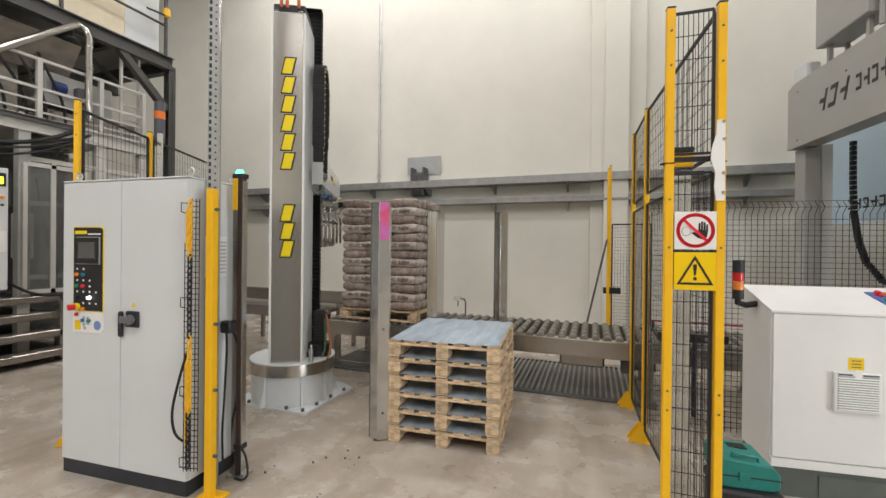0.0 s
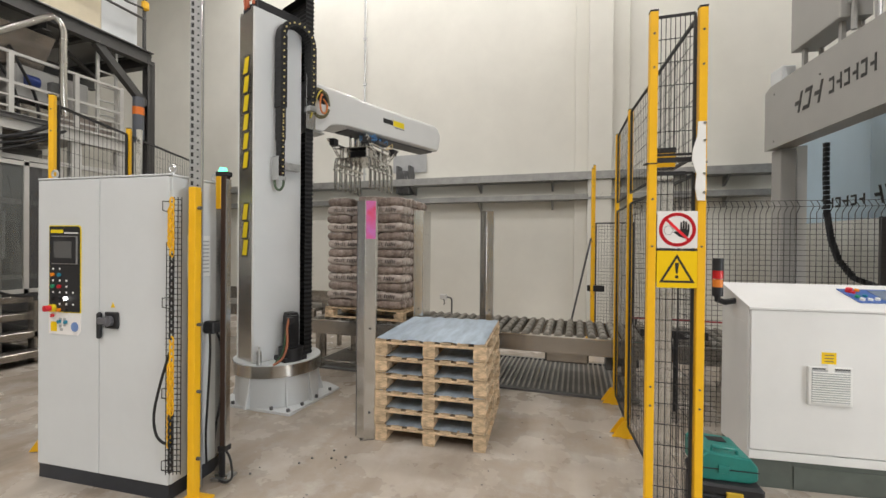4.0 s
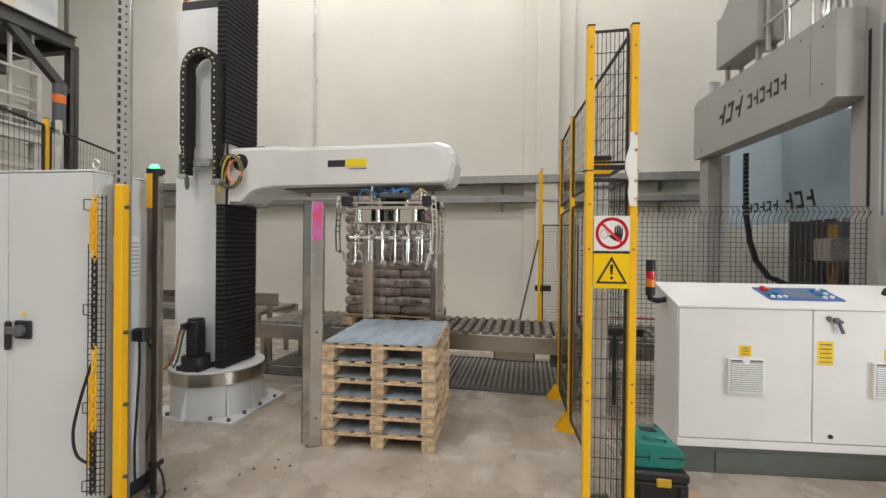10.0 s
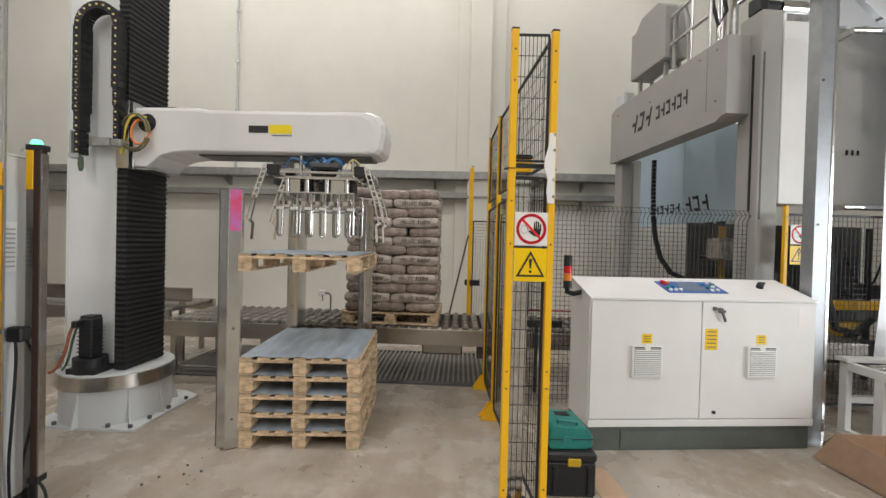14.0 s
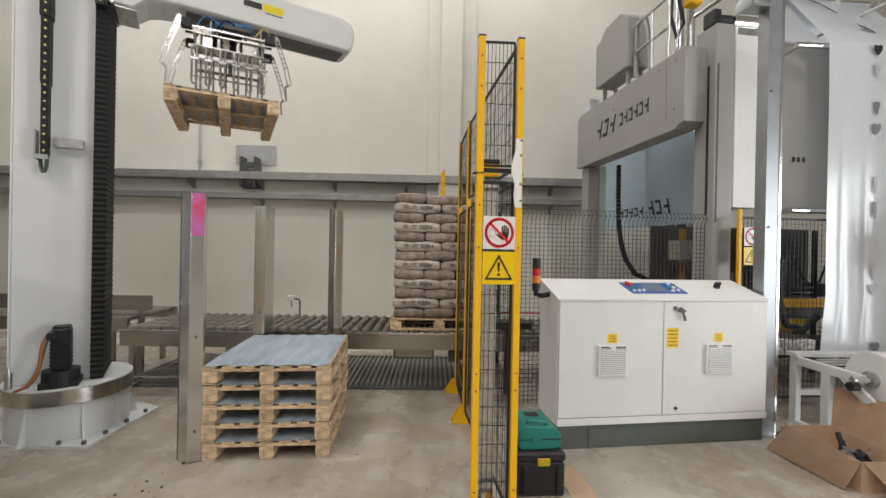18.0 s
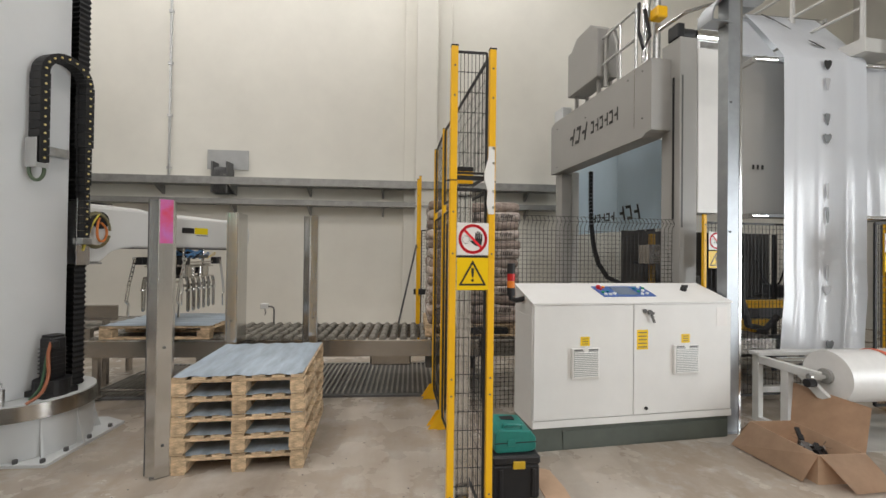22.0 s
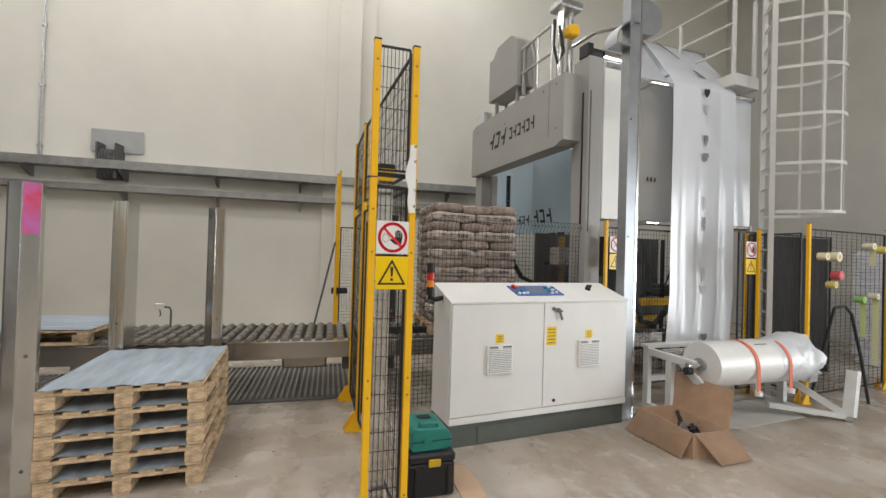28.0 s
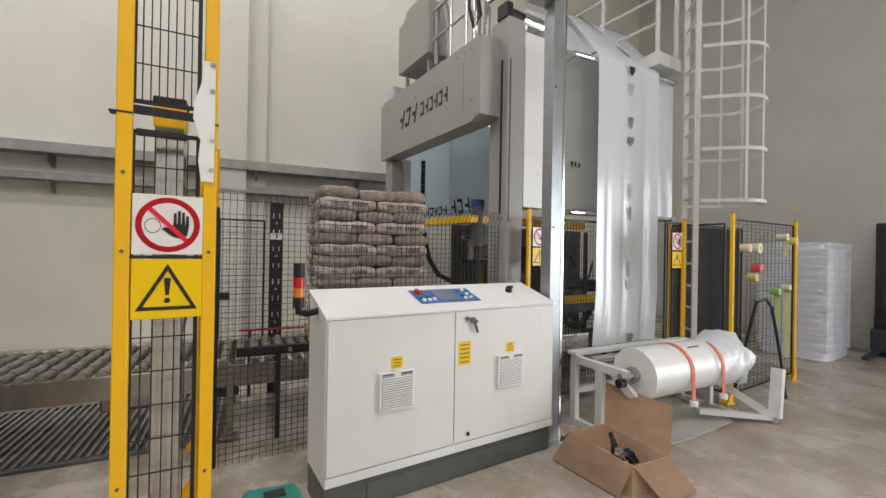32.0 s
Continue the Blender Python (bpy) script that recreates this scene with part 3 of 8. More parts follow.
# Gripper: origin under the arm on the robot's axis; x out along the arm.
FINGER = material("worn_round_steel", (0.45, 0.44, 0.42), 0.22, 1.0, grain=0.1, scale=12)
BLUEH = material("blue_hose", (0.08, 0.22, 0.45), 0.4)
grip = part("gripper", B(-0.34, 0.34, -0.24, 0.24, -0.2, -0.188), STEEL, robot, "stainless steel gripper plate")
part("rotator", R((0, 0, -0.19), (0, 0, 0.0), 0.1, 24), BLACK, grip, "black rotary drive", True)
part("rotator_neck", R((0, 0, 0.0), (0, 0, 0.12), 0.05, 16), STEEL, grip, "", True)
part("lower_plate", B(-0.33, 0.33, -0.25, 0.25, -0.33, -0.318), STEEL, grip)
part("valve_block", B(-0.06, 0.2, -0.24, -0.1, -0.09, -0.045, bevel=0.006), BROWN_STEEL, grip, "grey valve block")
for x in (-0.28, -0.1, 0.08, 0.26):
    for y in (-0.19, 0.19):
        part("cylinder", R((x, y, -0.32), (x, y, -0.2), 0.026, 12), CHROME, grip, "", True)
for x in (-0.14, 0.03, 0.27):
    part("actuator", B(x - 0.035, x + 0.035, -0.12, 0.12, -0.3, -0.205, bevel=0.006), BLACK, grip, "black actuator")
for sy in (-1, 1):
    part("comb_plate", B(-0.34, 0.34, sy * 0.21 - 0.003, sy * 0.21 + 0.003, -0.435, -0.4), STEEL, grip, "narrow steel plate behind the fingers")
    part("plate_hanger", B(-0.02, 0.02, sy * 0.21 - 0.003, sy * 0.21 + 0.003, -0.4, -0.331), BROWN_STEEL, grip)
    part("top_bar", B(-0.41, 0.41, sy * 0.16 - 0.012, sy * 0.16 + 0.012, -0.187, -0.165), STEEL, grip)
for x in (-0.13, 0.13):
    part("lift_cylinder", R((x, 0.02, -0.318), (x, 0.02, -0.03), 0.036, 16), CHROME, grip, "bright lift cylinder", True)
for k in range(4):
    part("air_hose", T(curve([(-0.3 + 0.18 * k, -0.2, -0.1), (-0.22 + 0.18 * k, -0.26, -0.02), (-0.1 + 0.16 * k, -0.22, -0.06), (-0.05 + 0.12 * k, -0.12, -0.1)]), 0.007, 6), (BLUEH, RUBBER, BLUEH, DOT)[k], grip, "thin air hose", True)
part("inner_plate", B(-0.25, -0.16, -0.21, -0.2, -0.318, -0.2), STEEL, grip)
part("inner_plate", B(0.12, 0.24, -0.21, -0.2, -0.318, -0.2), STEEL, grip)
for x, y in ((-0.18, 0.12), (-0.02, 0.14), (0.3, 0.12), (-0.18, -0.12), (0.3, -0.12)):
    part("tie_rod", R((x, y, -0.19), (x, y, 0.1), 0.016, 10), CHROME, grip, "", True)
part("frame_bar", B(-0.43, 0.43, -0.25, -0.235, -0.15, -0.13), STEEL, grip)
part("frame_bar", B(-0.43, 0.43, 0.235, 0.25, -0.15, -0.13), STEEL, grip)
for x in (-0.43, 0.35):
    part("end_block", B(x - 0.01, x + 0.09, -0.28, -0.2, -0.17, -0.08, bevel=0.006), BLACK, grip)
    part("end_block", B(x - 0.01, x + 0.09, 0.2, 0.28, -0.17, -0.08, bevel=0.006), BLACK, grip)
bm = bmesh.new()
tube(bm, [(-0.2 + 0.05 * j, 0.12 * math.sin(j * 0.9) - 0.1, -0.04 + 0.04 * math.sin(j * 1.7)) for j in range(9)], 0.014, 6)
tube(bm, [(-0.15 + 0.05 * j, -0.16 + 0.06 * math.cos(j * 0.8), -0.02 + 0.03 * math.sin(j * 1.3)) for j in range(8)], 0.014, 6)
tube(bm, [(0.16 * math.cos(a), -0.05 + 0.16 * math.sin(a), -0.05) for a in (2 * math.pi * j / 16 for j in range(17))], 0.013, 6)
part("air_hoses", bm, BLUEH, grip, "tangled blue air hoses", True)
for sy in (-1, 1):
    part("finger_shaft", R((-0.37, sy * 0.255, -0.47), (0.37, sy * 0.255, -0.47), 0.008), FINGER, grip)
    for k in range(6):
        x = -0.34 + 0.127 * k
        bm = bmesh.new()
        y = sy * 0.235
        c = y + sy * 0.02
        tube(bm, [(x, y, -0.32), (x, c, -0.4), (x, c, -0.695), (x + 0.006, c, -0.714), (x + 0.022, c, -0.722), (x + 0.038, c, -0.714), (x + 0.044, c, -0.695), (x + 0.044, c, -0.4), (x + 0.044, y, -0.32)], 0.0105, 8)
        part("finger", bm, FINGER, grip, "bright straight steel finger loop", True)
        part("finger_clamp", B(x - 0.016, x + 0.06, c - 0.018, c + 0.018, -0.485, -0.455, bevel=0.004), CHROME, grip)
# Pallet hooks: each one turns about its pin at the end of the gripper.
hooks = []
for sx in (-1, 1):
    for y in (-0.275, 0.275):
        bm = bmesh.new()
        for off in (-0.02, 0.02):
            bar(bm, (sx * off, 0, 0), (sx * (0.1 + off), 0, -0.3), 0.009, 0.011)
            bar(bm, (sx * (0.1 + off), 0, -0.3), (sx * (0.14 + off), 0, -0.48), 0.009, 0.011)
        for q in range(7):
            u = q / 6
            bar(bm, (sx * (-0.02 + 0.1 * u), 0, -0.3 * u), (sx * (0.02 + 0.1 * u), 0, -0.3 * u), 0.01, 0.012)
        bar(bm, (sx * 0.14, 0, -0.48), (sx * 0.1, 0, -0.51), 0.016, 0.024)
        bar(bm, (sx * 0.1, 0, -0.51), (sx * 0.11, 0, -0.66), 0.016, 0.02)
        rod(bm, (0, -0.02, 0), (0, 0.02, 0), 0.02, 10)
        hook = part("hook_arm", bm, CHROME, grip, "jointed bright steel pallet hook")
        hook.matrix_basis = pose(sx * 0.45, y, -0.1)
        hooks.append((hook, sx, y))

# ---- pallets, slip sheets and bags ----
PW, PD, PH = 0.99, 1.2, 0.152


def wooden_pallet(m, label="raw pine wood pallet with nine blocks", group=""):
    """x across the short side, y along the boards' runners, origin at the centre of the base."""
    p = thing("pallet", m, label, "pallet", group)
    first = {}

    def piece(name, key, x0, x1, y0, y1, z0, z1):
        if key not in first:
            bm = bmesh.new()
            box(bm, x0, x1, y0, y1, z0, z1, bevel=0.003)
            bmesh.ops.translate(bm, verts=bm.verts, vec=(-(x0 + x1) / 2, -(y0 + y1) / 2, -z0))
            first[key] = part(name, bm, WOOD, p)
            first[key].matrix_basis = pose((x0 + x1) / 2, (y0 + y1) / 2, z0)
        else:
            again(first[key], pose((x0 + x1) / 2, (y0 + y1) / 2, z0))

    hx, hy = PW / 2, PD / 2
    for x0, x1 in ((-hx, -hx + 0.1), (-0.05, 0.05), (hx - 0.1, hx)):
        piece("skid_board", "skid", x0, x1, -hy, hy, 0, 0.02)
        for y0, y1 in ((-hy, -hy + 0.14), (-0.07, 0.07), (hy - 0.14, hy)):
            piece("block", "block", x0 - 0.001 if x0 < -0.3 else x0 - 0.012, x1 + 0.012, y0 + 0.002, y1 - 0.002, 0.02, 0.105)
    for y0, y1 in ((-hy, -hy + 0.1), (-0.05, 0.05), (hy - 0.1, hy)):
        piece("stringer_board", "stringer", -hx, hx, y0, y1, 0.105, 0.127)
    for k in range(7):
        x = -hx + 0.05 + (PW - 0.1) * k / 6
        piece("deck_board", "deck", x - 0.05, x + 0.05, -hy, hy, 0.127, 0.147)
    return p


def slip_sheet(m, seed):
    """A thin blue-grey sheet with soft waves and an uneven front edge."""
    bm = bmesh.new()
    nx, ny = 48, 14
    rnd = random.Random(seed)
    ph = rnd.random() * 6
    grid = []
    for j in range(ny + 1):
        row = []
        for i in range(nx + 1):
            u, v = i / nx, j / ny
            x, y = (u - 0.5) * (PW - 0.02), (v - 0.5) * (PD - 0.02)
            z = 0.006 + 0.004 * math.cos(u * 37.7 + 0.5 * math.sin(v * 4 + ph)) + 0.0015 * math.sin(v * 9 + ph)
            if j == 0:
                z -= 0.002 + 0.004 * (math.sin(u * 21 + ph) > 0.3)
            row.append(bm.verts.new((x, y, z)))
        grid.append(row)
    for j in range(ny):
        for i in range(nx):
            bm.faces.new((grid[j][i], grid[j][i + 1], grid[j + 1][i + 1], grid[j + 1][i]))
    ext = bmesh.ops.extrude_face_region(bm, geom=bm.faces[:])
    bmesh.ops.translate(bm, verts=[v for v in ext["geom"] if isinstance(v, bmesh.types.BMVert)], vec=(0, 0, 0.002))
    bmesh.ops.recalc_face_normals(bm, faces=bm.faces)
    ob = part("slip_sheet", bm, SHEET, None, "", True)
    ob.matrix_basis = m
    return tagged(ob, "thin blue-grey slip sheet lying on a pallet", "slip sheet", "slip sheets")


PALX, PALY, PALR = -1.525, 3.945, 4.4
pallets, sheets = [], []
for k in range(6):
    jx, jy, jr = random.uniform(-0.008, 0.008), random.uniform(-0.008, 0.008), random.uniform(-0.4, 0.4)
    m = pose(PALX + jx, PALY + jy, k * PH, 0, 0, PALR + jr)
    pallets.append(wooden_pallet(m, "raw pine wood pallet in a stack of six", "stacked pallets"))
    sheets.append(slip_sheet(m @ pose(0, 0, 0.1475), k))
moved_pallet, moved_sheet = pallets[5], sheets[5]

# Bags of wood pellets on a pallet: 13 layers of five.
BAG_L, BAG_W, BAG_H = 0.585, 0.39, 0.129


def bag_mesh(seed):
    rnd = random.Random(seed)
    bm = bmesh.new()
    us = [-1, -0.985, -0.94, -0.8, -0.6, -0.4, -0.2, 0, 0.2, 0.4, 0.6, 0.8, 0.94, 0.985, 1]
    vs = [-1, -0.98, -0.92, -0.75, -0.5, -0.25, 0, 0.25, 0.5, 0.75, 0.92, 0.98, 1]
    nx, ny = len(us) - 1, len(vs) - 1
    top, bot = [], []
    for s, rows in ((1, top), (-1, bot)):
        for j in range(ny + 1):
            row = []
            for i in range(nx + 1):
                u, v = us[i], vs[j]
                f = (1 - abs(u) ** 12) * (1 - abs(v) ** 10)
                x = u * BAG_L / 2 * (1 - 0.03 * v * v) + 0.0
                y = v * BAG_W / 2 * (1 - 0.05 * abs(u) ** 3) * (1 - 0.01 * math.sin(9 * u + seed) * (abs(v) > 0.9))
                z = s * (BAG_H / 2) * max(f, 0) ** 0.3 * (1 + 0.06 * math.sin(7 * u + seed) * math.cos(5 * v)) + 0.006 * rnd.uniform(-1, 1) * (f > 0.1)
                z += 0.008 * math.sin(4.2 * u + seed * 2)
                row.append(bm.verts.new((x, y, z + BAG_H / 2)))
            rows.append(row)
    for rows, flip in ((top, False), (bot, True)):
        for j in range(ny):
            for i in range(nx):
                q = (rows[j][i], rows[j][i + 1], rows[j + 1][i + 1], rows[j + 1][i])
                bm.faces.new(q[::-1] if flip else q)
    bmesh.ops.remove_doubles(bm, verts=bm.verts, dist=0.0005)
    me = bpy.data.meshes.new("pellet_bag")
    bm.to_mesh(me)
    bm.free()
    me.materials.append(BAG)
    for p in me.polygons:
        p.use_smooth = True
    return me


bag_shapes = [bag_mesh(s) for s in range(4)]


def word_mesh(text, size):
    cu = bpy.data.curves.new("word", "FONT")
    cu.body, cu.size, cu.extrude, cu.align_x, cu.align_y = text, size, 0.0008, "CENTER", "CENTER"
    cu.resolution_u = 2
    ob = bpy.data.objects.new("word", cu)
    scene.collection.objects.link(ob)
    me = bpy.data.meshes.new_from_object(ob.evaluated_get(bpy.context.evaluated_depsgraph_get()))
    bpy.data.objects.remove(ob)
    return me


INK = material("dark_print", (0.03, 0.025, 0.025), 0.5)
word = word_mesh("PELLET", 0.056)
word.materials.append(INK)
bm = bmesh.new()
for k in range(6):
    prism(bm, [(0.03 + k * 0.026, -0.022), (0.044 + k * 0.026, -0.022), (0.056 + k * 0.026, 0.024 + 0.01 * (k in (0, 3))), (0.044 + k * 0.026, 0.024 + 0.01 * (k in (0, 3)))], -0.0008, 0.0008, "z")
script = bpy.data.meshes.new("script_bars")
bm.to_mesh(script)
bm.free()
script.materials.append(INK)
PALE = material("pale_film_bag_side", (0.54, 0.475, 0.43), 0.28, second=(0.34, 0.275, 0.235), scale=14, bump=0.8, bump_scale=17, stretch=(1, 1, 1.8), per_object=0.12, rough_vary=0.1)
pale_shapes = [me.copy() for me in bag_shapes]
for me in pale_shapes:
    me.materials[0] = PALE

STACK_Y = 5.06 + 0.49
ZC = 0.725
bags = []


def bag(x, y, z, turn, front):
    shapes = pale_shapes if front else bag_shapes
    ob = new("pellet_bag", random.choice(shapes))
    ob.matrix_basis = pose(x, y, z, random.uniform(-1.2, 1.2), random.uniform(-1, 1), turn + random.choice((0, 180)) * (not front) + random.uniform(-1.5, 1.5))
    tagged(ob, "plump brown plastic bag of wood pellets in a stack", "bag", "stacked pellet bags")
    if front:
        for me, name, x0 in ((word, "print", -0.09), (script, "print", 0.0)):
            o = new(name, me)
            o.parent = ob
            o.matrix_basis = pose(x0, -BAG_W / 2 - 0.004, BAG_H * 0.52, 89, 0, 0)
            o["label"] = "dark printed lettering"
    bags.append(ob)
    return ob


# Placed round the load's own origin; the load's way along the conveyor is keyed later.
load_pallet = wooden_pallet(pose(0, STACK_Y, ZC, 0, 0, 90), "pine wood pallet carrying stacked pellet bags")
LAYER = 0.1165
top_bag = None
for k in range(13):
    z = ZC + 0.149 + k * LAYER
    three = k % 2 == 0
    y3, y2 = (-0.49 + BAG_L / 2, 0.49 - BAG_W / 2) if three else (0.49 - BAG_L / 2, -0.49 + BAG_W / 2)
    for j in (-1, 0, 1):
        b_ = bag(j * 0.385 + random.uniform(-0.012, 0.012), STACK_Y + y3, z - (0.012 if k == 12 and j == 0 else 0), 90, False)
        if k == 12 and j == 0:
            top_bag = b_
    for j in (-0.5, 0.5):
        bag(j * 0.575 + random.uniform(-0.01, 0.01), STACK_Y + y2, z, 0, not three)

# ---- roller conveyor, its guide posts and the floor grating ----
CONV_X0, CONV_X1, CONV_Y0, CONV_Y1 = -3.87, 4.6, 5.0, 6.15
BEAM = material("conveyor_beam_steel", (0.38, 0.35, 0.315), 0.27, 0.8, grain=0.2, scale=5, stretch=(0.3, 1, 1))
ROLLER = material("roller_steel", (0.27, 0.255, 0.225), 0.42, 0.5, grain=0.25, scale=9, per_object=0.12)
conv = thing("roller_conveyor", pose(0, 0, 0), "grey steel roller conveyor on short legs", "conveyor")
for y0, y1 in ((CONV_Y0, CONV_Y0 + 0.05), (CONV_Y1 - 0.05, CONV_Y1)):
    for x0, x1 in ((CONV_X0, -1.3), (-1.29, 1.4), (1.41, CONV_X1)):
        bm = bmesh.new()
        box(bm, x0, x1, y0, y1, 0.5, 0.695, bevel=0.004)
        part("side_beam", bm, BEAM, conv)
        part("beam_lip", B(x0, x1, y0 - 0.004, y0, 0.688, 0.702), CHROME, conv, "bright edge strip")
rm = None
x = CONV_X0 + 0.07
while x < CONV_X1:
    if rm is None:
        bm = bmesh.new()
        rod(bm, (0, CONV_Y0 + 0.05, 0), (0, CONV_Y1 - 0.05, 0), 0.038, 14)
        for y in (CONV_Y0 + 0.09, CONV_Y0 + 0.3, CONV_Y0 + 0.55, CONV_Y1 - 0.35, CONV_Y1 - 0.12):
            rod(bm, (0, y, 0), (0, y + 0.1, 0), 0.046, 14)
        rm = part("roller", bm, ROLLER, conv, "", True)
        rm.matrix_basis = pose(x, 0, 0.682)
    else:
        again(rm, pose(x, 0, 0.682))
    x += 0.128
leg = None
for x in (-3.75, -2.6, 0.35, 1.5, 2.6, 3.6):
    for y in (CONV_Y0 + 0.06, CONV_Y1 - 0.12):
        if leg is None:
            bm = bmesh.new()
            box(bm, -0.03, 0.03, -0.03, 0.03, 0.012, 0.5)
            box(bm, -0.07, 0.07, -0.07, 0.07, 0.0, 0.012)
            leg = part("leg", bm, BEAM, conv)
            leg.matrix_basis = pose(x, y, 0.03)
        else:
            again(leg, pose(x, y, 0.03))
part("drive_cover", B(-0.62, -0.12, 5.12, 5.4, 0.36, 0.5, bevel=0.02), BEAM, conv, "grey drive cover under the rollers")
bm = bmesh.new()
rod(bm, (0.1, 5.2, 0.42), (0.42, 5.2, 0.42), 0.06, 16)
box(bm, 0.06, 0.14, 5.1, 5.3, 0.33, 0.5, bevel=0.01)
part("gear_motor", bm, BROWN_STEEL, conv, "dark gear motor")
part("brace", T([(-3.75, 5.1, 0.1), (-2.7, 5.1, 0.1)], 0.015), BEAM, conv)

grate = thing("floor_grating", pose(0, 0, 0), "dark steel slatted grating under the conveyor", "grating")
# Dark plate on the floor stands for the shaded pit under the slats.
part("pit_plate", B(-3.95, 0.3, 5.1, 6.5, 0.002, 0.006), BROWN_STEEL, grate)
part("rim", B(-3.98, 0.33, 5.04, 5.1, 0, 0.025), BROWN_STEEL, grate)
part("rim", B(-3.98, 0.33, 6.5, 6.56, 0, 0.025), BROWN_STEEL, grate)
SLAT = material("worn_slat_steel", (0.38, 0.36, 0.33), 0.42, 0.7, grain=0.3, scale=6)
sl = None
x = -3.92
while x < 0.3:
    if sl is None:
        sl = part("slat", B(-0.012, 0.012, 5.1, 6.5, 0.006, 0.03), SLAT, grate)
        sl.matrix_basis = pose(x, 0, 0)
    else:
        again(sl, pose(x, 0, 0))
    x += 0.066
# Side guide beam of the infeed behind the robot.
guide = thing("infeed_guide", pose(-3.9, 5.62, 0), "grey steel channel beam of the infeed conveyor", "conveyor")
bm = bmesh.new()
box(bm, -3.2, 0, 0, 0.015, 0.84, 1.03)
box(bm, -3.2, 0, -0.06, 0, 1.015, 1.03)
box(bm, -3.2, 0, -0.06, 0, 0.84, 0.855)
part("channel", bm, BEAM, guide)
for x in (-0.12, -1.4, -2.8):
    part("leg", B(x - 0.03, x + 0.03, -0.05, 0.0, 0, 0.85), BEAM, guide)
infeed = thing("infeed_conveyor", pose(0, 0, 0), "dull grey infeed roller track", "conveyor")
part("side_beam", B(-9.0, -4.0, 5.3, 5.36, 0.62, 0.78), BEAM, infeed)
part("side_beam", B(-9.0, -4.0, 6.3, 6.36, 0.62, 0.78), BEAM, infeed)
r2 = None
for k in range(36):
    if r2 is None:
        r2 = part("roller", R((0, 5.36, 0), (0, 6.3, 0), 0.038, 12), ROLLER, infeed, "", True)
        r2.matrix_basis = pose(-4.1, 0, 0.75)
    else:
        again(r2, pose(-4.1 - 0.135 * k, 0, 0.75))
for x in (-4.2, -6.2, -8.4):
    part("leg", B(x - 0.03, x + 0.03, 5.3, 5.36, 0, 0.62), BEAM, infeed)
    part("leg", B(x - 0.03, x + 0.03, 6.3, 6.36, 0, 0.62), BEAM, infeed)
# Photocell on a bent stalk.
cell = thing("photocell", pose(-2.12, 6.2, 0.7), "small photocell on a bent stalk at the conveyor", "sensor")
part("stalk", T([(0, 0, -0.05), (0, 0, 0.2), (-0.02, 0, 0.235), (-0.08, 0, 0.245)], 0.012), BROWN_STEEL, cell, "", True)
part("sensor", B(-0.19, -0.08, -0.025, 0.025, 0.21, 0.29, bevel=0.008), CAB_WHITE, cell)
part("cable", T([(-0.13, 0, 0.21), (-0.12, 0, 0.15), (-0.13, 0, 0.12)], 0.008, 6), RUBBER, cell)


def guide_post(m, w, d, h, label, tape=False, double=False, flank=0.0):
    p = thing("guide_post", m, label, "post", "pallet guide posts")
    t_ = 0.006
    bm = bmesh.new()
    w2, d2 = w / 2, d / 2
    outline = [(-w2 - flank, d2), (-w2, -d2), (w2, -d2), (w2 + flank * 0.6, d2)]
    prism(bm, outline + [(x + t_ * k, y + 0.004) for k, (x, y) in zip((-1, -1, 1, 1), reversed(outline))] if flank else [(-w2, -d2), (w2, -d2), (w2, d2), (w2 - t_, d2), (w2 - t_, -d2 + t_), (-w2 + t_, -d2 + t_), (-w2 + t_, d2), (-w2, d2)], 0, h, "z")
    part("profile", bm, POSTM, p)
    if double:
        for x in (-w / 2, -w / 2 + 0.03, w / 2 - 0.02):
            part("edge_strip", B(x, x + 0.01, -d / 2 - 0.012, -d / 2 - 0.001, 0, h), CHROME, p)
    bm = bmesh.new()
    box(bm, -w / 2 - 0.03, w / 2 + 0.03, -d / 2, d / 2 + 0.04, 0, 0.01)
    part("foot", bm, POSTM, p)
    for z in (0.25, 1.0):
        part("bolt", R((0, -d / 2 - 0.006, z), (0, -d / 2, z), 0.011, 8), BROWN_STEEL, p)
    # Chrome rods and a dark strip draw the folds' glint and shade.
    if flank:
        for sx in (-1, 1):
            part("fold_edge", R((sx * w2, -d2, 0.01), (sx * w2, -d2, h - 0.002), 0.0035, 8), CHROME, p, "bright line drawn along the folded edge")
        part("inner_lip", B(-w2 - flank - 0.004, -w2 - flank + 0.016, d2 - 0.002, d2 + 0.012, 0.01, h), BROWN_STEEL, p, "dark strip drawn along the flank")
    if tape:
        part("tape", B(-w / 2 + 0.006, w / 2 - 0.004, -d / 2 - 0.0025, -d / 2 - 0.0005, h - 0.34, h - 0.002), material("pink_red_tape", (0.72, 0.07, 0.12), 0.28, second=(0.55, 0.2, 0.58), scale=6), p, "pink and red reflective tape")
    return p


guide_post(pose(-2.045, 3.33, 0, 0, 0, 36), 0.095, 0.1, 2.14, "folded galvanised sheet post with pink-red tape at the top", True, False, 0.055)
guide_post(pose(-2.05, 4.7, 0, 0, 0, 3), 0.115, 0.29, 2.16, "wide folded galvanised sheet guide post", False, True)
guide_post(pose(-1.255, 4.82, 0, 0, 0, 22), 0.085, 0.1, 2.16, "narrow folded galvanised sheet guide post", False, False, 0.05)

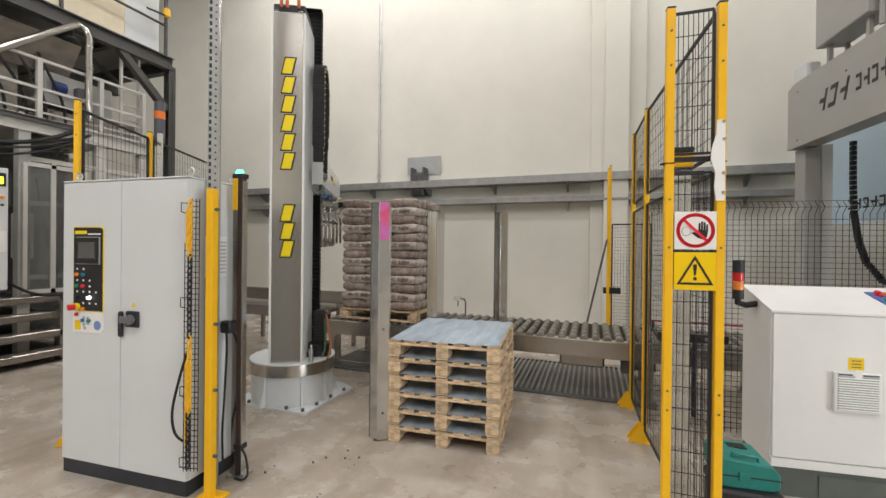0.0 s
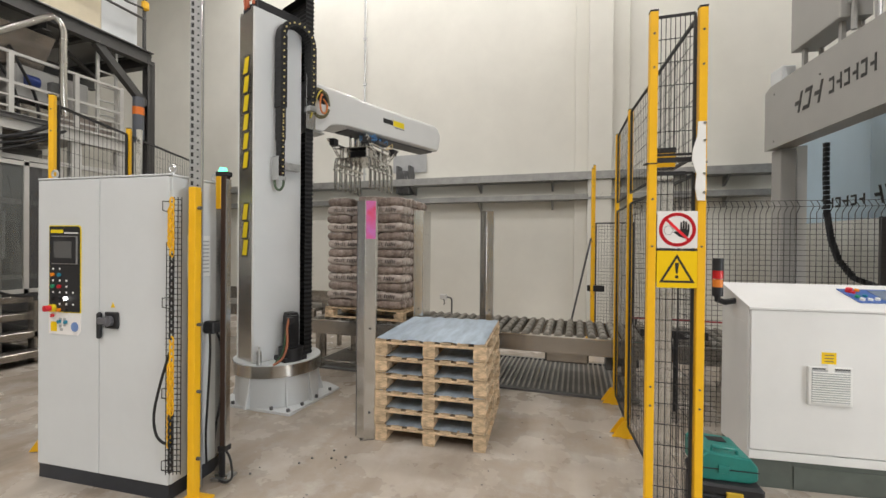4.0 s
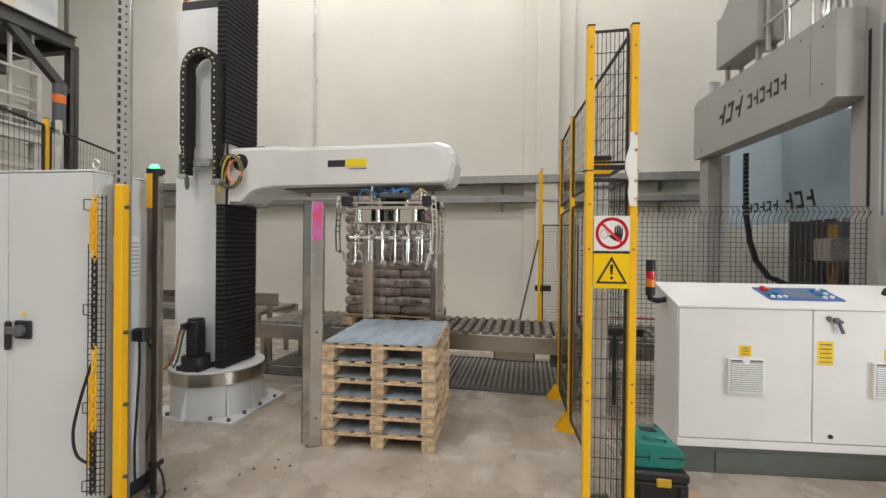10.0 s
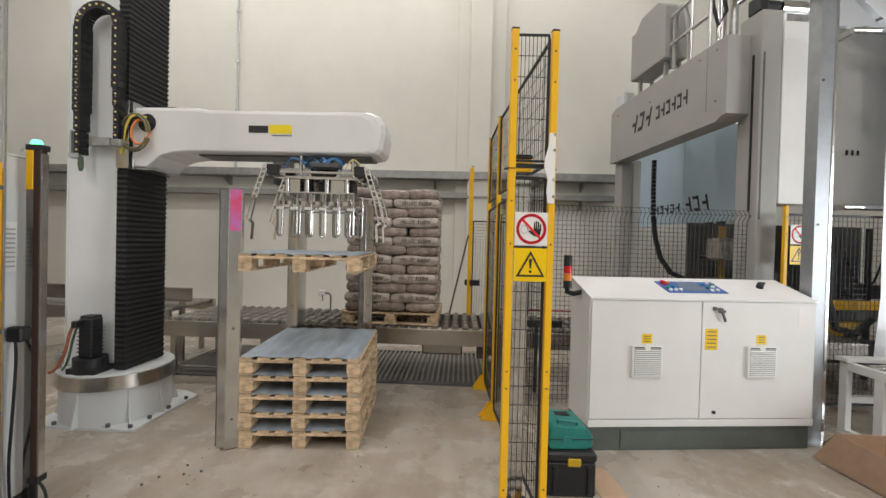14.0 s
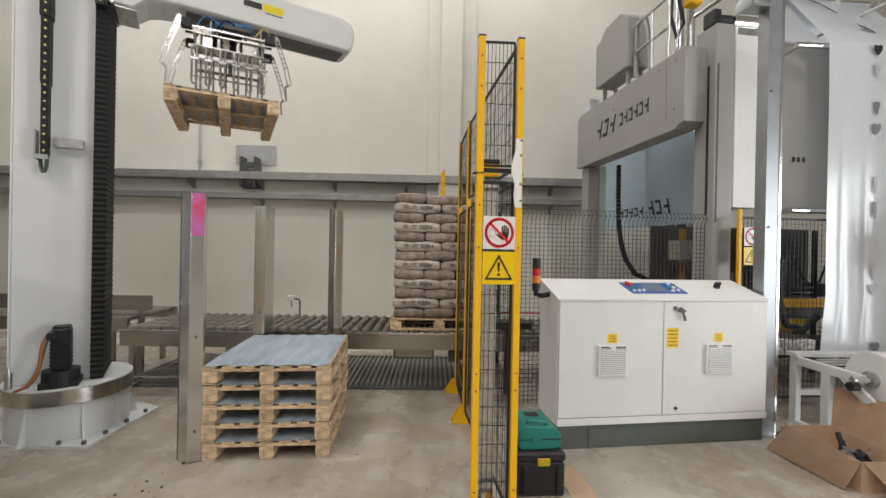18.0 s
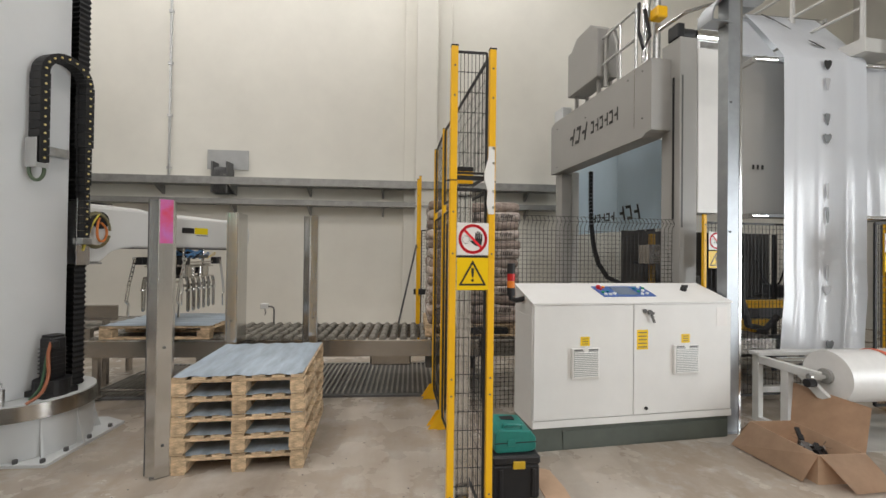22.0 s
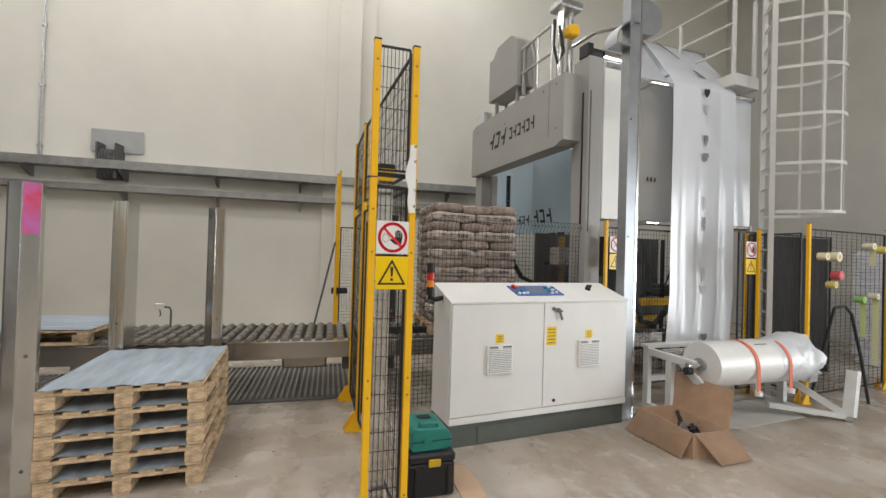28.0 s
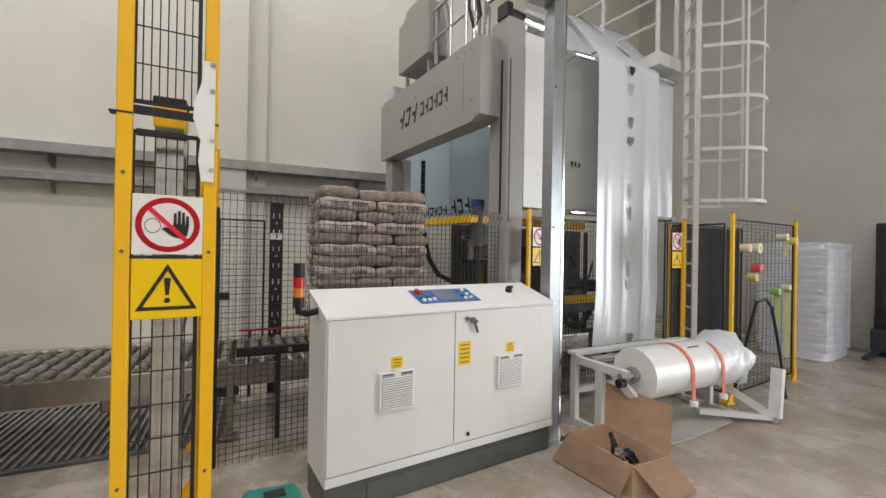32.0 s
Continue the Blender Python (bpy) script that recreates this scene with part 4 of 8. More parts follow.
# ---- yellow machine fence ----
def fence_post(m, h, label="square yellow powder-coated fence post", foot=True, side=0.0):
    p = thing("fence_post", m, label, "fence post", "fence posts")
    part("tube", B(side - 0.021, side + 0.021, -0.03, 0.008, 0.01, h, bevel=0.004), YELLOW, p)
    bm = bmesh.new()
    box(bm, -0.05, 0.05, -0.05, 0.05, 0, 0.01)
    if foot:
        prism(bm, [(-0.14, 0.01), (0.0, 0.01), (0.0, 0.16), (-0.04, 0.16)], -0.05, -0.044, "y")
        prism(bm, [(-0.14, 0.01), (0.0, 0.01), (0.0, 0.16), (-0.04, 0.16)], 0.044, 0.05, "y")
    part("foot", bm, YELLOW, p)
    part("cap", B(side - 0.021, side + 0.021, -0.03, 0.008, h, h + 0.008), BLACK, p)
    for z in (h - 0.12, h - 0.3, h - 1.0, h - 1.25, 1.0, 0.9, 0.3):
        part("screw", R((side, -0.034, z), (side, -0.029, z), 0.006, 6), BROWN_STEEL, p)
    return p


def mesh_panel(p, q, z0, z1, label, sx=0.03, sz=0.1, frame_r=0.012, wire=0.0022, group="fence panels", bends=False):
    """A welded wire panel between two places on the ground."""
    p, q = Vector((*p, 0)), Vector((*q, 0))
    d = q - p
    yaw = math.degrees(math.atan2(d.y, d.x))
    w = d.length
    t_ = thing("wire_fence", pose(p.x, p.y, 0, 0, 0, yaw), label, "wire fence", group)
    if frame_r:
        for nm, a, b in (("top_rail", (0, 0, z1), (w, 0, z1)), ("bottom_rail", (0, 0, z0), (w, 0, z0)), ("side_rail", (0, 0, z0), (0, 0, z1)), ("side_rail", (w, 0, z0), (w, 0, z1))):
            bm = bmesh.new()
            bar(bm, a, b, frame_r * 2, frame_r * 2, (0, 1, 0) if nm == "side_rail" else (0, 0, 1))
            part(nm, bm, BLACK, t_)
    bm = bmesh.new()
    n = max(1, round(w / sx))
    for k in range(1, n):
        bar(bm, (w * k / n, 0, z0), (w * k / n, 0, z1), wire * 2, wire * 2, (0, 1, 0))
    n = max(1, round((z1 - z0) / sz))
    for k in range(1, n):
        z = z0 + (z1 - z0) * k / n
        bar(bm, (0, -wire * 2, z), (w, -wire * 2, z), wire * 2, wire * 2)
    if bends:
        m = max(1, round(w / sx))
        for k in range(1, m):
            x = w * k / m
            bar(bm, (x, 0, z1), (x, -0.05, z1 + 0.06), wire * 2, wire * 2, (0, 1, 0))
            bar(bm, (x, -0.05, z1 + 0.06), (x, 0, z1 + 0.12), wire * 2, wire * 2, (0, 1, 0))
        bar(bm, (0, 0, z1 + 0.12), (w, 0, z1 + 0.12), wire * 2, wire * 2)
        bar(bm, (0, -0.05, z1 + 0.06), (w, -0.05, z1 + 0.06), wire * 2, wire * 2)
    part("wire_mesh", bm, BLACK, t_, "thin black welded wires")
    if not frame_r:
        for x in ((0.02,) if p.x < 1 else (w - 0.02,)):
            part("clamp_post", B(x - 0.012, x + 0.012, 0.004, 0.028, 0, z1), BLACK, t_)
    return t_


FA, FB, FC, FD = (0.105, 2.43), (0.345, 2.455), (0.19, 4.12), (0.155, 4.98)
fence_post(pose(*FA, 0, 0, 0, 6), 3.0, side=0.009)
fence_post(pose(*FB, 0, 0, 0, 6), 3.0, side=0.007)
fence_post(pose(*FC, 0, 0, 0, 6), 3.0)
fence_post(pose(*FD, 0, 0, 0, 6), 3.0)
mesh_panel((FA[0] + 0.028, FA[1] + 0.01), (FB[0] - 0.028, FB[1] - 0.01), 0.12, 2.14, "narrow black wire mesh panel", 0.03, 0.11, 0.006, 0.0018)
mesh_panel((FA[0] + 0.028, FA[1] + 0.01), (FB[0] - 0.028, FB[1] - 0.01), 2.24, 2.98, "narrow black wire mesh top panel", 0.024, 0.115, 0.006, 0.0018)
for a, b in ((FB, FC), (FC, FD)):
    A, Bq = Vector(a), Vector(b)
    u = (Bq - A).normalized() * 0.045
    mesh_panel(A + u, Bq - u, 0.12, 2.14, "black wire mesh fence panel", 0.055, 0.11, 0.008, 0.0014)
    mesh_panel(A + u, Bq - u, 2.24, 2.98, "black wire mesh extension panel on the fence", 0.055, 0.11, 0.008, 0.0014)
# Splice collars where the upper fence stands on the lower one.
for a in (FA, FB):
    j = thing("post_joint", pose(*a, 2.19, 0, 0, 6), "thin dark joint in the yellow post", "joint")
    part("ring", B(-0.03, 0.03, -0.032, 0.01, -0.003, 0.003), BLACK, j)
# Latch bracket on the end post.
latch = thing("gate_latch", pose(FB[0], FB[1] - 0.034, 0, 0, 0, 6), "curved galvanised latch plate screwed to the post", "latch")
bm = bmesh.new()
prism(bm, [(-0.016, 1.99), (0.022, 1.99), (0.022, 2.4), (-0.016, 2.4), (-0.018, 2.33), (-0.04, 2.25), (-0.042, 2.2), (-0.02, 2.13), (-0.026, 2.06)], -0.006, 0.0, "y")
part("plate", bm, WHITE, latch, "pale coated latch plate")
part("bar", B(-0.22, -0.03, 0.03, 0.05, 2.2, 2.225), BLACK, latch)
part("bar", B(-0.2, -0.06, 0.03, 0.05, 2.13, 2.15), BLACK, latch)
for z in (2.03, 2.13, 2.3, 2.39):
    part("screw", R((0.014, -0.012, z), (0.014, -0.006, z), 0.008, 8), CHROME, latch)

# Sensor column behind the end panel.
lc = thing("sensor_column", pose(0.211, 2.62, 0), "tall galvanised sensor column with a yellow cap", "sensor column")
bm = bmesh.new()
box(bm, -0.045, 0.045, -0.03, -0.024, 0, 2.2)
box(bm, -0.045, -0.039, -0.024, 0.05, 0, 2.2)
box(bm, 0.039, 0.045, -0.024, 0.05, 0, 2.2)
part("profile", bm, POSTM, lc)
part("cap", B(-0.05, 0.05, -0.035, 0.05, 2.2, 2.28, bevel=0.004), YELLOW, lc, "yellow cap with a black top")
part("cap_top", B(-0.052, 0.052, -0.037, 0.052, 2.28, 2.31, bevel=0.004), BLACK, lc)
part("coil", T([(0.02 + 0.08 * math.cos(a), -0.1 + 0.1 * math.sin(a), 0.05 + 0.006 * j) for j, a in enumerate([2 * math.pi * k / 12 for k in range(25)])], 0.012, 6), RUBBER, lc, "coiled black cable", True)


# Signs.
SIGN_W = material("sign_white", (0.78, 0.76, 0.74), 0.35, grain=0.03)
SIGN_R = material("sign_red", (0.75, 0.02, 0.035), 0.35)
SIGN_Y = material("sign_yellow", (0.85, 0.56, 0.0), 0.35, grain=0.03)


def ring_flat(bm, cx, cz, r0, r1, y, n=40):
    a = [(math.cos(2 * math.pi * k / n), math.sin(2 * math.pi * k / n)) for k in range(n)]
    i = [bm.verts.new((cx + r0 * c, y, cz + r0 * s)) for c, s in a]
    o = [bm.verts.new((cx + r1 * c, y, cz + r1 * s)) for c, s in a]
    for k in range(n):
        bm.faces.new((i[k], i[(k + 1) % n], o[(k + 1) % n], o[k]))
    bmesh.ops.solidify(bm, geom=bm.faces[:], thickness=0.0008)


def no_entry_sign(m, s=0.195):
    p = thing("prohibition_sign", m, "square white sign, red no-entry ring over a black palm", "sign", "safety signs")
    part("plate", B(0, s, 0, 0.003, -s, 0, bevel=0.001), SIGN_W, p)
    bm = bmesh.new()
    ring_flat(bm, s / 2, -s / 2, s * 0.37, s * 0.46, -0.0012)
    part("ring", bm, SIGN_R, p)
    bm = bmesh.new()
    c = s / 2
    prism(bm, [(c - s * 0.29, -c + s * 0.24), (c - s * 0.24, -c + s * 0.29), (c + s * 0.29, -c - s * 0.24), (c + s * 0.24, -c - s * 0.29)], -0.003, -0.002, "y")
    part("slash", bm, SIGN_R, p)
    bm = bmesh.new()
    prism(bm, [(a * s, b * s) for a, b in ((0.4, -0.58), (0.44, -0.6), (0.56, -0.7), (0.68, -0.73), (0.77, -0.68), (0.8, -0.5), (0.57, -0.47), (0.55, -0.56), (0.45, -0.54))], -0.0016, -0.0006, "y")
    for x0, top in ((0.57, -0.3), (0.63, -0.26), (0.69, -0.28), (0.75, -0.34)):
        prism(bm, [(x0 * s, -0.5 * s), ((x0 + 0.048) * s, -0.5 * s), ((x0 + 0.044) * s, top * s), ((x0 + 0.004) * s, top * s)], -0.0016, -0.0006, "y")
    part("palm", bm, BLET, p, "black raised palm shape")
    bm = bmesh.new()
    tube(bm, [((0.28 + 0.11 * math.cos(a)) * s, -0.0012, (-0.52 + 0.12 * math.sin(a)) * s) for a in (2 * math.pi * k / 14 for k in range(15))], 0.0011, 5)
    part("outline", bm, BROWN_STEEL, p)
    return p


def warning_sign(m, s=0.195):
    p = thing("warning_sign", m, "yellow warning sign, black triangle with exclamation mark", "sign", "safety signs")
    part("plate", B(0, s, 0, 0.003, -s, 0, bevel=0.001), SIGN_Y, p)
    c = s / 2
    out, inn = [(0.5, -0.08), (0.94, -0.86), (0.06, -0.86)], [(0.5, -0.2), (0.84, -0.8), (0.16, -0.8)]
    bm = bmesh.new()
    for k in range(3):
        a, b = k, (k + 1) % 3
        prism(bm, [(out[a][0] * s, out[a][1] * s), (out[b][0] * s, out[b][1] * s), (inn[b][0] * s, inn[b][1] * s), (inn[a][0] * s, inn[a][1] * s)], -0.0012, -0.0004, "y")
    part("triangle", bm, BLET, p)
    bm = bmesh.new()
    prism(bm, [(0.45 * s, -0.32 * s), (0.55 * s, -0.32 * s), (0.525 * s, -0.61 * s), (0.475 * s, -0.61 * s)], -0.0012, -0.0004, "y")
    prism(bm, arc(0.5 * s, -0.7 * s, 0.045 * s, 0, 340, 12), -0.0012, -0.0004, "y")
    part("mark", bm, BLET, p)
    return p


no_entry_sign(pose(0.142, 2.403, 1.936, 0, 0, 6))
warning_sign(pose(0.142, 2.403, 1.726, 0, 0, 6))
st = thing("sign_strap", pose(0.142, 2.405, 1.733, 0, 0, 6), "thin dark strap between two signs", "strap")
part("strap", B(-0.005, 0.2, 0.0, 0.003, -0.006, 0.004), BLACK, st)

# Far fence by the wall and low mesh behind the desk.
fence_post(pose(0.03, 8.27, 0, 0, 0, 6), 3.28, "square yellow fence post near the wall")
fence_post(pose(-0.02, 7.6, 0, 0, 0, 6), 3.1, "square yellow fence post near the wall")
mesh_panel((0.07, 8.3), (0.72, 8.3), 0.15, 2.2, "black wire mesh fence panel by the wall", 0.05, 0.06)
sw = thing("prop_bar", pose(0.0, 7.5, 0), "slanted brown steel prop leaning on a fence post", "prop")
bm = bmesh.new()
bar(bm, (-0.45, 0, 0.0), (-0.04, 0.05, 1.9), 0.03, 0.03)
part("bar", bm, BROWN_STEEL, sw)
bx = thing("switch_box", pose(0.12, 8.2, 0.98), "small black switch box on the fence", "switch")
part("box", B(-0.2, 0.1, -0.05, 0.05, -0.05, 0.06, bevel=0.008), BLACK, bx)

mesh_panel((0.24, 4.55), (1.75, 4.71), 0.0, 2.08, "black wire mesh fence panel with a bent top", 0.05, 0.05, 0, 0.002, "mesh fence", True)
mesh_panel((1.76, 4.71), (3.22, 4.86), 0.0, 2.08, "black wire mesh fence panel with a bent top", 0.05, 0.05, 0, 0.002, "mesh fence", True)
fence_post(pose(3.27, 4.56, 0, 0, 0, 6), 2.24, "square yellow fence post with safety signs")
no_entry_sign(pose(3.33, 4.55, 2.04, 0, 0, 6), 0.21)
warning_sign(pose(3.33, 4.55, 1.815, 0, 0, 6), 0.2)
mesh_panel((3.31, 4.6), (4.95, 4.75), 0.1, 2.15, "black wire mesh fence panel", 0.05, 0.06, 0.012, 0.002, "mesh fence")
fence_post(pose(5.4, 4.25, 0, 0, 0, 6), 2.2, "square yellow fence post with safety signs")
no_entry_sign(pose(5.14, 4.2, 2.03, 0, 0, 6), 0.21)
warning_sign(pose(5.14, 4.2, 1.8, 0, 0, 6), 0.2)
mesh_panel((5.08, 4.25), (5.37, 4.27), 0.1, 2.15, "narrow black wire mesh fence panel", 0.05, 0.06, 0.012, 0.002, "mesh fence")

# Fence with tape rolls hung on it.
TA, TB = (5.72, 3.86), (7.6, 4.1)
fence_post(pose(*TA, 0, 0, 0, 6), 2.27, "square yellow fence post holding tape rolls")
fence_post(pose(*TB, 0, 0, 0, 6), 2.27, "square yellow fence post holding tape rolls")
fence_post(pose(5.75, 4.7, 0, 0, 0, 6), 2.2, "square yellow fence post holding tape rolls")
A, Bq = Vector(TA), Vector(TB)
u = (Bq - A).normalized() * 0.045
mesh_panel(A + u, Bq - u, 0.1, 2.2, "black wire mesh fence panel hung with tape rolls", 0.12, 0.045, 0.01, 0.002, "mesh fence")
mesh_panel((5.74, 3.95), (5.75, 4.65), 0.1, 2.15, "black wire mesh fence panel", 0.05, 0.06, 0.01, 0.002, "mesh fence")
back_panel = mesh_panel((5.8, 4.75), (7.9, 4.98), 0.1, 2.2, "black wire mesh fence panel with a dark backing sheet", 0.05, 0.06, 0.01, 0.002, "mesh fence")
part("backing", B(0.0, 2.11, 0.03, 0.036, 0.1, 2.18), material("dark_brown_sheet", (0.035, 0.03, 0.027), 0.6, grain=0.3, scale=3), back_panel, "dark brown backing sheet")
part("foot", B(0.05, 0.11, -0.03, 0.09, 0, 0.1), BLACK, back_panel)
part("foot", B(2.0, 2.06, -0.03, 0.09, 0, 0.1), BLACK, back_panel)
for k, (s_, z, r, ln, col, nm) in enumerate((
    (0.2, 1.86, 0.048, 0.1, (0.75, 0.68, 0.45), "cream paper tape roll"), (0.42, 1.86, 0.062, 0.12, (0.75, 0.7, 0.5), "cream paper tape roll"),
    (0.52, 1.62, 0.058, 0.1, (0.7, 0.12, 0.14), "red tape roll"), (0.4, 1.5, 0.045, 0.1, (0.72, 0.6, 0.2), "yellow tape roll"),
    (1.25, 2.02, 0.045, 0.12, (0.78, 0.75, 0.6), "cream tape roll"), (1.62, 1.98, 0.05, 0.1, (0.8, 0.66, 0.15), "yellow tape roll"),
    (1.08, 1.3, 0.045, 0.1, (0.3, 0.6, 0.15), "green tape roll"), (1.42, 1.34, 0.04, 0.1, (0.78, 0.74, 0.55), "cream tape roll"))):
    c = A + (Bq - A).normalized() * s_
    t_ = thing("tape_roll", pose(c.x, c.y - 0.02, z, 0, 0, 7), nm + " stuck on a fence mesh", "tape roll", "tape rolls")
    bm = bmesh.new()
    rod(bm, (0, -ln, 0), (0, 0, 0), r, 20)
    part("roll", bm, material(nm.replace(" ", "_"), col, 0.5, grain=0.08, scale=20), t_, "", True)
    part("core", R((0, -ln - 0.002, 0), (0, -ln + 0.01, 0), r * 0.4, 14), CARD, t_, "brown cardboard core")
    if k in (6, 7, 4):
        w, h = (0.03, 0.5) if k == 6 else (0.035, 0.95) if k == 7 else (0.03, 0.26)
        bm = bmesh.new()
        box(bm, r - 0.002, r + 0.001, -ln + 0.01, -ln + 0.01 + w * 2, -h, 0)
        part("loose_end", bm, material("loose_tape", (0.72, 0.72, 0.42) if k != 6 else (0.6, 0.72, 0.3), 0.5), t_, "hanging strip of tape")

# ---- control cabinet with push buttons ----
cab = thing("control_cabinet", pose(-4.06, 1.968, 0, 0, 0, 3.8), "tall grey two-door control cabinet on a dark plinth", "cabinet")
CW, CD, CH = 1.195, 0.5, 2.2
part("plinth", B(0.005, CW - 0.005, 0.01, CD, 0, 0.1), DARK, cab, "dark grey plinth")
part("body", B(0, CW, 0.022, CD, 0.102, CH, bevel=0.006), CAB_GREY, cab)
part("roof", B(-0.004, CW + 0.004, 0.0, CD + 0.01, CH, CH + 0.012, bevel=0.003), CAB_GREY, cab)
d1 = part("door", B(0.003, 0.586, 0, 0.02, 0.108, CH - 0.006, bevel=0.003), CAB_GREY, cab)
d2 = part("door", B(0.592, CW - 0.003, 0, 0.02, 0.108, CH - 0.006, bevel=0.003), CAB_GREY, cab)
EYE = material("zinc_eye_bolt", (0.6, 0.6, 0.6), 0.35, 0.9)
for x in (0.06, CW - 0.05):
    for y in (0.07, CD - 0.05):
        bm = bmesh.new()
        tube(bm, [(x + 0.026 * math.cos(a), y, CH + 0.055 + 0.026 * math.sin(a)) for a in (2 * math.pi * k / 16 for k in range(17))], 0.008, 8)
        rod(bm, (x, y, CH + 0.01), (x, y, CH + 0.03), 0.014, 10)
        part("eye_bolt", bm, EYE, cab, "", True)
# Operator panel on the first door.
SX, SZ0, SZ1 = 0.118, 1.105, 1.865
bm = bmesh.new()
prism(bm, [(SX, SZ0 + 0.13), (SX + 0.305, SZ0 + 0.13)] + arc(SX + 0.275, SZ1 - 0.03, 0.03, 0, 90, 6) + [(SX, SZ1)], -0.004, 0.0, "y")
part("panel_trim", bm, YLET, d1, "thin yellow panel edge")
bm = bmesh.new()
prism(bm, [(SX + 0.006, SZ0 + 0.136), (SX + 0.299, SZ0 + 0.136)] + arc(SX + 0.272, SZ1 - 0.034, 0.026, 0, 90, 6) + [(SX + 0.006, SZ1 - 0.006)], -0.0065, -0.004, "y")
part("button_panel", bm, BLACK, d1, "black button panel")
bm = bmesh.new()
prism(bm, [(SX, SZ0 - 0.03), (SX + 0.275, SZ0 - 0.03), (SX + 0.305, SZ0), (SX + 0.305, SZ0 + 0.126), (SX, SZ0 + 0.126)], -0.005, 0.0, "y")
part("notice", bm, SIGN_W, d1, "white notice with warning symbols")
part("notice_mark", B(SX + 0.02, SX + 0.08, -0.0062, -0.005, SZ0 - 0.01, SZ0 + 0.06), SIGN_Y, d1)
for x, z in ((0.1, 0.07), (0.14, 0.07), (0.1, 0.02), (0.14, 0.03), (0.11, -0.005)):
    part("notice_bar", B(SX + x, SX + x + 0.026, -0.0062, -0.005, SZ0 + z, SZ0 + z + 0.02), hp, d1)
bm = bmesh.new()
rod(bm, (SX + 0.25, -0.0062, SZ0 + 0.03), (SX + 0.25, -0.005, SZ0 + 0.03), 0.035, 24)
part("notice_mark", bm, material("blue_print", (0.15, 0.25, 0.5), 0.4), d1)
part("logo_shape", B(SX + 0.02, SX + 0.14, -0.008, -0.0065, SZ1 - 0.055, SZ1 - 0.03), YLET, d1, "yellow lettering block")
part("logo_shape", B(SX + 0.15, SX + 0.28, -0.008, -0.0065, SZ1 - 0.06, SZ1 - 0.05), WHITE, d1)
part("screen_frame", B(SX + 0.035, SX + 0.28, -0.014, -0.0065, SZ1 - 0.28, SZ1 - 0.075, bevel=0.003), material("silver_bezel", (0.45, 0.45, 0.46), 0.3, 0.8), d1, "silver screen bezel")
part("screen_face", B(SX + 0.036, SX + 0.27, -0.0165, -0.014, SZ1 - 0.274, SZ1 - 0.081), BLACK, d1)
part("screen", B(SX + 0.065, SX + 0.235, -0.018, -0.0165, SZ1 - 0.235, SZ1 - 0.115), material("grey_screen", (0.09, 0.09, 0.09), 0.2), d1, "dim grey touch screen")
btn = {"w": WHITE, "g": material("green_button", (0.02, 0.25, 0.12), 0.4), "r": RED, "o": material("orange_button", (0.8, 0.25, 0.01), 0.4), "b": material("blue_button", (0.02, 0.2, 0.3), 0.4), "k": BLACK,
       "L": material("lit_white_button", (0.9, 0.9, 0.9), 0.3, emit=(1, 1, 1), strength=4)}
grid = ["w w .", "o b .", "w w w", "g r w", "w w w w", "k k L", ". w w w", "w o k .", "r . w w", ". b b ."]
for j, row in enumerate(grid):
    for i, c in enumerate(row.split()):
        if c == ".":
            continue
        z = SZ1 - 0.315 - 0.0425 * j
        x = SX + 0.045 + 0.064 * i
        r = 0.008 if c == "w" else 0.013
        bm = bmesh.new()
        rod(bm, (x, -0.02 if c != "w" else -0.009, z), (x, -0.0065, z), r, 12)
        part("button" if c != "w" else "button_tag", bm, btn[c], d1, "", True)
es = SZ1 - 0.6
bm = bmesh.new()
rod(bm, (SX + 0.05, -0.03, es), (SX + 0.05, -0.0065, es), 0.028, 20)
part("stop_collar", bm, material("yellow_collar", (0.8, 0.6, 0.02), 0.4), d1, "yellow collar", True)
bm = bmesh.new()
rod(bm, (SX + 0.045, -0.065, es), (SX + 0.05, -0.03, es), 0.022, 20)
part("stop_button", bm, RED, d1, "red emergency stop", True)
# Door lever and main switch.
bm = bmesh.new()
box(bm, 0.596, 0.628, -0.032, 0.0, 1.07, 1.255, bevel=0.01)
part("lever", bm, BLACK, d2, "black lever handle")
part("main_switch", B(0.66, 0.775, -0.02, 0.0, 1.145, 1.26, bevel=0.006), BLACK, d2)
bm = bmesh.new()
rod(bm, (0.715, -0.045, 1.2), (0.715, -0.02, 1.2), 0.036, 20)
box(bm, 0.632, 0.715, -0.05, -0.035, 1.175, 1.225, bevel=0.006)
part("rotary_knob", bm, material("silver_black_knob", (0.12, 0.12, 0.13), 0.35), d2, "dark rotary knob")
bm = bmesh.new()
prism(bm, [(0.695, 1.29), (0.735, 1.29), (0.715, 1.325)], -0.002, 0, "y")
part("warning_mark", bm, SIGN_Y, d2)
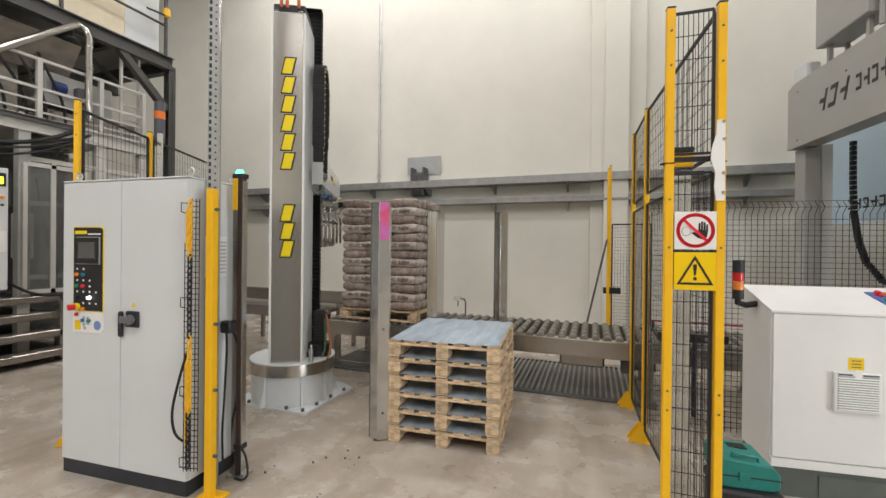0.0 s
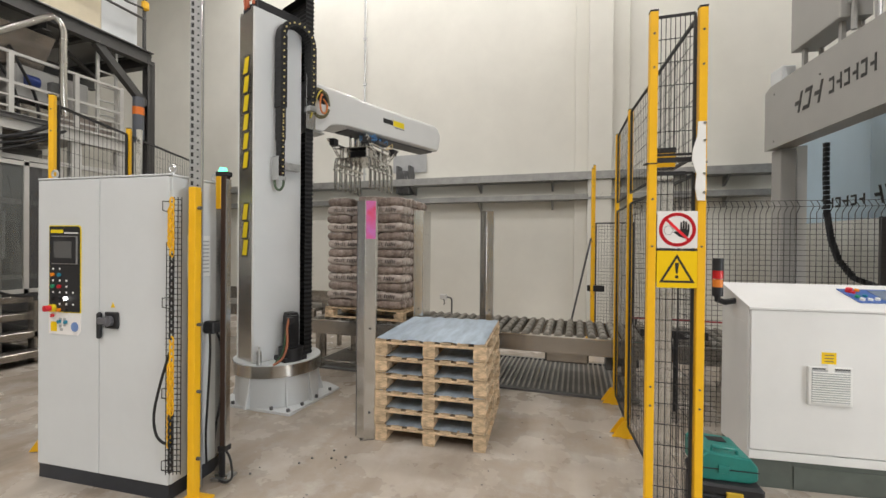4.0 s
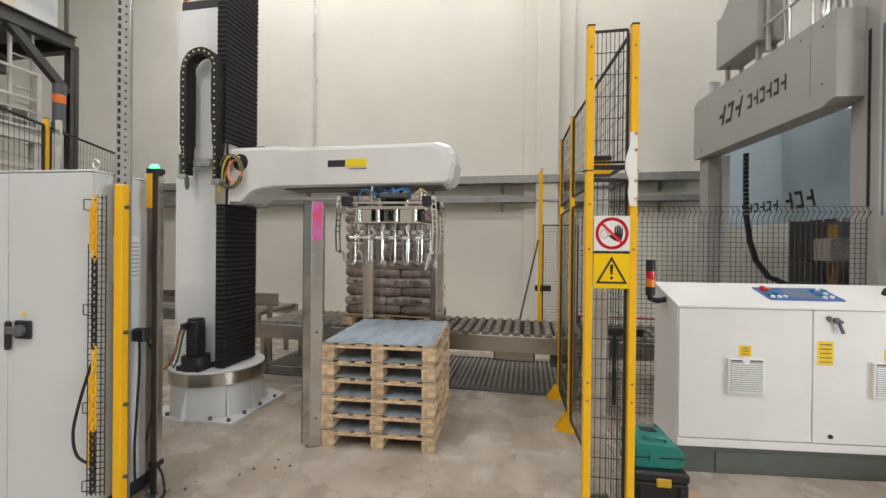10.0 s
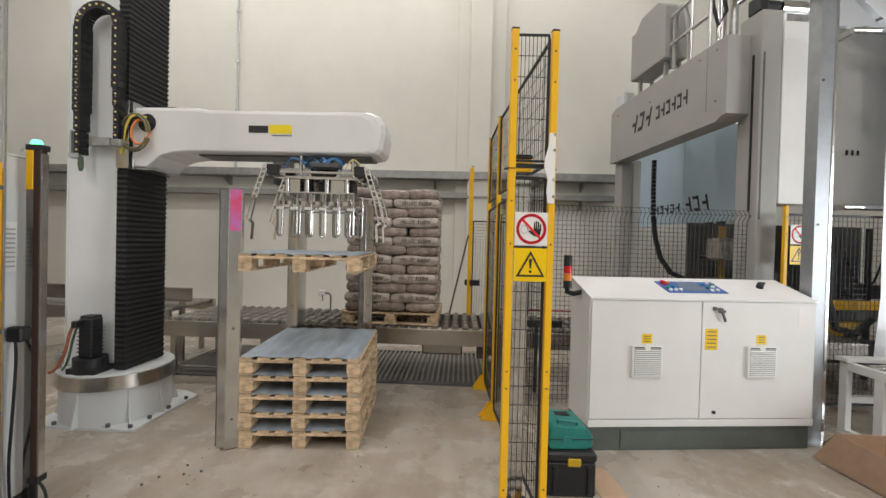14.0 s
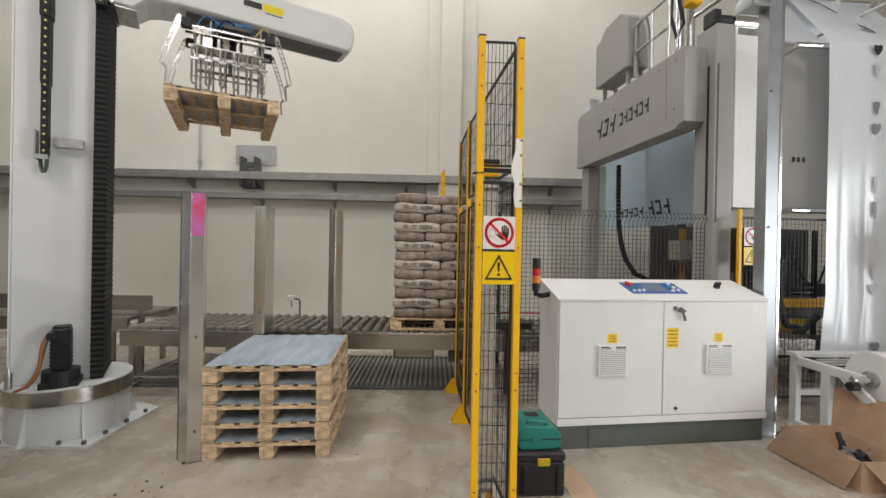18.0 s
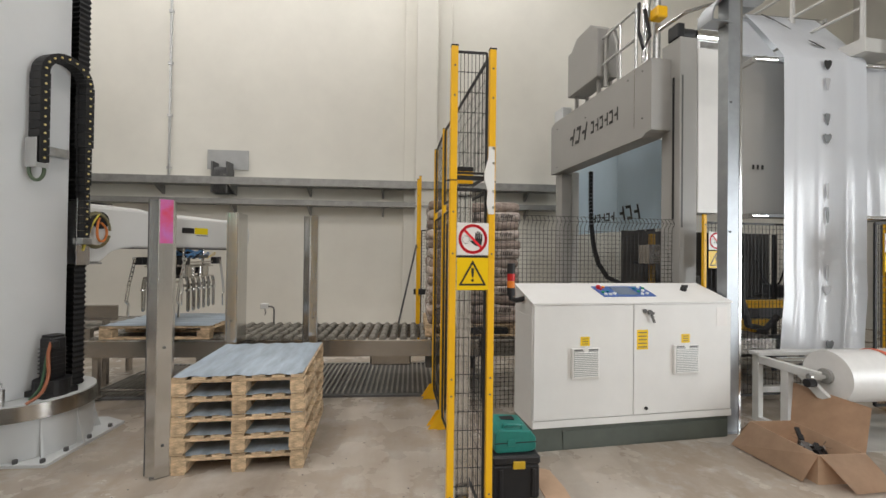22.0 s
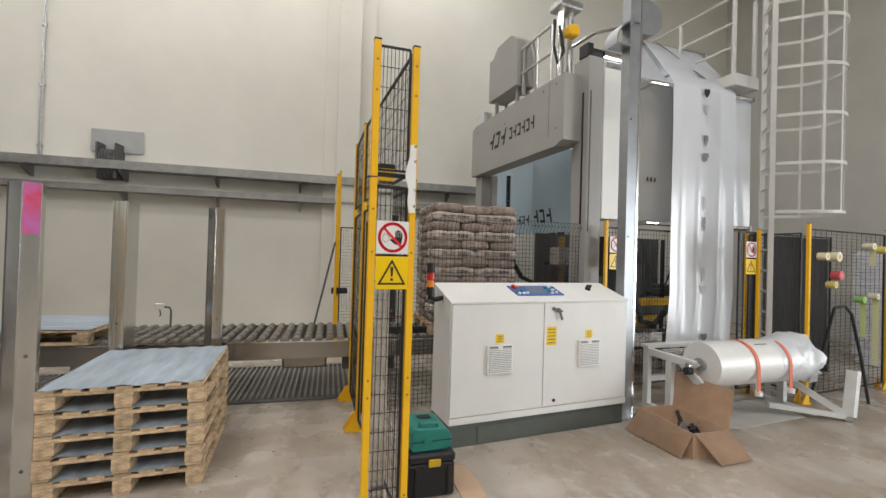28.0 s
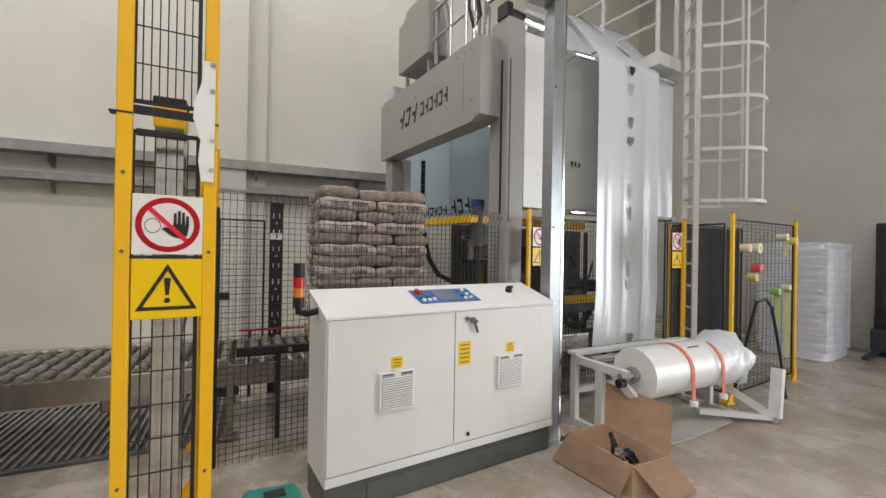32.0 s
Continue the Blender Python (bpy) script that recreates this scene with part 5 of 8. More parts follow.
# Vent and things on the side.
part("side_vent", B(CW, CW + 0.012, 0.14, 0.34, 1.5, 1.8, bevel=0.003), CAB_WHITE, cab)
for k in range(9):
    part("vent_slat", B(CW + 0.012, CW + 0.017, 0.155, 0.325, 1.53 + 0.028 * k, 1.54 + 0.028 * k), hp, cab)
bm = bmesh.new()
for k in range(5):
    bar(bm, (CW + 0.012 + 0.022 * k, -0.03 + 0.008 * k, 0.2), (CW + 0.012 + 0.022 * k, -0.03 + 0.008 * k, 1.75 if k < 2 else 2.05), 0.004, 0.004, (0, 1, 0))
for k in range(50):
    z = 0.22 + 0.037 * k
    bar(bm, (CW + 0.008 + (0.056 if z > 1.75 else 0), -0.032, z), (CW + 0.1, 0.0, z), 0.004, 0.004)
for z in (0.3, 0.78, 1.38, 2.02):
    tube(bm, [(CW + 0.04, 0.0, z), (CW + 0.0, -0.05, z), (CW + 0.0, -0.05, z - 0.06), (CW + 0.04, 0.0, z - 0.08)], 0.004, 6)
part("cable_basket", bm, BLACK, cab, "black wire cable basket")


def chain(bm_, x, y, z0, z1, pitch=0.042):
    k = round((z1 - z0) / pitch)
    for j in range(k):
        zc = z0 + (j + 0.5) * pitch
        pts = []
        for a in (2 * math.pi * q / 10 for q in range(11)):
            c, s = 0.014 * math.cos(a), 0.028 * math.sin(a)
            pts.append((x + (c if j % 2 else 0), y + (0 if j % 2 else c), zc + s))
        tube(bm_, pts, 0.006, 5)


wire = thing("hanging_chain", pose(-4.06, 1.968, 0, 0, 0, 3.8), "yellow and black plastic chain hung beside the cabinet", "chain")
for nm, mt, dx, dy, z0, z1 in (("yellow_link_run", YELLOW, 0.075, -0.05, 1.66, 2.03), ("yellow_link_run", YELLOW, 0.078, -0.05, 0.62, 1.12), ("yellow_link_run", YELLOW, 0.055, -0.045, 0.4, 0.95),
                               ("yellow_link_run", YELLOW, 0.055, -0.045, 1.72, 1.98), ("black_link_run", BLACK, 0.075, -0.05, 1.12, 1.66), ("black_link_run", BLACK, 0.07, -0.05, 0.24, 0.62)):
    bm = bmesh.new()
    chain(bm, CW + dx, dy, z0, z1)
    part(nm, bm, mt, wire, "yellow plastic chain links" if mt == YELLOW else "black plastic chain links")["kind"] = "stuff"
part("cable", T(curve([(CW + 0.04, -0.03, 1.02), (CW + 0.0, -0.06, 0.82), (CW - 0.035, -0.075, 0.62), (CW - 0.02, -0.07, 0.48), (CW + 0.03, -0.05, 0.42), (CW + 0.08, -0.04, 0.42)]), 0.0085), RUBBER, wire, "loose black cable", True)

# Yellow bollard post, perforated strut to the roof, light curtain.
yp = thing("bollard_post", pose(-2.705, 2.1, 0, 0, 0, 6), "square yellow steel post beside the cabinet", "post")
part("tube", B(-0.027, 0.027, -0.027, 0.027, 0.012, 2.12, bevel=0.003), YELLOW, yp)
part("foot", B(-0.09, 0.09, -0.09, 0.09, 0, 0.012), YELLOW, yp)
for z in (1.98, 1.2, 0.75, 0.3):
    part("bolt", R((0.027, 0, z), (0.05, 0, z), 0.012, 8), BROWN_STEEL, yp)
stt = thing("perforated_strut", pose(-2.81, 2.2, 0, 0, 0, 38), "tall perforated galvanised strut rising to the roof", "strut")
HOLE = material("dark_slot", (0.03, 0.03, 0.03), 0.8)
STRUT = material("dull_zinc_strut", (0.36, 0.36, 0.35), 0.5, 0.3, grain=0.15, scale=12)
bm = bmesh.new()
prism(bm, [(-0.04, 0.0), (0.04, 0.0), (0.04, 0.04), (0.036, 0.04), (0.036, 0.004), (-0.036, 0.004), (-0.036, 0.04), (-0.04, 0.04)], 0, 11, "z")
part("channel", bm, STRUT, stt)
part("edge", B(0.03, 0.038, -0.003, -0.0005, 0, 11), CHROME, stt, "bright line drawn along the folded edge")
slot = hole = None
for k in range(90):
    z = 2.15 + 0.05 * k
    if slot is None:
        slot = part("slot", B(-0.032, -0.016, -0.0015, 0.0, 0, 0.03), HOLE, stt)
        slot.matrix_basis = pose(0, 0, z)
        hole = part("hole", R((0.01, -0.0015, 0), (0.01, 0.0, 0), 0.007, 8), HOLE, stt)
        hole.matrix_basis = pose(0, 0, z)
    else:
        again(slot, pose(0, 0, z))
        again(hole, pose(0, 0, z))
lcp = thing("light_curtain", pose(-2.745, 2.4, 0, 0, 0, 8), "black and yellow light curtain post with a green lamp", "light curtain")
part("back_profile", B(-0.065, -0.022, -0.02, 0.05, 0.02, 2.0), POSTM, lcp, "galvanised backing profile")
part("housing", B(-0.02, 0.022, -0.03, 0.02, 0.02, 2.26, bevel=0.003), material("brown_black_housing", (0.05, 0.03, 0.022), 0.3), lcp, "dark brown sensor housing")
part("edge", B(0.022, 0.03, -0.028, 0.018, 0.02, 2.22), POSTM, lcp)
part("yellow_top", B(-0.062, -0.02, -0.032, 0.02, 2.0, 2.24, bevel=0.003), YELLOW, lcp)
part("cap", B(-0.064, 0.032, -0.035, 0.03, 2.24, 2.275, bevel=0.004), BLACK, lcp)
bm = bmesh.new()
rod(bm, (-0.025, 0, 2.275), (-0.025, 0, 2.305), 0.034, 20, 0.022)
part("lamp", bm, material("green_lamp", (0.1, 0.7, 0.35), 0.3, emit=(0.1, 0.9, 0.45), strength=3), lcp, "lit green lamp", True)
part("foot", B(-0.07, 0.06, -0.06, 0.06, 0, 0.02), GALV, lcp)
part("end_cap", B(-0.022, 0.026, -0.034, 0.024, 0.02, 0.24, bevel=0.004), BLACK, lcp, "black end cap")
part("end_clip", B(-0.03, 0.036, -0.04, 0.03, 0.21, 0.25, bevel=0.004), BLACK, lcp)
for x, y in ((-0.05, -0.045), (0.045, -0.045)):
    part("foot_bolt", R((x, y, 0.02), (x, y, 0.04), 0.009, 6), CHROME, lcp)
part("cable", T(curve([(0.025, -0.02, 0.22), (0.07, -0.03, 0.16), (0.1, -0.05, 0.05), (0.07, -0.07, 0.014), (0.0, -0.06, 0.014)]), 0.008), RUBBER, lcp, "", True)
part("cable", T(curve([(-0.09, -0.05, 1.1), (-0.06, -0.08, 0.95), (-0.07, -0.09, 0.6), (-0.1, -0.07, 0.35), (-0.11, -0.05, 0.12)]), 0.008), RUBBER, lcp, "", True)
part("switch", B(-0.14, -0.05, -0.06, 0.0, 1.08, 1.17, bevel=0.01), BLACK, lcp)

# ---- white control desk ----
desk = thing("control_desk", pose(0.948, 3.535, 0, 0, 0, 6.6), "white two-door control desk with sloping top", "cabinet")
DW, DD = 2.05, 0.44
part("plinth", B(0.0, DW - 0.02, 0.02, DD - 0.02, 0, 0.205), PLINTH, desk, "grey-green plinth")
part("plinth_cover", B(0.3, DW - 0.03, 0.012, 0.02, 0.02, 0.17), PLINTH, desk)
bm = bmesh.new()
prism(bm, [(0.022, 0.21), (DD, 0.21), (DD, 1.445), (0.022, 1.3)], 0, DW, "x")
part("body", bm, CAB_WHITE, desk)
bm = bmesh.new()
prism(bm, [(-0.008, 1.302), (DD + 0.01, 1.447), (DD + 0.01, 1.462), (-0.008, 1.317)], -0.008, DW + 0.008, "x")
part("top", bm, CAB_WHITE, desk, "white sloping top")
e1 = part("door", B(0.008, 0.987, 0, 0.02, 0.28, 1.298, bevel=0.003), CAB_WHITE, desk)
e2 = part("door", B(0.994, DW - 0.006, 0, 0.02, 0.28, 1.298, bevel=0.003), CAB_WHITE, desk)
part("sill", B(0.0, DW, -0.004, 0.02, 0.212, 0.272, bevel=0.002), CAB_WHITE, desk)
for door, x in ((e1, 0.362), (e2, 1.402)):
    part("vent_frame", B(x, x + 0.27, -0.026, 0, 0.64, 0.912, bevel=0.004), WHITE, door, "white louvred vent")
    # Grey plate puts the shade of the louvre gaps into colour.
    part("vent_back", B(x + 0.018, x + 0.252, -0.0275, -0.0262, 0.655, 0.893), hp, door, "grey plate for the shade behind the louvres")
    for k in range(14):
        bm = bmesh.new()
        z = 0.655 + k * 0.0165
        prism(bm, [(-0.0278, z + 0.006), (-0.036, z + 0.003), (-0.036, z + 0.007), (-0.0278, z + 0.01)], x + 0.02, x + 0.25, "x")
        part("vent_slat", bm, WHITE, door)
    part("label", B(x + 0.092, x + 0.182, -0.002, 0, 0.93, 1.012), SIGN_Y, door, "small yellow label")
    for k in range(3):
        part("label_bar", B(x + 0.11, x + 0.165, -0.0035, -0.002, 0.945 + 0.022 * k, 0.951 + 0.022 * k), BROWN_STEEL, door)
    part("vent_clip", B(x + 0.02, x + 0.1, -0.031, -0.026, 0.895, 0.905), BROWN_STEEL, door)
    part("vent_clip", B(x + 0.16, x + 0.25, -0.031, -0.026, 0.895, 0.905), BROWN_STEEL, door)
    part("vent_tab", B(x + 0.115, x + 0.155, -0.029, -0.026, 0.87, 0.93), WHITE, door)
part("label", B(1.022, 1.137, -0.002, 0, 0.88, 1.062), SIGN_Y, e2, "yellow notice with text bars")
for k in range(5):
    part("label_bar", B(1.037, 1.122, -0.0035, -0.002, 0.9 + 0.033 * k, 0.908 + 0.033 * k), BROWN_STEEL, e2)
part("paper", B(1.88, 2.0, -0.002, 0, 1.08, 1.26), SIGN_W, e2, "white paper sheet")
bm = bmesh.new()
rod(bm, (1.1, -0.014, 1.238), (1.1, 0, 1.238), 0.018, 14)
rod(bm, (1.15, -0.02, 1.225), (1.15, 0, 1.225), 0.022, 14)
box(bm, 1.12, 1.185, -0.034, -0.018, 1.205, 1.228, bevel=0.005)
bar(bm, (1.15, -0.03, 1.215), (1.182, -0.03, 1.13), 0.016, 0.016, (0, 1, 0))
part("key_handle", bm, BROWN_STEEL, e2, "dark steel key handle")
part("lock", R((1.12, -0.012, 0.335), (1.12, 0, 0.335), 0.015, 12), BLACK, e2)
sl_ = math.degrees(math.atan2(0.145, DD + 0.018))
T0 = pose(0, 0, 1.3175) @ pose(0, 0, 0, sl_, 0, 0)
pan = part("panel", B(0.66, 1.22, 0.12, 0.37, 0.003, 0.01, bevel=0.002), material("blue_panel_plate", (0.06, 0.13, 0.38), 0.4, grain=0.1, scale=14), desk, "blue button panel")
pan.matrix_basis = T0 @ pose(0.095, 0, 0)
part("screen", B(0.84, 1.05, 0.15, 0.34, 0.0105, 0.013), material("grey_blue_screen", (0.16, 0.2, 0.27), 0.25), pan, "grey screen")
for k, (x, y, c) in enumerate(((0.7, 0.16, "w"), (0.75, 0.16, "w"), (0.8, 0.17, "w"), (0.7, 0.21, "g"), (0.76, 0.23, "b"), (0.72, 0.29, "r"), (0.71, 0.33, "r"), (0.77, 0.33, "o"), (1.09, 0.16, "w"), (1.15, 0.17, "w"), (1.09, 0.22, "g"), (1.15, 0.24, "w"), (1.09, 0.3, "b"), (1.15, 0.32, "w"), (1.19, 0.3, "g"))):
    part("button", R((x, y, 0.01), (x, y, 0.024), 0.016, 10), btn[c], pan, "", True)
es_ = part("stop_button", R((0.705, 0.31, 0.01), (0.705, 0.31, 0.042), 0.019, 16), RED, pan, "red stop button", True)
kn = part("selector_knob", R((1.66, 0.27, 0.0), (1.66, 0.27, 0.03), 0.03, 14), BLACK, desk, "black selector knob", True)
kn.matrix_basis = T0 @ pose(0.07, 0, 0)
kk = part("selector_grip", B(1.63, 1.7, 0.262, 0.278, 0.03, 0.06, bevel=0.003), BLACK, desk)
kk.matrix_basis = T0 @ pose(0.07, 0, 0)
part("side_seam", B(-0.002, 0.0, 0.03, DD - 0.02, 0.3, 1.2), CAB_WHITE, desk)
# Beacon on an elbow.
bea = thing("signal_beacon", pose(0.79, 3.72, 1.32), "black signal beacon with red and orange lenses", "beacon")
part("elbow", T([(0.16, 0.05, 0.02), (0.06, 0.03, 0.0), (0.0, 0, 0.02), (0, 0, 0.07)], 0.024), BLACK, bea, "", True)
part("base", R((0, 0, 0.05), (0, 0, 0.12), 0.038, 20), BLACK, bea, "", True)
part("lens", R((0, 0, 0.12), (0, 0, 0.18), 0.036, 20), material("orange_lens", (0.75, 0.22, 0.03), 0.25), bea, "orange lens", True)
part("lens", R((0, 0, 0.185), (0, 0, 0.25), 0.036, 20), material("red_lens", (0.55, 0.02, 0.02), 0.25), bea, "red lens", True)
part("cap", R((0, 0, 0.25), (0, 0, 0.345), 0.037, 20), BLACK, bea, "", True)

# ---- tool cases and cardboard on the floor ----
case = thing("tool_case", pose(0.47, 2.86, 0, 0, 0, 2), "black plastic tool case with a yellow latch", "tool case")
part("tub", B(0, 0.34, 0, 0.32, 0, 0.24, bevel=0.012), BLACK, case)
part("lid", B(-0.006, 0.346, -0.006, 0.326, 0.243, 0.31, bevel=0.015), BLACK, case)
part("latch", B(0.14, 0.23, -0.016, 0.0, 0.22, 0.275, bevel=0.005), material("black_yellow_latch", (0.55, 0.36, 0.02), 0.4), case, "yellow latch")
for x in (0.04, 0.28):
    part("rib", B(x, x + 0.03, -0.012, 0.0, 0.02, 0.22, bevel=0.004), BLACK, case)
case2 = thing("power_tool_case", pose(0.5, 2.9, 0.31, 0, 0, 5), "teal green plastic power tool case", "tool case")
TEAL = material("teal_plastic", (0.02, 0.2, 0.17), 0.42, grain=0.12, scale=20, bump=0.06, bump_scale=200)
bm = bmesh.new()
prism(bm, [(0.0, 0.0), (0.26, 0.0), (0.3, 0.02), (0.3, 0.1), (0.26, 0.15), (0.02, 0.17), (-0.01, 0.14), (-0.01, 0.02)], 0, 0.32, "y")
bmesh.ops.bevel(bm, geom=bm.edges[:], offset=0.008, segments=1, affect="EDGES")
part("shell", bm, TEAL, case2)
part("handle", T([(0.06, 0.05, 0.16), (0.06, 0.05, 0.19), (0.2, 0.05, 0.18), (0.2, 0.05, 0.155)], 0.012), TEAL, case2, "", True)
part("seam", B(-0.013, 0.303, -0.003, 0.0, 0.07, 0.076), BLACK, case2)
part("grip_recess", B(0.07, 0.2, 0.2, 0.27, 0.158, 0.164), BLACK, case2, "dark grip opening")
part("latch", B(0.08, 0.14, -0.008, 0.0, 0.05, 0.1, bevel=0.003), TEAL, case2)
card = thing("cardboard_piece", pose(0.88, 2.9, 0, 0, 0, -4), "flat piece of torn brown cardboard on the floor", "cardboard")
bm = bmesh.new()
prism(bm, [(0, -0.3), (0.17, -0.28), (0.15, 0.1), (0.1, 0.35), (0.02, 0.38), (-0.04, 0.1)], 0.002, 0.008, "z")
part("sheet", bm, CARD, card)

# ---- film wrapping machine ----
MW = pose(2.80, 4.82, 0, 0, 0, 6.3)
wrap = thing("film_wrapping_machine", MW, "large grey stretch-hood machine with portal beam and columns", "machine")
bm = bmesh.new()
prism(bm, [(0.03, 3.31), (0.12, 3.3), (0.2, 3.255), (2.85, 3.255), (2.85, 4.14), (2.7, 4.2), (0.03, 4.2)], 0.0, 0.27, "x")
part("portal_beam", bm, MACHINE, wrap, "grey painted portal beam")
# Thin darker strip draws the shade line of the beam's front facet.
part("beam_seam", B(-0.003, 0.0, 0.36, 0.366, 3.42, 4.19), BEAM, wrap)
for y, z in ((0.2, 4.1), (0.2, 3.5), (0.5, 4.1), (1.6, 3.95), (2.6, 4.05), (2.6, 3.35)):
    part("bolt", R((-0.006, y, z), (0.0, y, z), 0.012, 8), BROWN_STEEL, wrap)
part("light_strip", B(0.29, 1.3, 0.22, 0.28, 3.27, 3.3), material("strip_light", (0.9, 0.9, 0.9), 0.3, emit=(1, 0.98, 0.95), strength=1.1), wrap, "glowing strip light")
part("portal_beam", B(2.3, 2.55, 0.0, 2.85, 3.24, 4.2, bevel=0.01), MACHINE, wrap)
part("front_column", B(0.275, 0.52, -0.12, 0.2, 0, 4.42, bevel=0.008), MACHINE, wrap, "grey front column")
part("slot", B(0.262, 0.274, -0.03, -0.008, 2.2, 3.95), BLACK, wrap)
part("slot_tape", B(0.30, 0.32, -0.124, -0.12, 2.1, 3.95), BROWN_STEEL, wrap)
part("front_panel", B(0.523, 0.86, -0.13, 0.15, 2.28, 4.3, bevel=0.006), CAB_WHITE, wrap, "white cover panel")
# The hood front's grey carries the shade that it hangs in.
part("hood_front", B(0.9, 2.75, 0.03, 0.07, 2.3, 4.35, bevel=0.004), HOOD, wrap, "hood front greyed for the shade on it")
for k in range(3):
    part("logo_shape", B(1.44 + 0.07 * k, 1.47 + 0.07 * k, -0.004, -0.001, 2.88, 2.94), BLET, wrap, "black lettering block")
part("front_column", B(2.8, 3.0, 0.06, 0.35, 0, 4.35, bevel=0.008), BEAM, wrap, "dark grey column")
part("rear_column", B(0.1, 0.3, 2.6, 2.85, 0, 3.24, bevel=0.006), MACHINE, wrap, "grey rear column")
part("rear_column", B(0.36, 0.5, 2.7, 2.9, 0, 3.3, bevel=0.006), CAB_WHITE, wrap, "white rear column")
part("rear_column", B(2.3, 2.5, 2.6, 2.85, 0, 3.24, bevel=0.006), MACHINE, wrap, "grey rear column")
part("roof_beam", B(0.27, 2.3, 2.6, 2.85, 4.0, 4.2), MACHINE, wrap)
part("roof_beam", B(0.27, 2.3, 0.05, 0.25, 4.0, 4.2), MACHINE, wrap)
PANEL = material("pale_blue_polycarbonate", (0.66, 0.78, 0.88), 0.14, grain=0.12, scale=1.2, ior=1.7)
let_light_through(PANEL, (0.82, 0.92, 0.99), 0.65)
gp = part("guard_panel", B(1.25, 1.27, 0.9, 2.62, 2.2, 3.9), PANEL, wrap, "pale blue polycarbonate guard panel")
gp2 = part("guard_panel", B(1.25, 1.27, 2.64, 4.4, 2.2, 3.9), PANEL, wrap, "pale blue polycarbonate guard panel")


def logo_strokes(parent, x0, x1, y, z, w, h, n, lean):
    """A row of plain slanted wedges and stacked bars, each a simple shape of its own."""
    for k in range(n):
        a = y + k * w * 1.25
        for v0, v1, q0, q1 in ((0.0, 1.0, 0.0, 0.22), (0.0, 0.2, 0.22, 0.85), (0.8, 1.0, 0.22, 0.85)) if k % 2 else ((0.0, 1.0, 0.0, 0.24), (0.4, 0.6, 0.24, 0.8)):
            bm = bmesh.new()
            prism(bm, [(a + q0 * w + lean * v0 * h, z + v0 * h), (a + q1 * w + lean * v0 * h, z + v0 * h), (a + q1 * w + lean * v1 * h, z + v1 * h), (a + q0 * w + lean * v1 * h, z + v1 * h)], x0, x1, "x")
            part("logo_shape", bm, BLET, parent, "black plain logo shape")


logo_strokes(gp, 1.243, 1.249, 1.95, 2.4, 0.17, 0.26, 3, 0.25)
logo_strokes(gp2, 1.243, 1.249, 2.72, 2.42, 0.13, 0.16, 6, 0.0)
# Plain logo shapes on the beam.
logo_strokes(wrap, -0.005, -0.001, 1.6, 3.6, 0.16, 0.27, 3, -0.25)
logo_strokes(wrap, -0.005, -0.001, 0.72, 3.64, 0.1, 0.19, 6, 0.0)
# Cable chain hanging beside the panel, lift columns and lower rails.
bm = bmesh.new()
pts = [(0.75, 2.72, 3.3), (0.74, 2.7, 2.8), (0.72, 2.64, 2.3), (0.73, 2.56, 1.9), (0.76, 2.46, 1.6), (0.85, 2.3, 1.35), (1.0, 2.1, 1.25)]
for a, b in zip(pts, pts[1:]):
    for j in range(7):
        p_ = Vector(a).lerp(Vector(b), j / 7)
        box(bm, p_.x - 0.03, p_.x + 0.03, p_.y - 0.03, p_.y + 0.03, p_.z - 0.03, p_.z + 0.03)
part("cable_chain", bm, RUBBER, wrap, "hanging black cable chain")
for x, y in ((1.45, 2.25), (1.7, 2.3)):
    part("lift_column", B(x, x + 0.11, y, y + 0.1, 0, 2.6), BLACK, wrap, "black lift column")
for z in (0.62, 0.5):
    part("lower_rail", B(0.0, 2.5, 0.3, 0.36, z, z + 0.05), BLACK, wrap)
for y in (0.4, 0.9, 1.4, 1.9, 2.4):
    part("cross_rail", B(0.3, 2.3, y, y + 0.06, 0.9, 0.96), BROWN_STEEL, wrap)
part("cable_chain", T([(1.2, -0.12, 1.7), (1.15, -0.14, 1.2), (1.25, -0.14, 0.9), (1.5, -0.14, 0.85), (1.7, -0.12, 1.0)], 0.04), RUBBER, wrap, "looped black cable chain", True)
part("yellow_beam", B(0.95, 2.5, 0.3, 0.42, 1.05, 1.15), YELLOW, wrap, "yellow stretching beam")
part("yellow_beam", B(0.95, 2.5, 0.9, 1.0, 0.6, 0.7), YELLOW, wrap)
part("gear_case", B(1.0, 1.6, 0.4, 0.8, 0.55, 0.8, bevel=0.02), BROWN_STEEL, wrap)
part("gear_case", B(1.8, 2.4, 0.35, 0.7, 0.9, 1.05, bevel=0.02), BROWN_STEEL, wrap)
part("valve_box", B(2.1, 2.35, 0.3, 0.5, 0.3, 0.6, bevel=0.01), BLACK, wrap)
# Dark sheet added in place of the shade in the machine's interior.
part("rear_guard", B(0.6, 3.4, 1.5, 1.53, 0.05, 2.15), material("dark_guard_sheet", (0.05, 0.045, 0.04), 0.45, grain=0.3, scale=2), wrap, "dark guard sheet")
part("guard_foot", B(0.7, 0.8, 1.45, 1.58, 0, 0.05), BLACK, wrap)
part("guard_foot", B(3.2, 3.3, 1.45, 1.58, 0, 0.05), BLACK, wrap)
part("guard_post", B(1.02, 1.09, 1.36, 1.43, 0, 2.1), material("dull_ochre_paint", (0.3, 0.17, 0.02), 0.5, grain=0.15), wrap, "dull ochre post")
part("guard_post", B(2.62, 2.69, 1.36, 1.43, 0, 2.1), BROWN_STEEL, wrap)
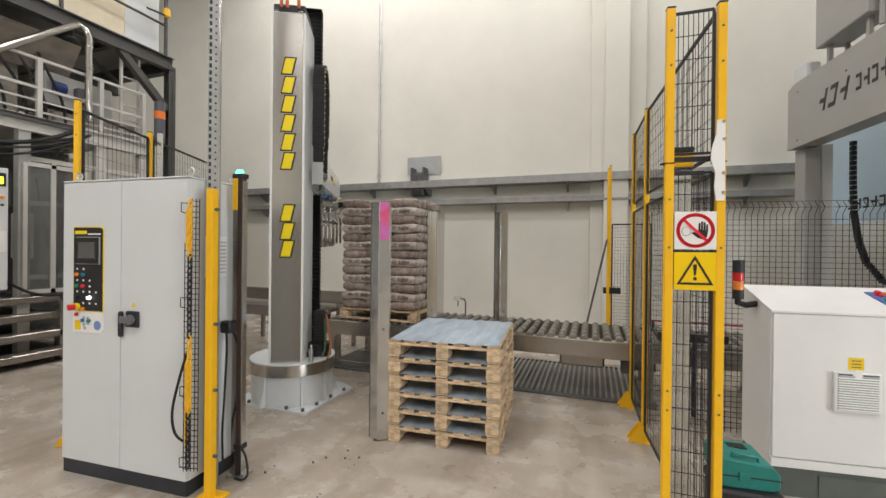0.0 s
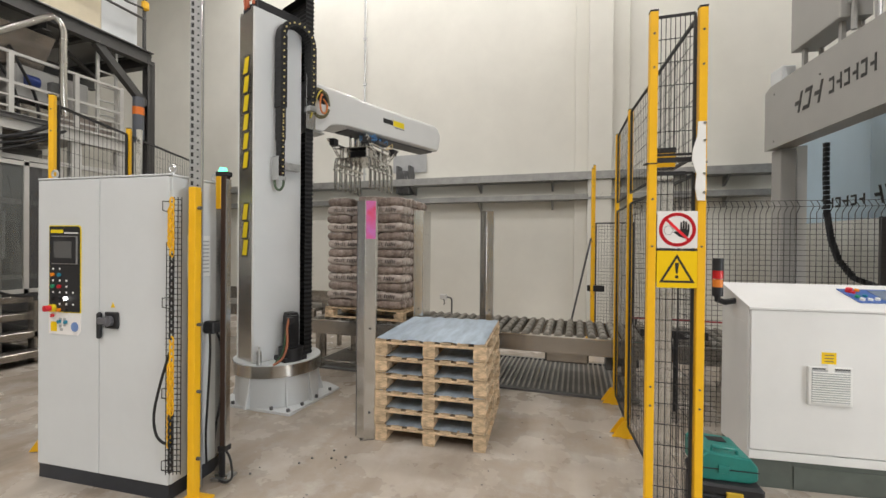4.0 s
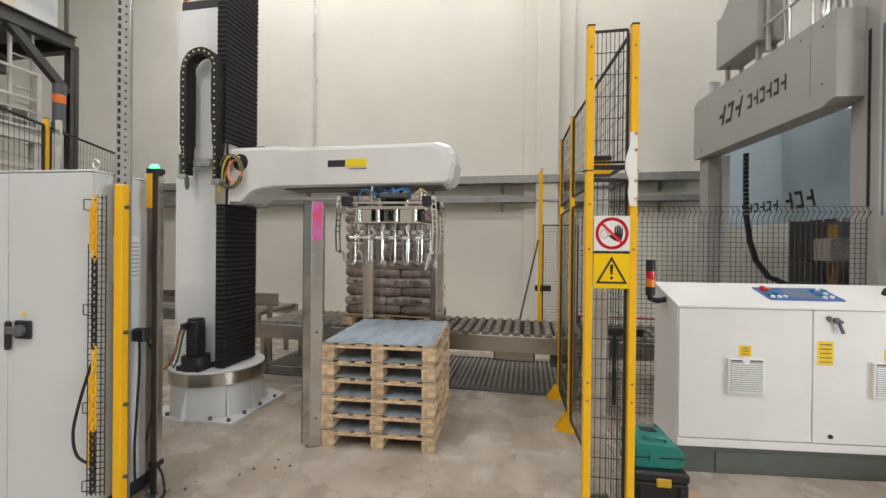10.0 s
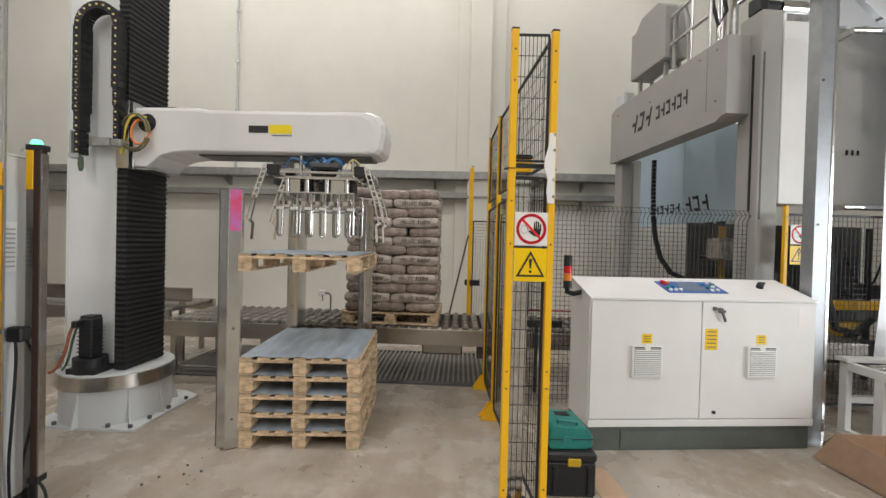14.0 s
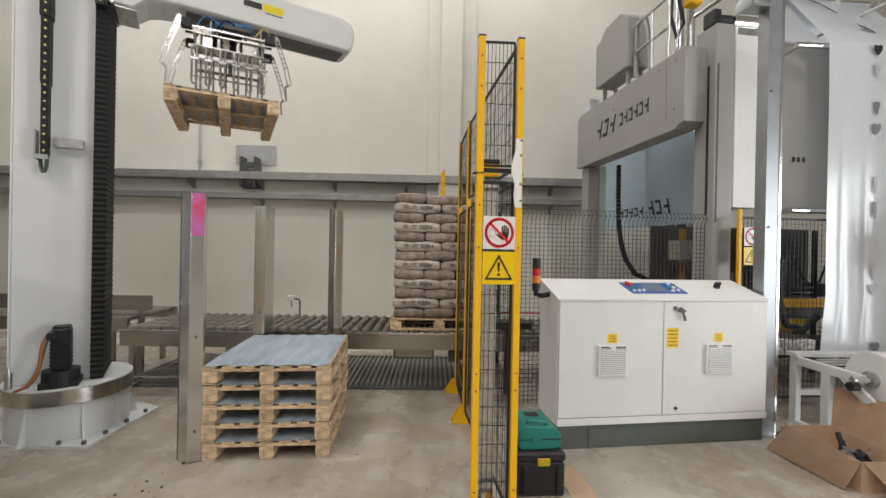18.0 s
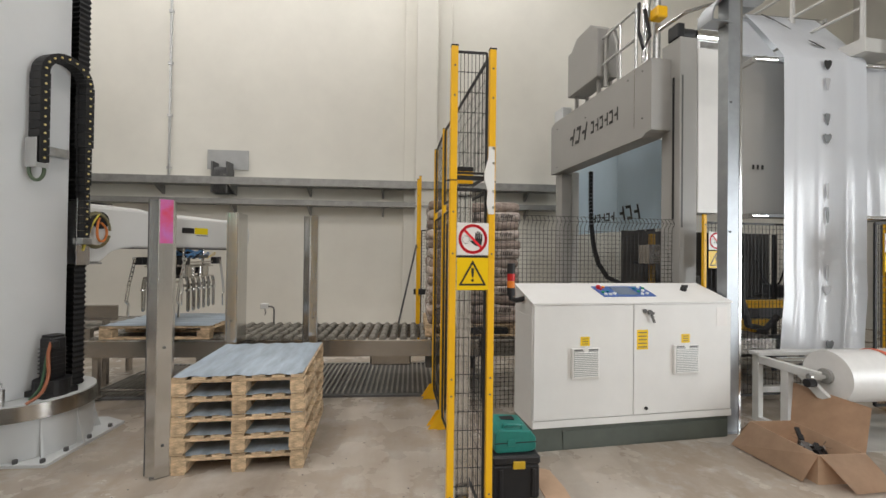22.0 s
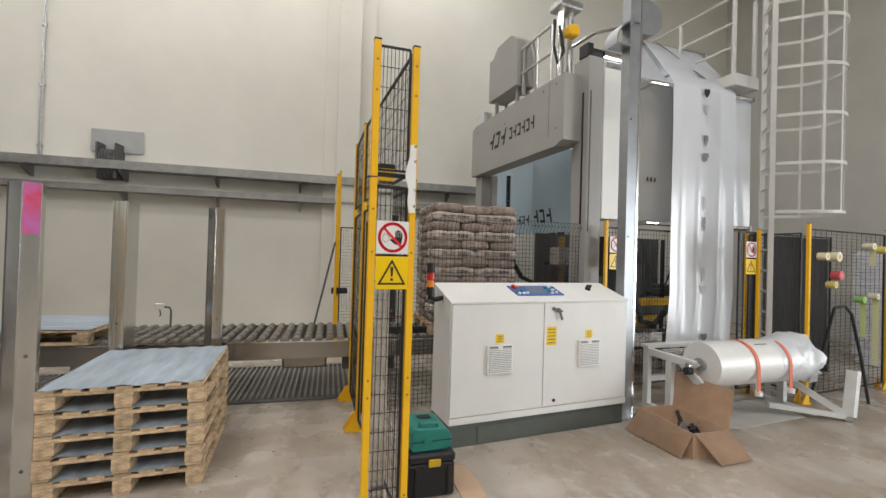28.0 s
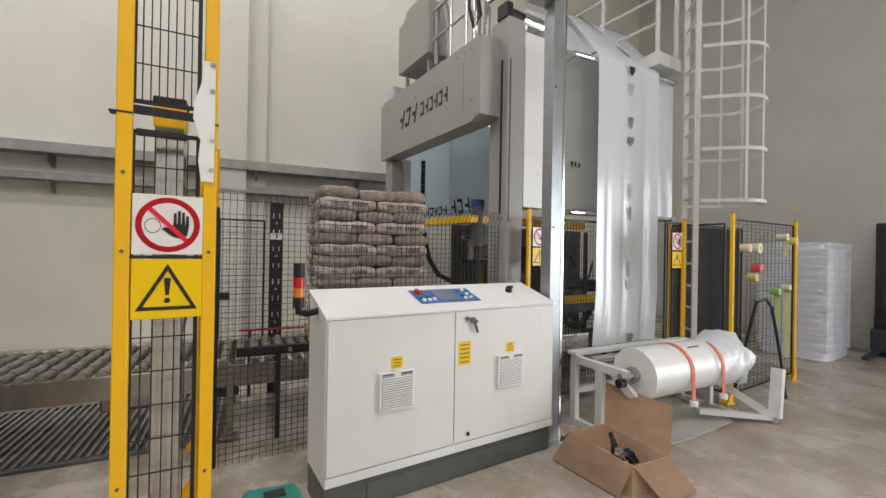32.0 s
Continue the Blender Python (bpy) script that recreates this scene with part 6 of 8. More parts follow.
# Boxes added in front of the sheet to fill the dark interior.
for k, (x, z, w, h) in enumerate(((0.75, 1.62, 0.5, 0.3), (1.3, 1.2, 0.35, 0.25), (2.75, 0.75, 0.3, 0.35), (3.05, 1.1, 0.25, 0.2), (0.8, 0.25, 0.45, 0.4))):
    part("drive_box", B(x, x + w, 1.05, 1.32, z, z + h, bevel=0.012), BROWN_STEEL if k % 2 else BEAM, wrap, "dark box filling the machine interior")
    part("box_stay", B(x + 0.04, x + 0.08, 1.3, 1.5, z, z + 0.04), BLACK, wrap)
for x, z in ((0.62, 1.0), (1.9, 1.4), (2.9, 1.7)):
    part("cable", T(curve([(x, 1.28, z), (x + 0.15, 1.24, z - 0.35), (x + 0.4, 1.25, z - 0.4), (x + 0.6, 1.3, z - 0.1)]), 0.014, 6), RUBBER, wrap, "", True)
for x in (2.78, 3.3):
    part("door_stile", B(x, x + 0.05, 0.86, 0.91, 0, 2.1), BLACK, wrap)
# Tops: switch box on legs, rails, motors.
part("switch_box", B(0.02, 0.36, 1.3, 2.25, 4.5, 5.25, bevel=0.01), MACHINE, wrap, "grey switch box on legs")
bm = bmesh.new()
prism(bm, [(1.35, 5.25), (2.2, 5.25), (2.0, 5.42), (1.55, 5.42)], 0.05, 0.34, "x")
part("box_hood", bm, MACHINE, wrap)
for y in (1.4, 2.1):
    part("box_leg", B(0.1, 0.15, y, y + 0.05, 4.18, 4.5), MACHINE, wrap)
    part("box_leg", B(0.3, 0.34, y, y + 0.05, 4.18, 4.5), MACHINE, wrap)
part("small_box", B(0.02, 0.2, 2.45, 2.75, 4.2, 4.42, bevel=0.01), CAB_GREY, wrap)
part("box_pipe", T([(0.1, 1.2, 4.3), (0.1, 1.18, 5.0), (0.1, 1.12, 5.1), (0.1, 1.0, 5.08), (0.1, 0.9, 4.8), (0.1, 0.85, 4.25)], 0.03), MACHINE, wrap, "bent pale conduit", True)
for z in (4.65, 5.05):
    part("top_rail", T([(0.08, 0.45, z), (0.08, 1.25, z)], 0.02), GALV, wrap)
for y in (0.45, 0.8):
    part("top_post", T([(0.08, y, 4.2), (0.08, y, 5.05)], 0.02), GALV, wrap)
part("cylinder_post", R((0.45, 0.75, 4.2), (0.45, 0.75, 5.6), 0.06, 16), CHROME, wrap, "bright lift cylinder", True)
part("cylinder_post", R((0.62, 0.75, 4.2), (0.62, 0.75, 5.6), 0.05, 16), GALV, wrap, "", True)
part("cylinder_head", B(0.33, 0.75, 0.6, 0.9, 5.5, 5.62, bevel=0.02), GALV, wrap)
part("yellow_motor", B(0.4, 0.57, 0.45, 0.62, 5.0, 5.16, bevel=0.02), YELLOW, wrap, "small yellow motor")
part("hose", T([(0.3, 0.7, 5.3), (0.25, 0.65, 4.9), (0.3, 0.6, 4.6), (0.4, 0.6, 4.8), (0.36, 0.66, 5.2)], 0.025), RUBBER, wrap, "loose black hose", True)
bm = bmesh.new()
rod(bm, (0.3, -0.02, 4.5), (0.52, -0.02, 4.5), 0.07, 16)
box(bm, 0.26, 0.36, -0.1, 0.08, 4.42, 4.6, bevel=0.01)
part("drive_motor", bm, BLACK, wrap, "black drive motor")
part("roller_end", R((0.55, 0.0, 4.5), (0.85, 0.0, 4.5), 0.09, 20), CHROME, wrap, "bright roller", True)
part("roller_cover", B(0.55, 0.9, -0.1, 0.15, 4.3, 4.42, bevel=0.02), GALV, wrap)
# Moving stretch frame; keyed later.
lift = part("stretch_frame", B(0.25, 2.4, 0.55, 0.67, 0.0, 0.1, bevel=0.006), YELLOW, wrap, "yellow stretch frame")
part("frame_arm", B(0.25, 0.37, 0.67, 2.2, 0.0, 0.1, bevel=0.006), YELLOW, lift)
bm = bmesh.new()
rod(bm, (0.42, 0.62, -0.3), (0.42, 0.62, 0.2), 0.08, 18)
part("motor", bm, BROWN_STEEL, lift, "dark motor", True)
part("motor_cap", R((0.42, 0.62, 0.2), (0.42, 0.62, 0.3), 0.09, 18), material("blue_motor_paint", (0.03, 0.06, 0.16), 0.4), lift, "blue motor cap", True)
part("shaft", R((0.42, 0.62, -0.9), (0.42, 0.62, -0.3), 0.04, 12), BLACK, lift)
part("carriage", B(0.5, 1.5, 0.6, 0.8, -0.28, -0.05, bevel=0.01), BROWN_STEEL, lift)
part("cross_bar", B(0.4, 2.3, 0.9, 0.96, -0.2, -0.14), BEAM, lift)

# Hanging film web and its guide rollers.
web = thing("film_web", pose(0, 0, 0), "wide hanging web of white plastic film", "film")
bm = bmesh.new()
XL, XR = 4.33, 5.47
rows = []
prof = [(4.6, 0.64), (4.62, 0.9), (4.63, 1.3), (4.64, 1.7), (4.64, 2.1), (4.64, 2.5), (4.64, 2.9), (4.64, 3.5), (4.65, 4.17), (4.665, 4.21), (5.0, 4.585), (5.35, 4.965), (5.66, 5.3), (5.69, 5.315), (5.73, 5.3), (5.9, 4.9), (6.0, 4.5)]
for j, (y, z) in enumerate(prof):
    row = []
    for i in range(61):
        u = i / 60
        crease = math.exp(-((u - 0.76) * 22) ** 2) + 0.6 * math.exp(-((u - 0.42) * 26) ** 2) + 0.5 * math.exp(-((u - 0.16) * 30) ** 2)
        wav = (0.012 * crease + 0.0025 * math.sin(u * 17 + z)) * max(0.25, min(1, (3.6 - z) / 1.2)) * (y < 4.66)
        sh = 0.34 * max(0, min(1, (y - 4.65) / 1.0)) - 0.08 * max(0, (1.2 - z) / 0.56) * (y < 4.66)
        row.append(bm.verts.new((XL + (XR - XL) * u + sh, y + wav + 0.05 * (u - 0.5), z)))
    rows.append(row)
for a, b in zip(rows, rows[1:]):
    for i in range(60):
        bm.faces.new((a[i], a[i + 1], b[i + 1], b[i]))
ext = bmesh.ops.extrude_face_region(bm, geom=bm.faces[:])
bmesh.ops.translate(bm, verts=[v for v in ext["geom"] if isinstance(v, bmesh.types.BMVert)], vec=(0, 0.002, 0))
bmesh.ops.recalc_face_normals(bm, faces=bm.faces)
part("sheet", bm, FILM, web, "", True)
GREYINK = material("grey_film_print", (0.16, 0.17, 0.18), 0.4)
FAINT = material("faint_film_print", (0.42, 0.43, 0.45), 0.4)
HEART = [(-0.05, 0.045), (-0.03, 0.06), (0.0, 0.048), (0.03, 0.062), (0.052, 0.04), (0.046, 0.0), (0.015, -0.05), (-0.005, -0.062), (-0.04, -0.02)]
WEDGE = [(-0.04, 0.07), (-0.015, 0.078), (0.035, 0.07), (0.03, 0.02), (0.006, -0.07), (-0.008, -0.07), (-0.026, 0.01)]
SMEAR = [(-0.018, 0.09), (0.014, 0.1), (0.02, 0.02), (0.012, -0.09), (-0.008, -0.1), (-0.02, -0.02)]
for z, shape, mt in ((4.1, HEART, BLET), (3.86, WEDGE, FAINT), (3.43, WEDGE, GREYINK), (3.2, HEART, GREYINK), (2.56, SMEAR, FAINT), (2.27, SMEAR, GREYINK), (1.57, SMEAR, FAINT), (1.36, HEART, FAINT), (0.7, HEART, GREYINK)):
    bm = bmesh.new()
    prism(bm, shape, 0, 0.003, "y")
    pr = part("print_mark", bm, mt, web, "dark printed mark")
    pr.matrix_basis = pose(4.893, 4.615 if z > 1.2 else 4.6 if z > 1 else 4.582, z)
for x, y, z, r_ in ((4.92, 5.28, 4.93, 22), (5.02, 4.9, 4.48, 18), (4.9, 5.5, 5.16, 14)):
    bm = bmesh.new()
    prism(bm, [(-0.09, 0.05), (-0.02, 0.07), (0.06, 0.0), (0.1, -0.06), (0.0, -0.05)], -0.006, 0.0, "y")
    pr = part("print_mark", bm, BLET, web, "black printed mark")
    pr.matrix_basis = pose(x, y - 0.012, z + 0.012, -42.5, r_, 0)
# The same film runs down again behind the hanging web, set to one side.
rear = thing("film_web", pose(0, 0, 0), "second white film run hanging behind the front web", "film")
bm = bmesh.new()
rows = []
for j in range(13):
    z = 2.28 + 1.9 * j / 12
    rows.append([bm.verts.new((4.75 + 1.14 * i / 24, 4.775 + 0.006 * math.sin(i * 1.3 + z * 2), z)) for i in range(25)])
for a, b in zip(rows, rows[1:]):
    for i in range(24):
        bm.faces.new((a[i], a[i + 1], b[i + 1], b[i]))
ext = bmesh.ops.extrude_face_region(bm, geom=bm.faces[:])
bmesh.ops.translate(bm, verts=[v for v in ext["geom"] if isinstance(v, bmesh.types.BMVert)], vec=(0, 0.002, 0))
bmesh.ops.recalc_face_normals(bm, faces=bm.faces)
part("sheet", bm, FILM, rear, "", True)
bm = bmesh.new()
quad = [bm.verts.new(p_) for p_ in ((3.72, 4.98, 4.36), (4.4, 4.8, 4.27), (4.72, 5.66, 5.2), (3.95, 5.66, 5.2))]
bm.faces.new(quad)
bmesh.ops.solidify(bm, geom=bm.faces[:], thickness=0.002)
part("slack_sheet", bm, FILM, rear, "slack film under the upper run")
for y, z, x0, x1 in ((4.66, 4.165, 4.0, 5.88), (5.62, 5.27, 4.6, 5.98), (4.72, 2.26, 4.02, 5.92)):
    rl = thing("guide_roller", pose(0, 0, 0), "bright steel guide roller behind the film", "roller", "film guide rollers")
    part("tube", R((x0, y + 0.03, z), (x1, y + 0.08, z), 0.035, 16), CHROME, rl, "", True)
    for x in (x0 + 0.02, x1 - 0.02):
        part("bracket", B(x - 0.02, x + 0.02, y + 0.03, y + 0.4, z - 0.03, z + 0.03), MACHINE, rl)

# Tall post with a curved head beside the desk.
tp = thing("cable_post", pose(3.09, 3.92, 0, 0, 0, 4), "tall galvanised cable post with a curved head", "post")
bm = bmesh.new()
prism(bm, [(-0.08, -0.05), (0.08, -0.05), (0.08, 0.08), (0.074, 0.08), (0.074, -0.044), (-0.074, -0.044), (-0.074, 0.08), (-0.08, 0.08)], 0.01, 4.7, "z")
ZINC = material("blue_grey_zinc", (0.33, 0.35, 0.37), 0.38, 0.6, grain=0.12, scale=7, rough_vary=0.06)
part("profile", bm, ZINC, tp)
part("edge_strip", B(0.05, 0.072, -0.056, -0.0505, 0.01, 4.7), POSTM, tp, "bright steel edge strip")
part("foot", B(-0.15, 0.15, -0.1, 0.12, 0, 0.01), POSTM, tp)
bm = bmesh.new()
prism(bm, arc(-0.02, 4.12, 0.27, 186, 78, 14) + arc(-0.02, 4.12, 0.255, 78, 186, 14), -0.08, 0.12, "y")
prism(bm, [(-0.29, 4.1), (-0.04, 4.1), (-0.04, 4.12), (-0.29, 4.12)], -0.06, 0.1, "y")
part("curved_guide", bm, ZINC, tp, "curved sheet metal cable guide")
bm = bmesh.new()
prism(bm, arc(0.2, 4.5, 0.2, 200, -90, 20) + [(0.06, 4.3)], -0.02, 0.1, "y")
part("round_guide", bm, ZINC, tp, "rounded sheet metal cable guide")
part("bracket", T([(0.0, 0.05, 4.4), (-0.2, 0.4, 4.45), (-0.3, 0.7, 4.4)], 0.02), POSTM, tp)
for z in (0.9, 2.0, 3.3):
    part("bolt", R((-0.05, -0.056, z), (-0.05, -0.05, z), 0.012, 8), BROWN_STEEL, tp)

# Unwind stand with a film roll.
stand = thing("unwind_stand", pose(3.6, 4.2, 0, 0, 0, 2), "white steel unwind stand for film rolls", "stand")
WST = material("white_stand_paint", (0.66, 0.67, 0.66), 0.4, grain=0.08, scale=6)
for x in (0.0, 1.75):
    part("side_plate", B(x - 0.03, x + 0.03, -0.08, 0.0, 0.02, 0.72, bevel=0.004), WST, stand)
    part("side_rail", B(x - 0.03, x + 0.03, -0.7, -0.08, 0.62, 0.7, bevel=0.004), WST, stand)
    bm = bmesh.new()
    prism(bm, [(-0.62, 0.62), (-0.5, 0.62), (-0.72, 0.45), (-0.8, 0.5)], x - 0.02, x + 0.02, "x")
    part("arm", bm, WST, stand)
    part("front_leg", B(x - 0.03, x + 0.03, -0.42, -0.34, 0.02, 0.62), WST, stand)
part("top_beam", B(-0.05, 1.82, -0.1, 0.02, 0.7, 0.74, bevel=0.004), WST, stand)
part("cross_beam", B(0.0, 1.75, -0.06, 0.0, 0.3, 0.36), WST, stand)
part("foot_beam", B(-0.03, 0.03, -0.5, 0.0, 0.0, 0.05), WST, stand)
part("foot_beam", B(1.72, 1.78, -0.75, 0.0, 0.0, 0.05), WST, stand)
part("spreader", R((0.0, -0.25, 0.69), (1.75, -0.25, 0.69), 0.035, 16), CHROME, stand, "bright spreader roller", True)
part("spreader", R((0.0, -0.42, 0.66), (1.75, -0.42, 0.66), 0.03, 16), CHROME, stand, "bright spreader roller", True)
part("shaft", R((-0.1, -0.69, 0.655), (1.75, -0.69, 0.655), 0.028, 16), CHROME, stand, "roll shaft", True)
bm = bmesh.new()
bar(bm, (1.55, -0.5, 0.42), (1.93, -0.95, 0.06), 0.07, 0.07)
bar(bm, (1.2, -0.6, 0.12), (1.93, -0.95, 0.05), 0.07, 0.05)
part("swing_leg", bm, WST, stand)
bm = bmesh.new()
bar(bm, (1.93, -0.97, 0.06), (2.07, -0.93, 0.55), 0.11, 0.06, (1, 0, 0))
part("lever", bm, WST, stand, "upright white lever")
part("caster", R((1.9, -0.99, 0.03), (1.97, -0.95, 0.03), 0.035, 12), GALV, stand)
part("knob", R((-0.12, -0.69, 0.6), (-0.05, -0.69, 0.6), 0.04, 10), BLACK, stand)
roll = thing("film_roll", pose(3.73, 3.53, 0.655, 0, 0, 2), "large roll of translucent white plastic film on a shaft", "film roll")
bm = bmesh.new()
rod(bm, (0, 0, 0), (1.28, 0, 0), 0.235, 56)
part("wound_film", bm, material("wound_white_film", (0.72, 0.72, 0.71), 0.32, grain=0.05, scale=8, bump=0.1, bump_scale=6), roll, "", True)
part("core", R((-0.03, 0, 0), (0.02, 0, 0), 0.07, 20), material("grey_core", (0.3, 0.3, 0.29), 0.5), roll, "grey core plug")
part("shaft_end", R((-0.18, 0, 0), (-0.03, 0, 0), 0.028, 12), CHROME, roll)
part("core", R((1.26, 0, 0), (1.4, 0, 0), 0.05, 16), BLACK, roll)
STRAP = material("orange_red_strap", (0.66, 0.17, 0.1), 0.6)
for x in (0.5, 0.97):
    bm = bmesh.new()
    a = [(x, -0.242 * math.sin(radians(t_)), 0.242 * math.cos(radians(t_))) for t_ in range(-40, 96, 8)]
    a += [(x, -0.245, -0.12), (x, -0.25, -0.24)]
    for p_, q_ in zip(a, a[1:]):
        bar(bm, p_, q_, 0.045, 0.006, Vector((0, p_[1] + q_[1], p_[2] + q_[2])))
    part("strap", bm, STRAP, roll, "orange-red lashing strap")
    part("strap_weight", R((x, -0.25, -0.285), (x, -0.25, -0.24), 0.035, 12), WHITE, roll)
bm = bmesh.new()
rnd = random.Random(5)
nx, nt_ = 16, 20
rows = []
for i in range(nx + 1):
    u = i / nx
    row = []
    for j in range(nt_ + 1):
        th = radians(-70 + 210 * j / nt_)
        r = 0.24 + 0.035 * abs(math.sin(3 * th + 7 * u)) * u + 0.03 * u * rnd.random() + 0.05 * max(0.0, u - 0.5)
        row.append(bm.verts.new((0.88 + 0.52 * u + 0.1 * rnd.random() * u ** 3, -r * math.sin(th) + 0.05 * u, r * math.cos(th))))
    rows.append(row)
for a, b in zip(rows, rows[1:]):
    for j in range(nt_):
        bm.faces.new((a[j], a[j + 1], b[j + 1], b[j]))
ext = bmesh.ops.extrude_face_region(bm, geom=bm.faces[:])
bmesh.ops.translate(bm, verts=[v for v in ext["geom"] if isinstance(v, bmesh.types.BMVert)], vec=(0, 0.002, 0.002))
part("crumpled_wrap", bm, FILM, roll, "crumpled loose film wrapping", True)
part("print_mark", B(0.62, 0.78, -0.12, -0.1, 0.213, 0.219), GREYINK, roll)
mat_ = thing("floor_sheet", pose(0, 0, 0), "flat grey-white sheet lying on the floor", "sheet")
bm = bmesh.new()
prism(bm, [(3.9, 3.42), (4.3, 3.4), (5.2, 3.5), (5.15, 4.25), (4.0, 4.2)], 0.0, 0.004, "z")
part("sheet", bm, material("pale_sheet", (0.5, 0.49, 0.46), 0.5, grain=0.1, scale=4), mat_)

# Open cardboard box.
cb = thing("cardboard_box", pose(3.22, 3.255, 0, 0, 0, 0), "open brown cardboard box with flaps spread on the floor", "box")
def flap(name, pts, label=""):
    bm_ = bmesh.new()
    f = bm_.faces.new([bm_.verts.new(p_) for p_ in pts])
    bmesh.ops.solidify(bm_, geom=[f], thickness=0.006)
    return part(name, bm_, CARD, cb, label)
hx, hy, hz = 0.2, 0.325, 0.23
part("bottom", B(-hx, hx, -hy, hy, 0.0, 0.006), CARD, cb)
part("wall", B(-hx, hx, -hy, -hy + 0.006, 0.006, hz), CARD, cb)
part("wall", B(-hx, hx, hy - 0.006, hy, 0.006, hz), CARD, cb)
part("wall", B(-hx, -hx + 0.006, -hy + 0.006, hy - 0.006, 0.006, hz), CARD, cb)
part("wall", B(hx - 0.006, hx, -hy + 0.006, hy - 0.006, 0.006, hz), CARD, cb)
flap("flap", [(hx, -hy, hz), (hx, hy, hz), (hx + 0.22, hy + 0.2, hz + 0.29), (hx + 0.24, -hy + 0.16, hz + 0.29)], "upright box flap")
flap("flap", [(-hx, -hy - 0.002, hz), (-hx, hy, hz), (-hx - 0.17, hy + 0.02, 0.012), (-hx - 0.1, -hy + 0.03, 0.012)], "lowered box flap")
flap("flap", [(-hx + 0.01, -hy, hz), (hx, -hy, hz), (hx + 0.1, -hy - 0.15, 0.025), (-hx + 0.13, -hy - 0.17, 0.02)], "lowered pale box flap")
flap("flap", [(-hx, hy, hz), (hx, hy, hz), (hx - 0.02, hy + 0.16, 0.06), (-hx + 0.02, hy + 0.16, 0.06)], "lowered box flap")
scrap = thing("scrap_parts", pose(3.24, 3.22, 0.012, 0, 0, 20), "black and clear plastic scraps inside a box", "scrap")
bm = bmesh.new()
for k in range(14):
    p_ = Vector((rnd.uniform(-0.15, 0.15), rnd.uniform(-0.13, 0.13), rnd.uniform(0.02, 0.16)))
    bar(bm, p_, p_ + Vector((rnd.uniform(-0.12, 0.12), rnd.uniform(-0.08, 0.08), rnd.uniform(-0.02, 0.1))), 0.03, 0.025)
part("dark_scraps", bm, BLACK, scrap)
bm = bmesh.new()
for k in range(10):
    p_ = Vector((rnd.uniform(-0.15, 0.1), rnd.uniform(-0.1, 0.12), rnd.uniform(0.12, 0.2)))
    f = bm.faces.new([bm.verts.new(p_ + Vector((rnd.uniform(-0.09, 0.09), rnd.uniform(-0.07, 0.07), rnd.uniform(-0.02, 0.06)))) for _ in range(3)])
bmesh.ops.solidify(bm, geom=bm.faces[:], thickness=0.002)
part("clear_scraps", bm, material("clear_wrap", (0.5, 0.5, 0.5), 0.15, alpha=0.6), scrap, "clear crumpled wrap")

# Caged ladder and platform.
LADDER = material("ladder_grey_paint", (0.55, 0.55, 0.53), 0.4, grain=0.05, scale=5)
lad = thing("caged_ladder", pose(5.5, 4.16, 0, 0, 0, -38), "tall pale grey ladder with a round safety cage", "ladder")
for y in (0.0, 0.42):
    part("stile", B(-0.03, 0.03, y - 0.02, y + 0.02, 0, 6.4), LADDER, lad)
k = 0
while 0.25 + 0.28 * k < 6.3:
    part("rung", R((0, 0.02, 0.25 + 0.28 * k), (0, 0.4, 0.25 + 0.28 * k), 0.016, 8), LADDER, lad)
    k += 1
for k in range(6):
    z = 2.42 + 0.62 * k
    bm = bmesh.new()
    pts = [(0.0, -0.16, z)] + [(0.42 - 0.38 * math.cos(a) * 0 + 0.4 * math.sin(a), 0.21 - 0.38 * math.cos(a), z) for a in (math.pi * j / 14 for j in range(15))] + [(0.0, 0.58, z)]
    for p_, q_ in zip(pts, pts[1:]):
        bar(bm, p_, q_, 0.010, 0.04)
    part("cage_hoop", bm, LADDER, lad)
for a in (0.15, 0.75, 1.57, 2.4, 3.0):
    x_, y_ = 0.42 + 0.395 * math.sin(a), 0.21 - 0.375 * math.cos(a)
    bm = bmesh.new()
    bar(bm, (x_, y_, 2.42), (x_, y_, 5.6), 0.03, 0.008, (x_ - 0.42, y_ - 0.21, 0))
    part("cage_strip", bm, LADDER, lad)
plt = thing("access_platform", pose(5.45, 4.6, 0, 0, 0, 6.3), "pale grey railed access platform beside the machine", "platform")
part("deck", B(-0.1, 0.42, 0.0, 4.5, 4.28, 4.45, bevel=0.004), LADDER, plt)
for y in (0.03, 0.9, 1.9, 2.9):
    part("rail_post", B(-0.08, -0.04, y, y + 0.04, 4.45, 5.6), LADDER, plt)
part("rail_post", B(0.36, 0.4, 0.03, 0.07, 4.45, 5.6), LADDER, plt)
for z in (4.85, 5.2, 5.58):
    part("rail", T([(-0.06, 0.05, z), (-0.06, 3.0, z)], 0.02), LADDER, plt, "", True)
part("bracket", B(-0.1, 0.0, 0.3, 4.4, 4.0, 4.28), LADDER, plt)
part("support_post", B(0.3, 0.42, 4.3, 4.42, 0, 4.28), LADDER, plt)

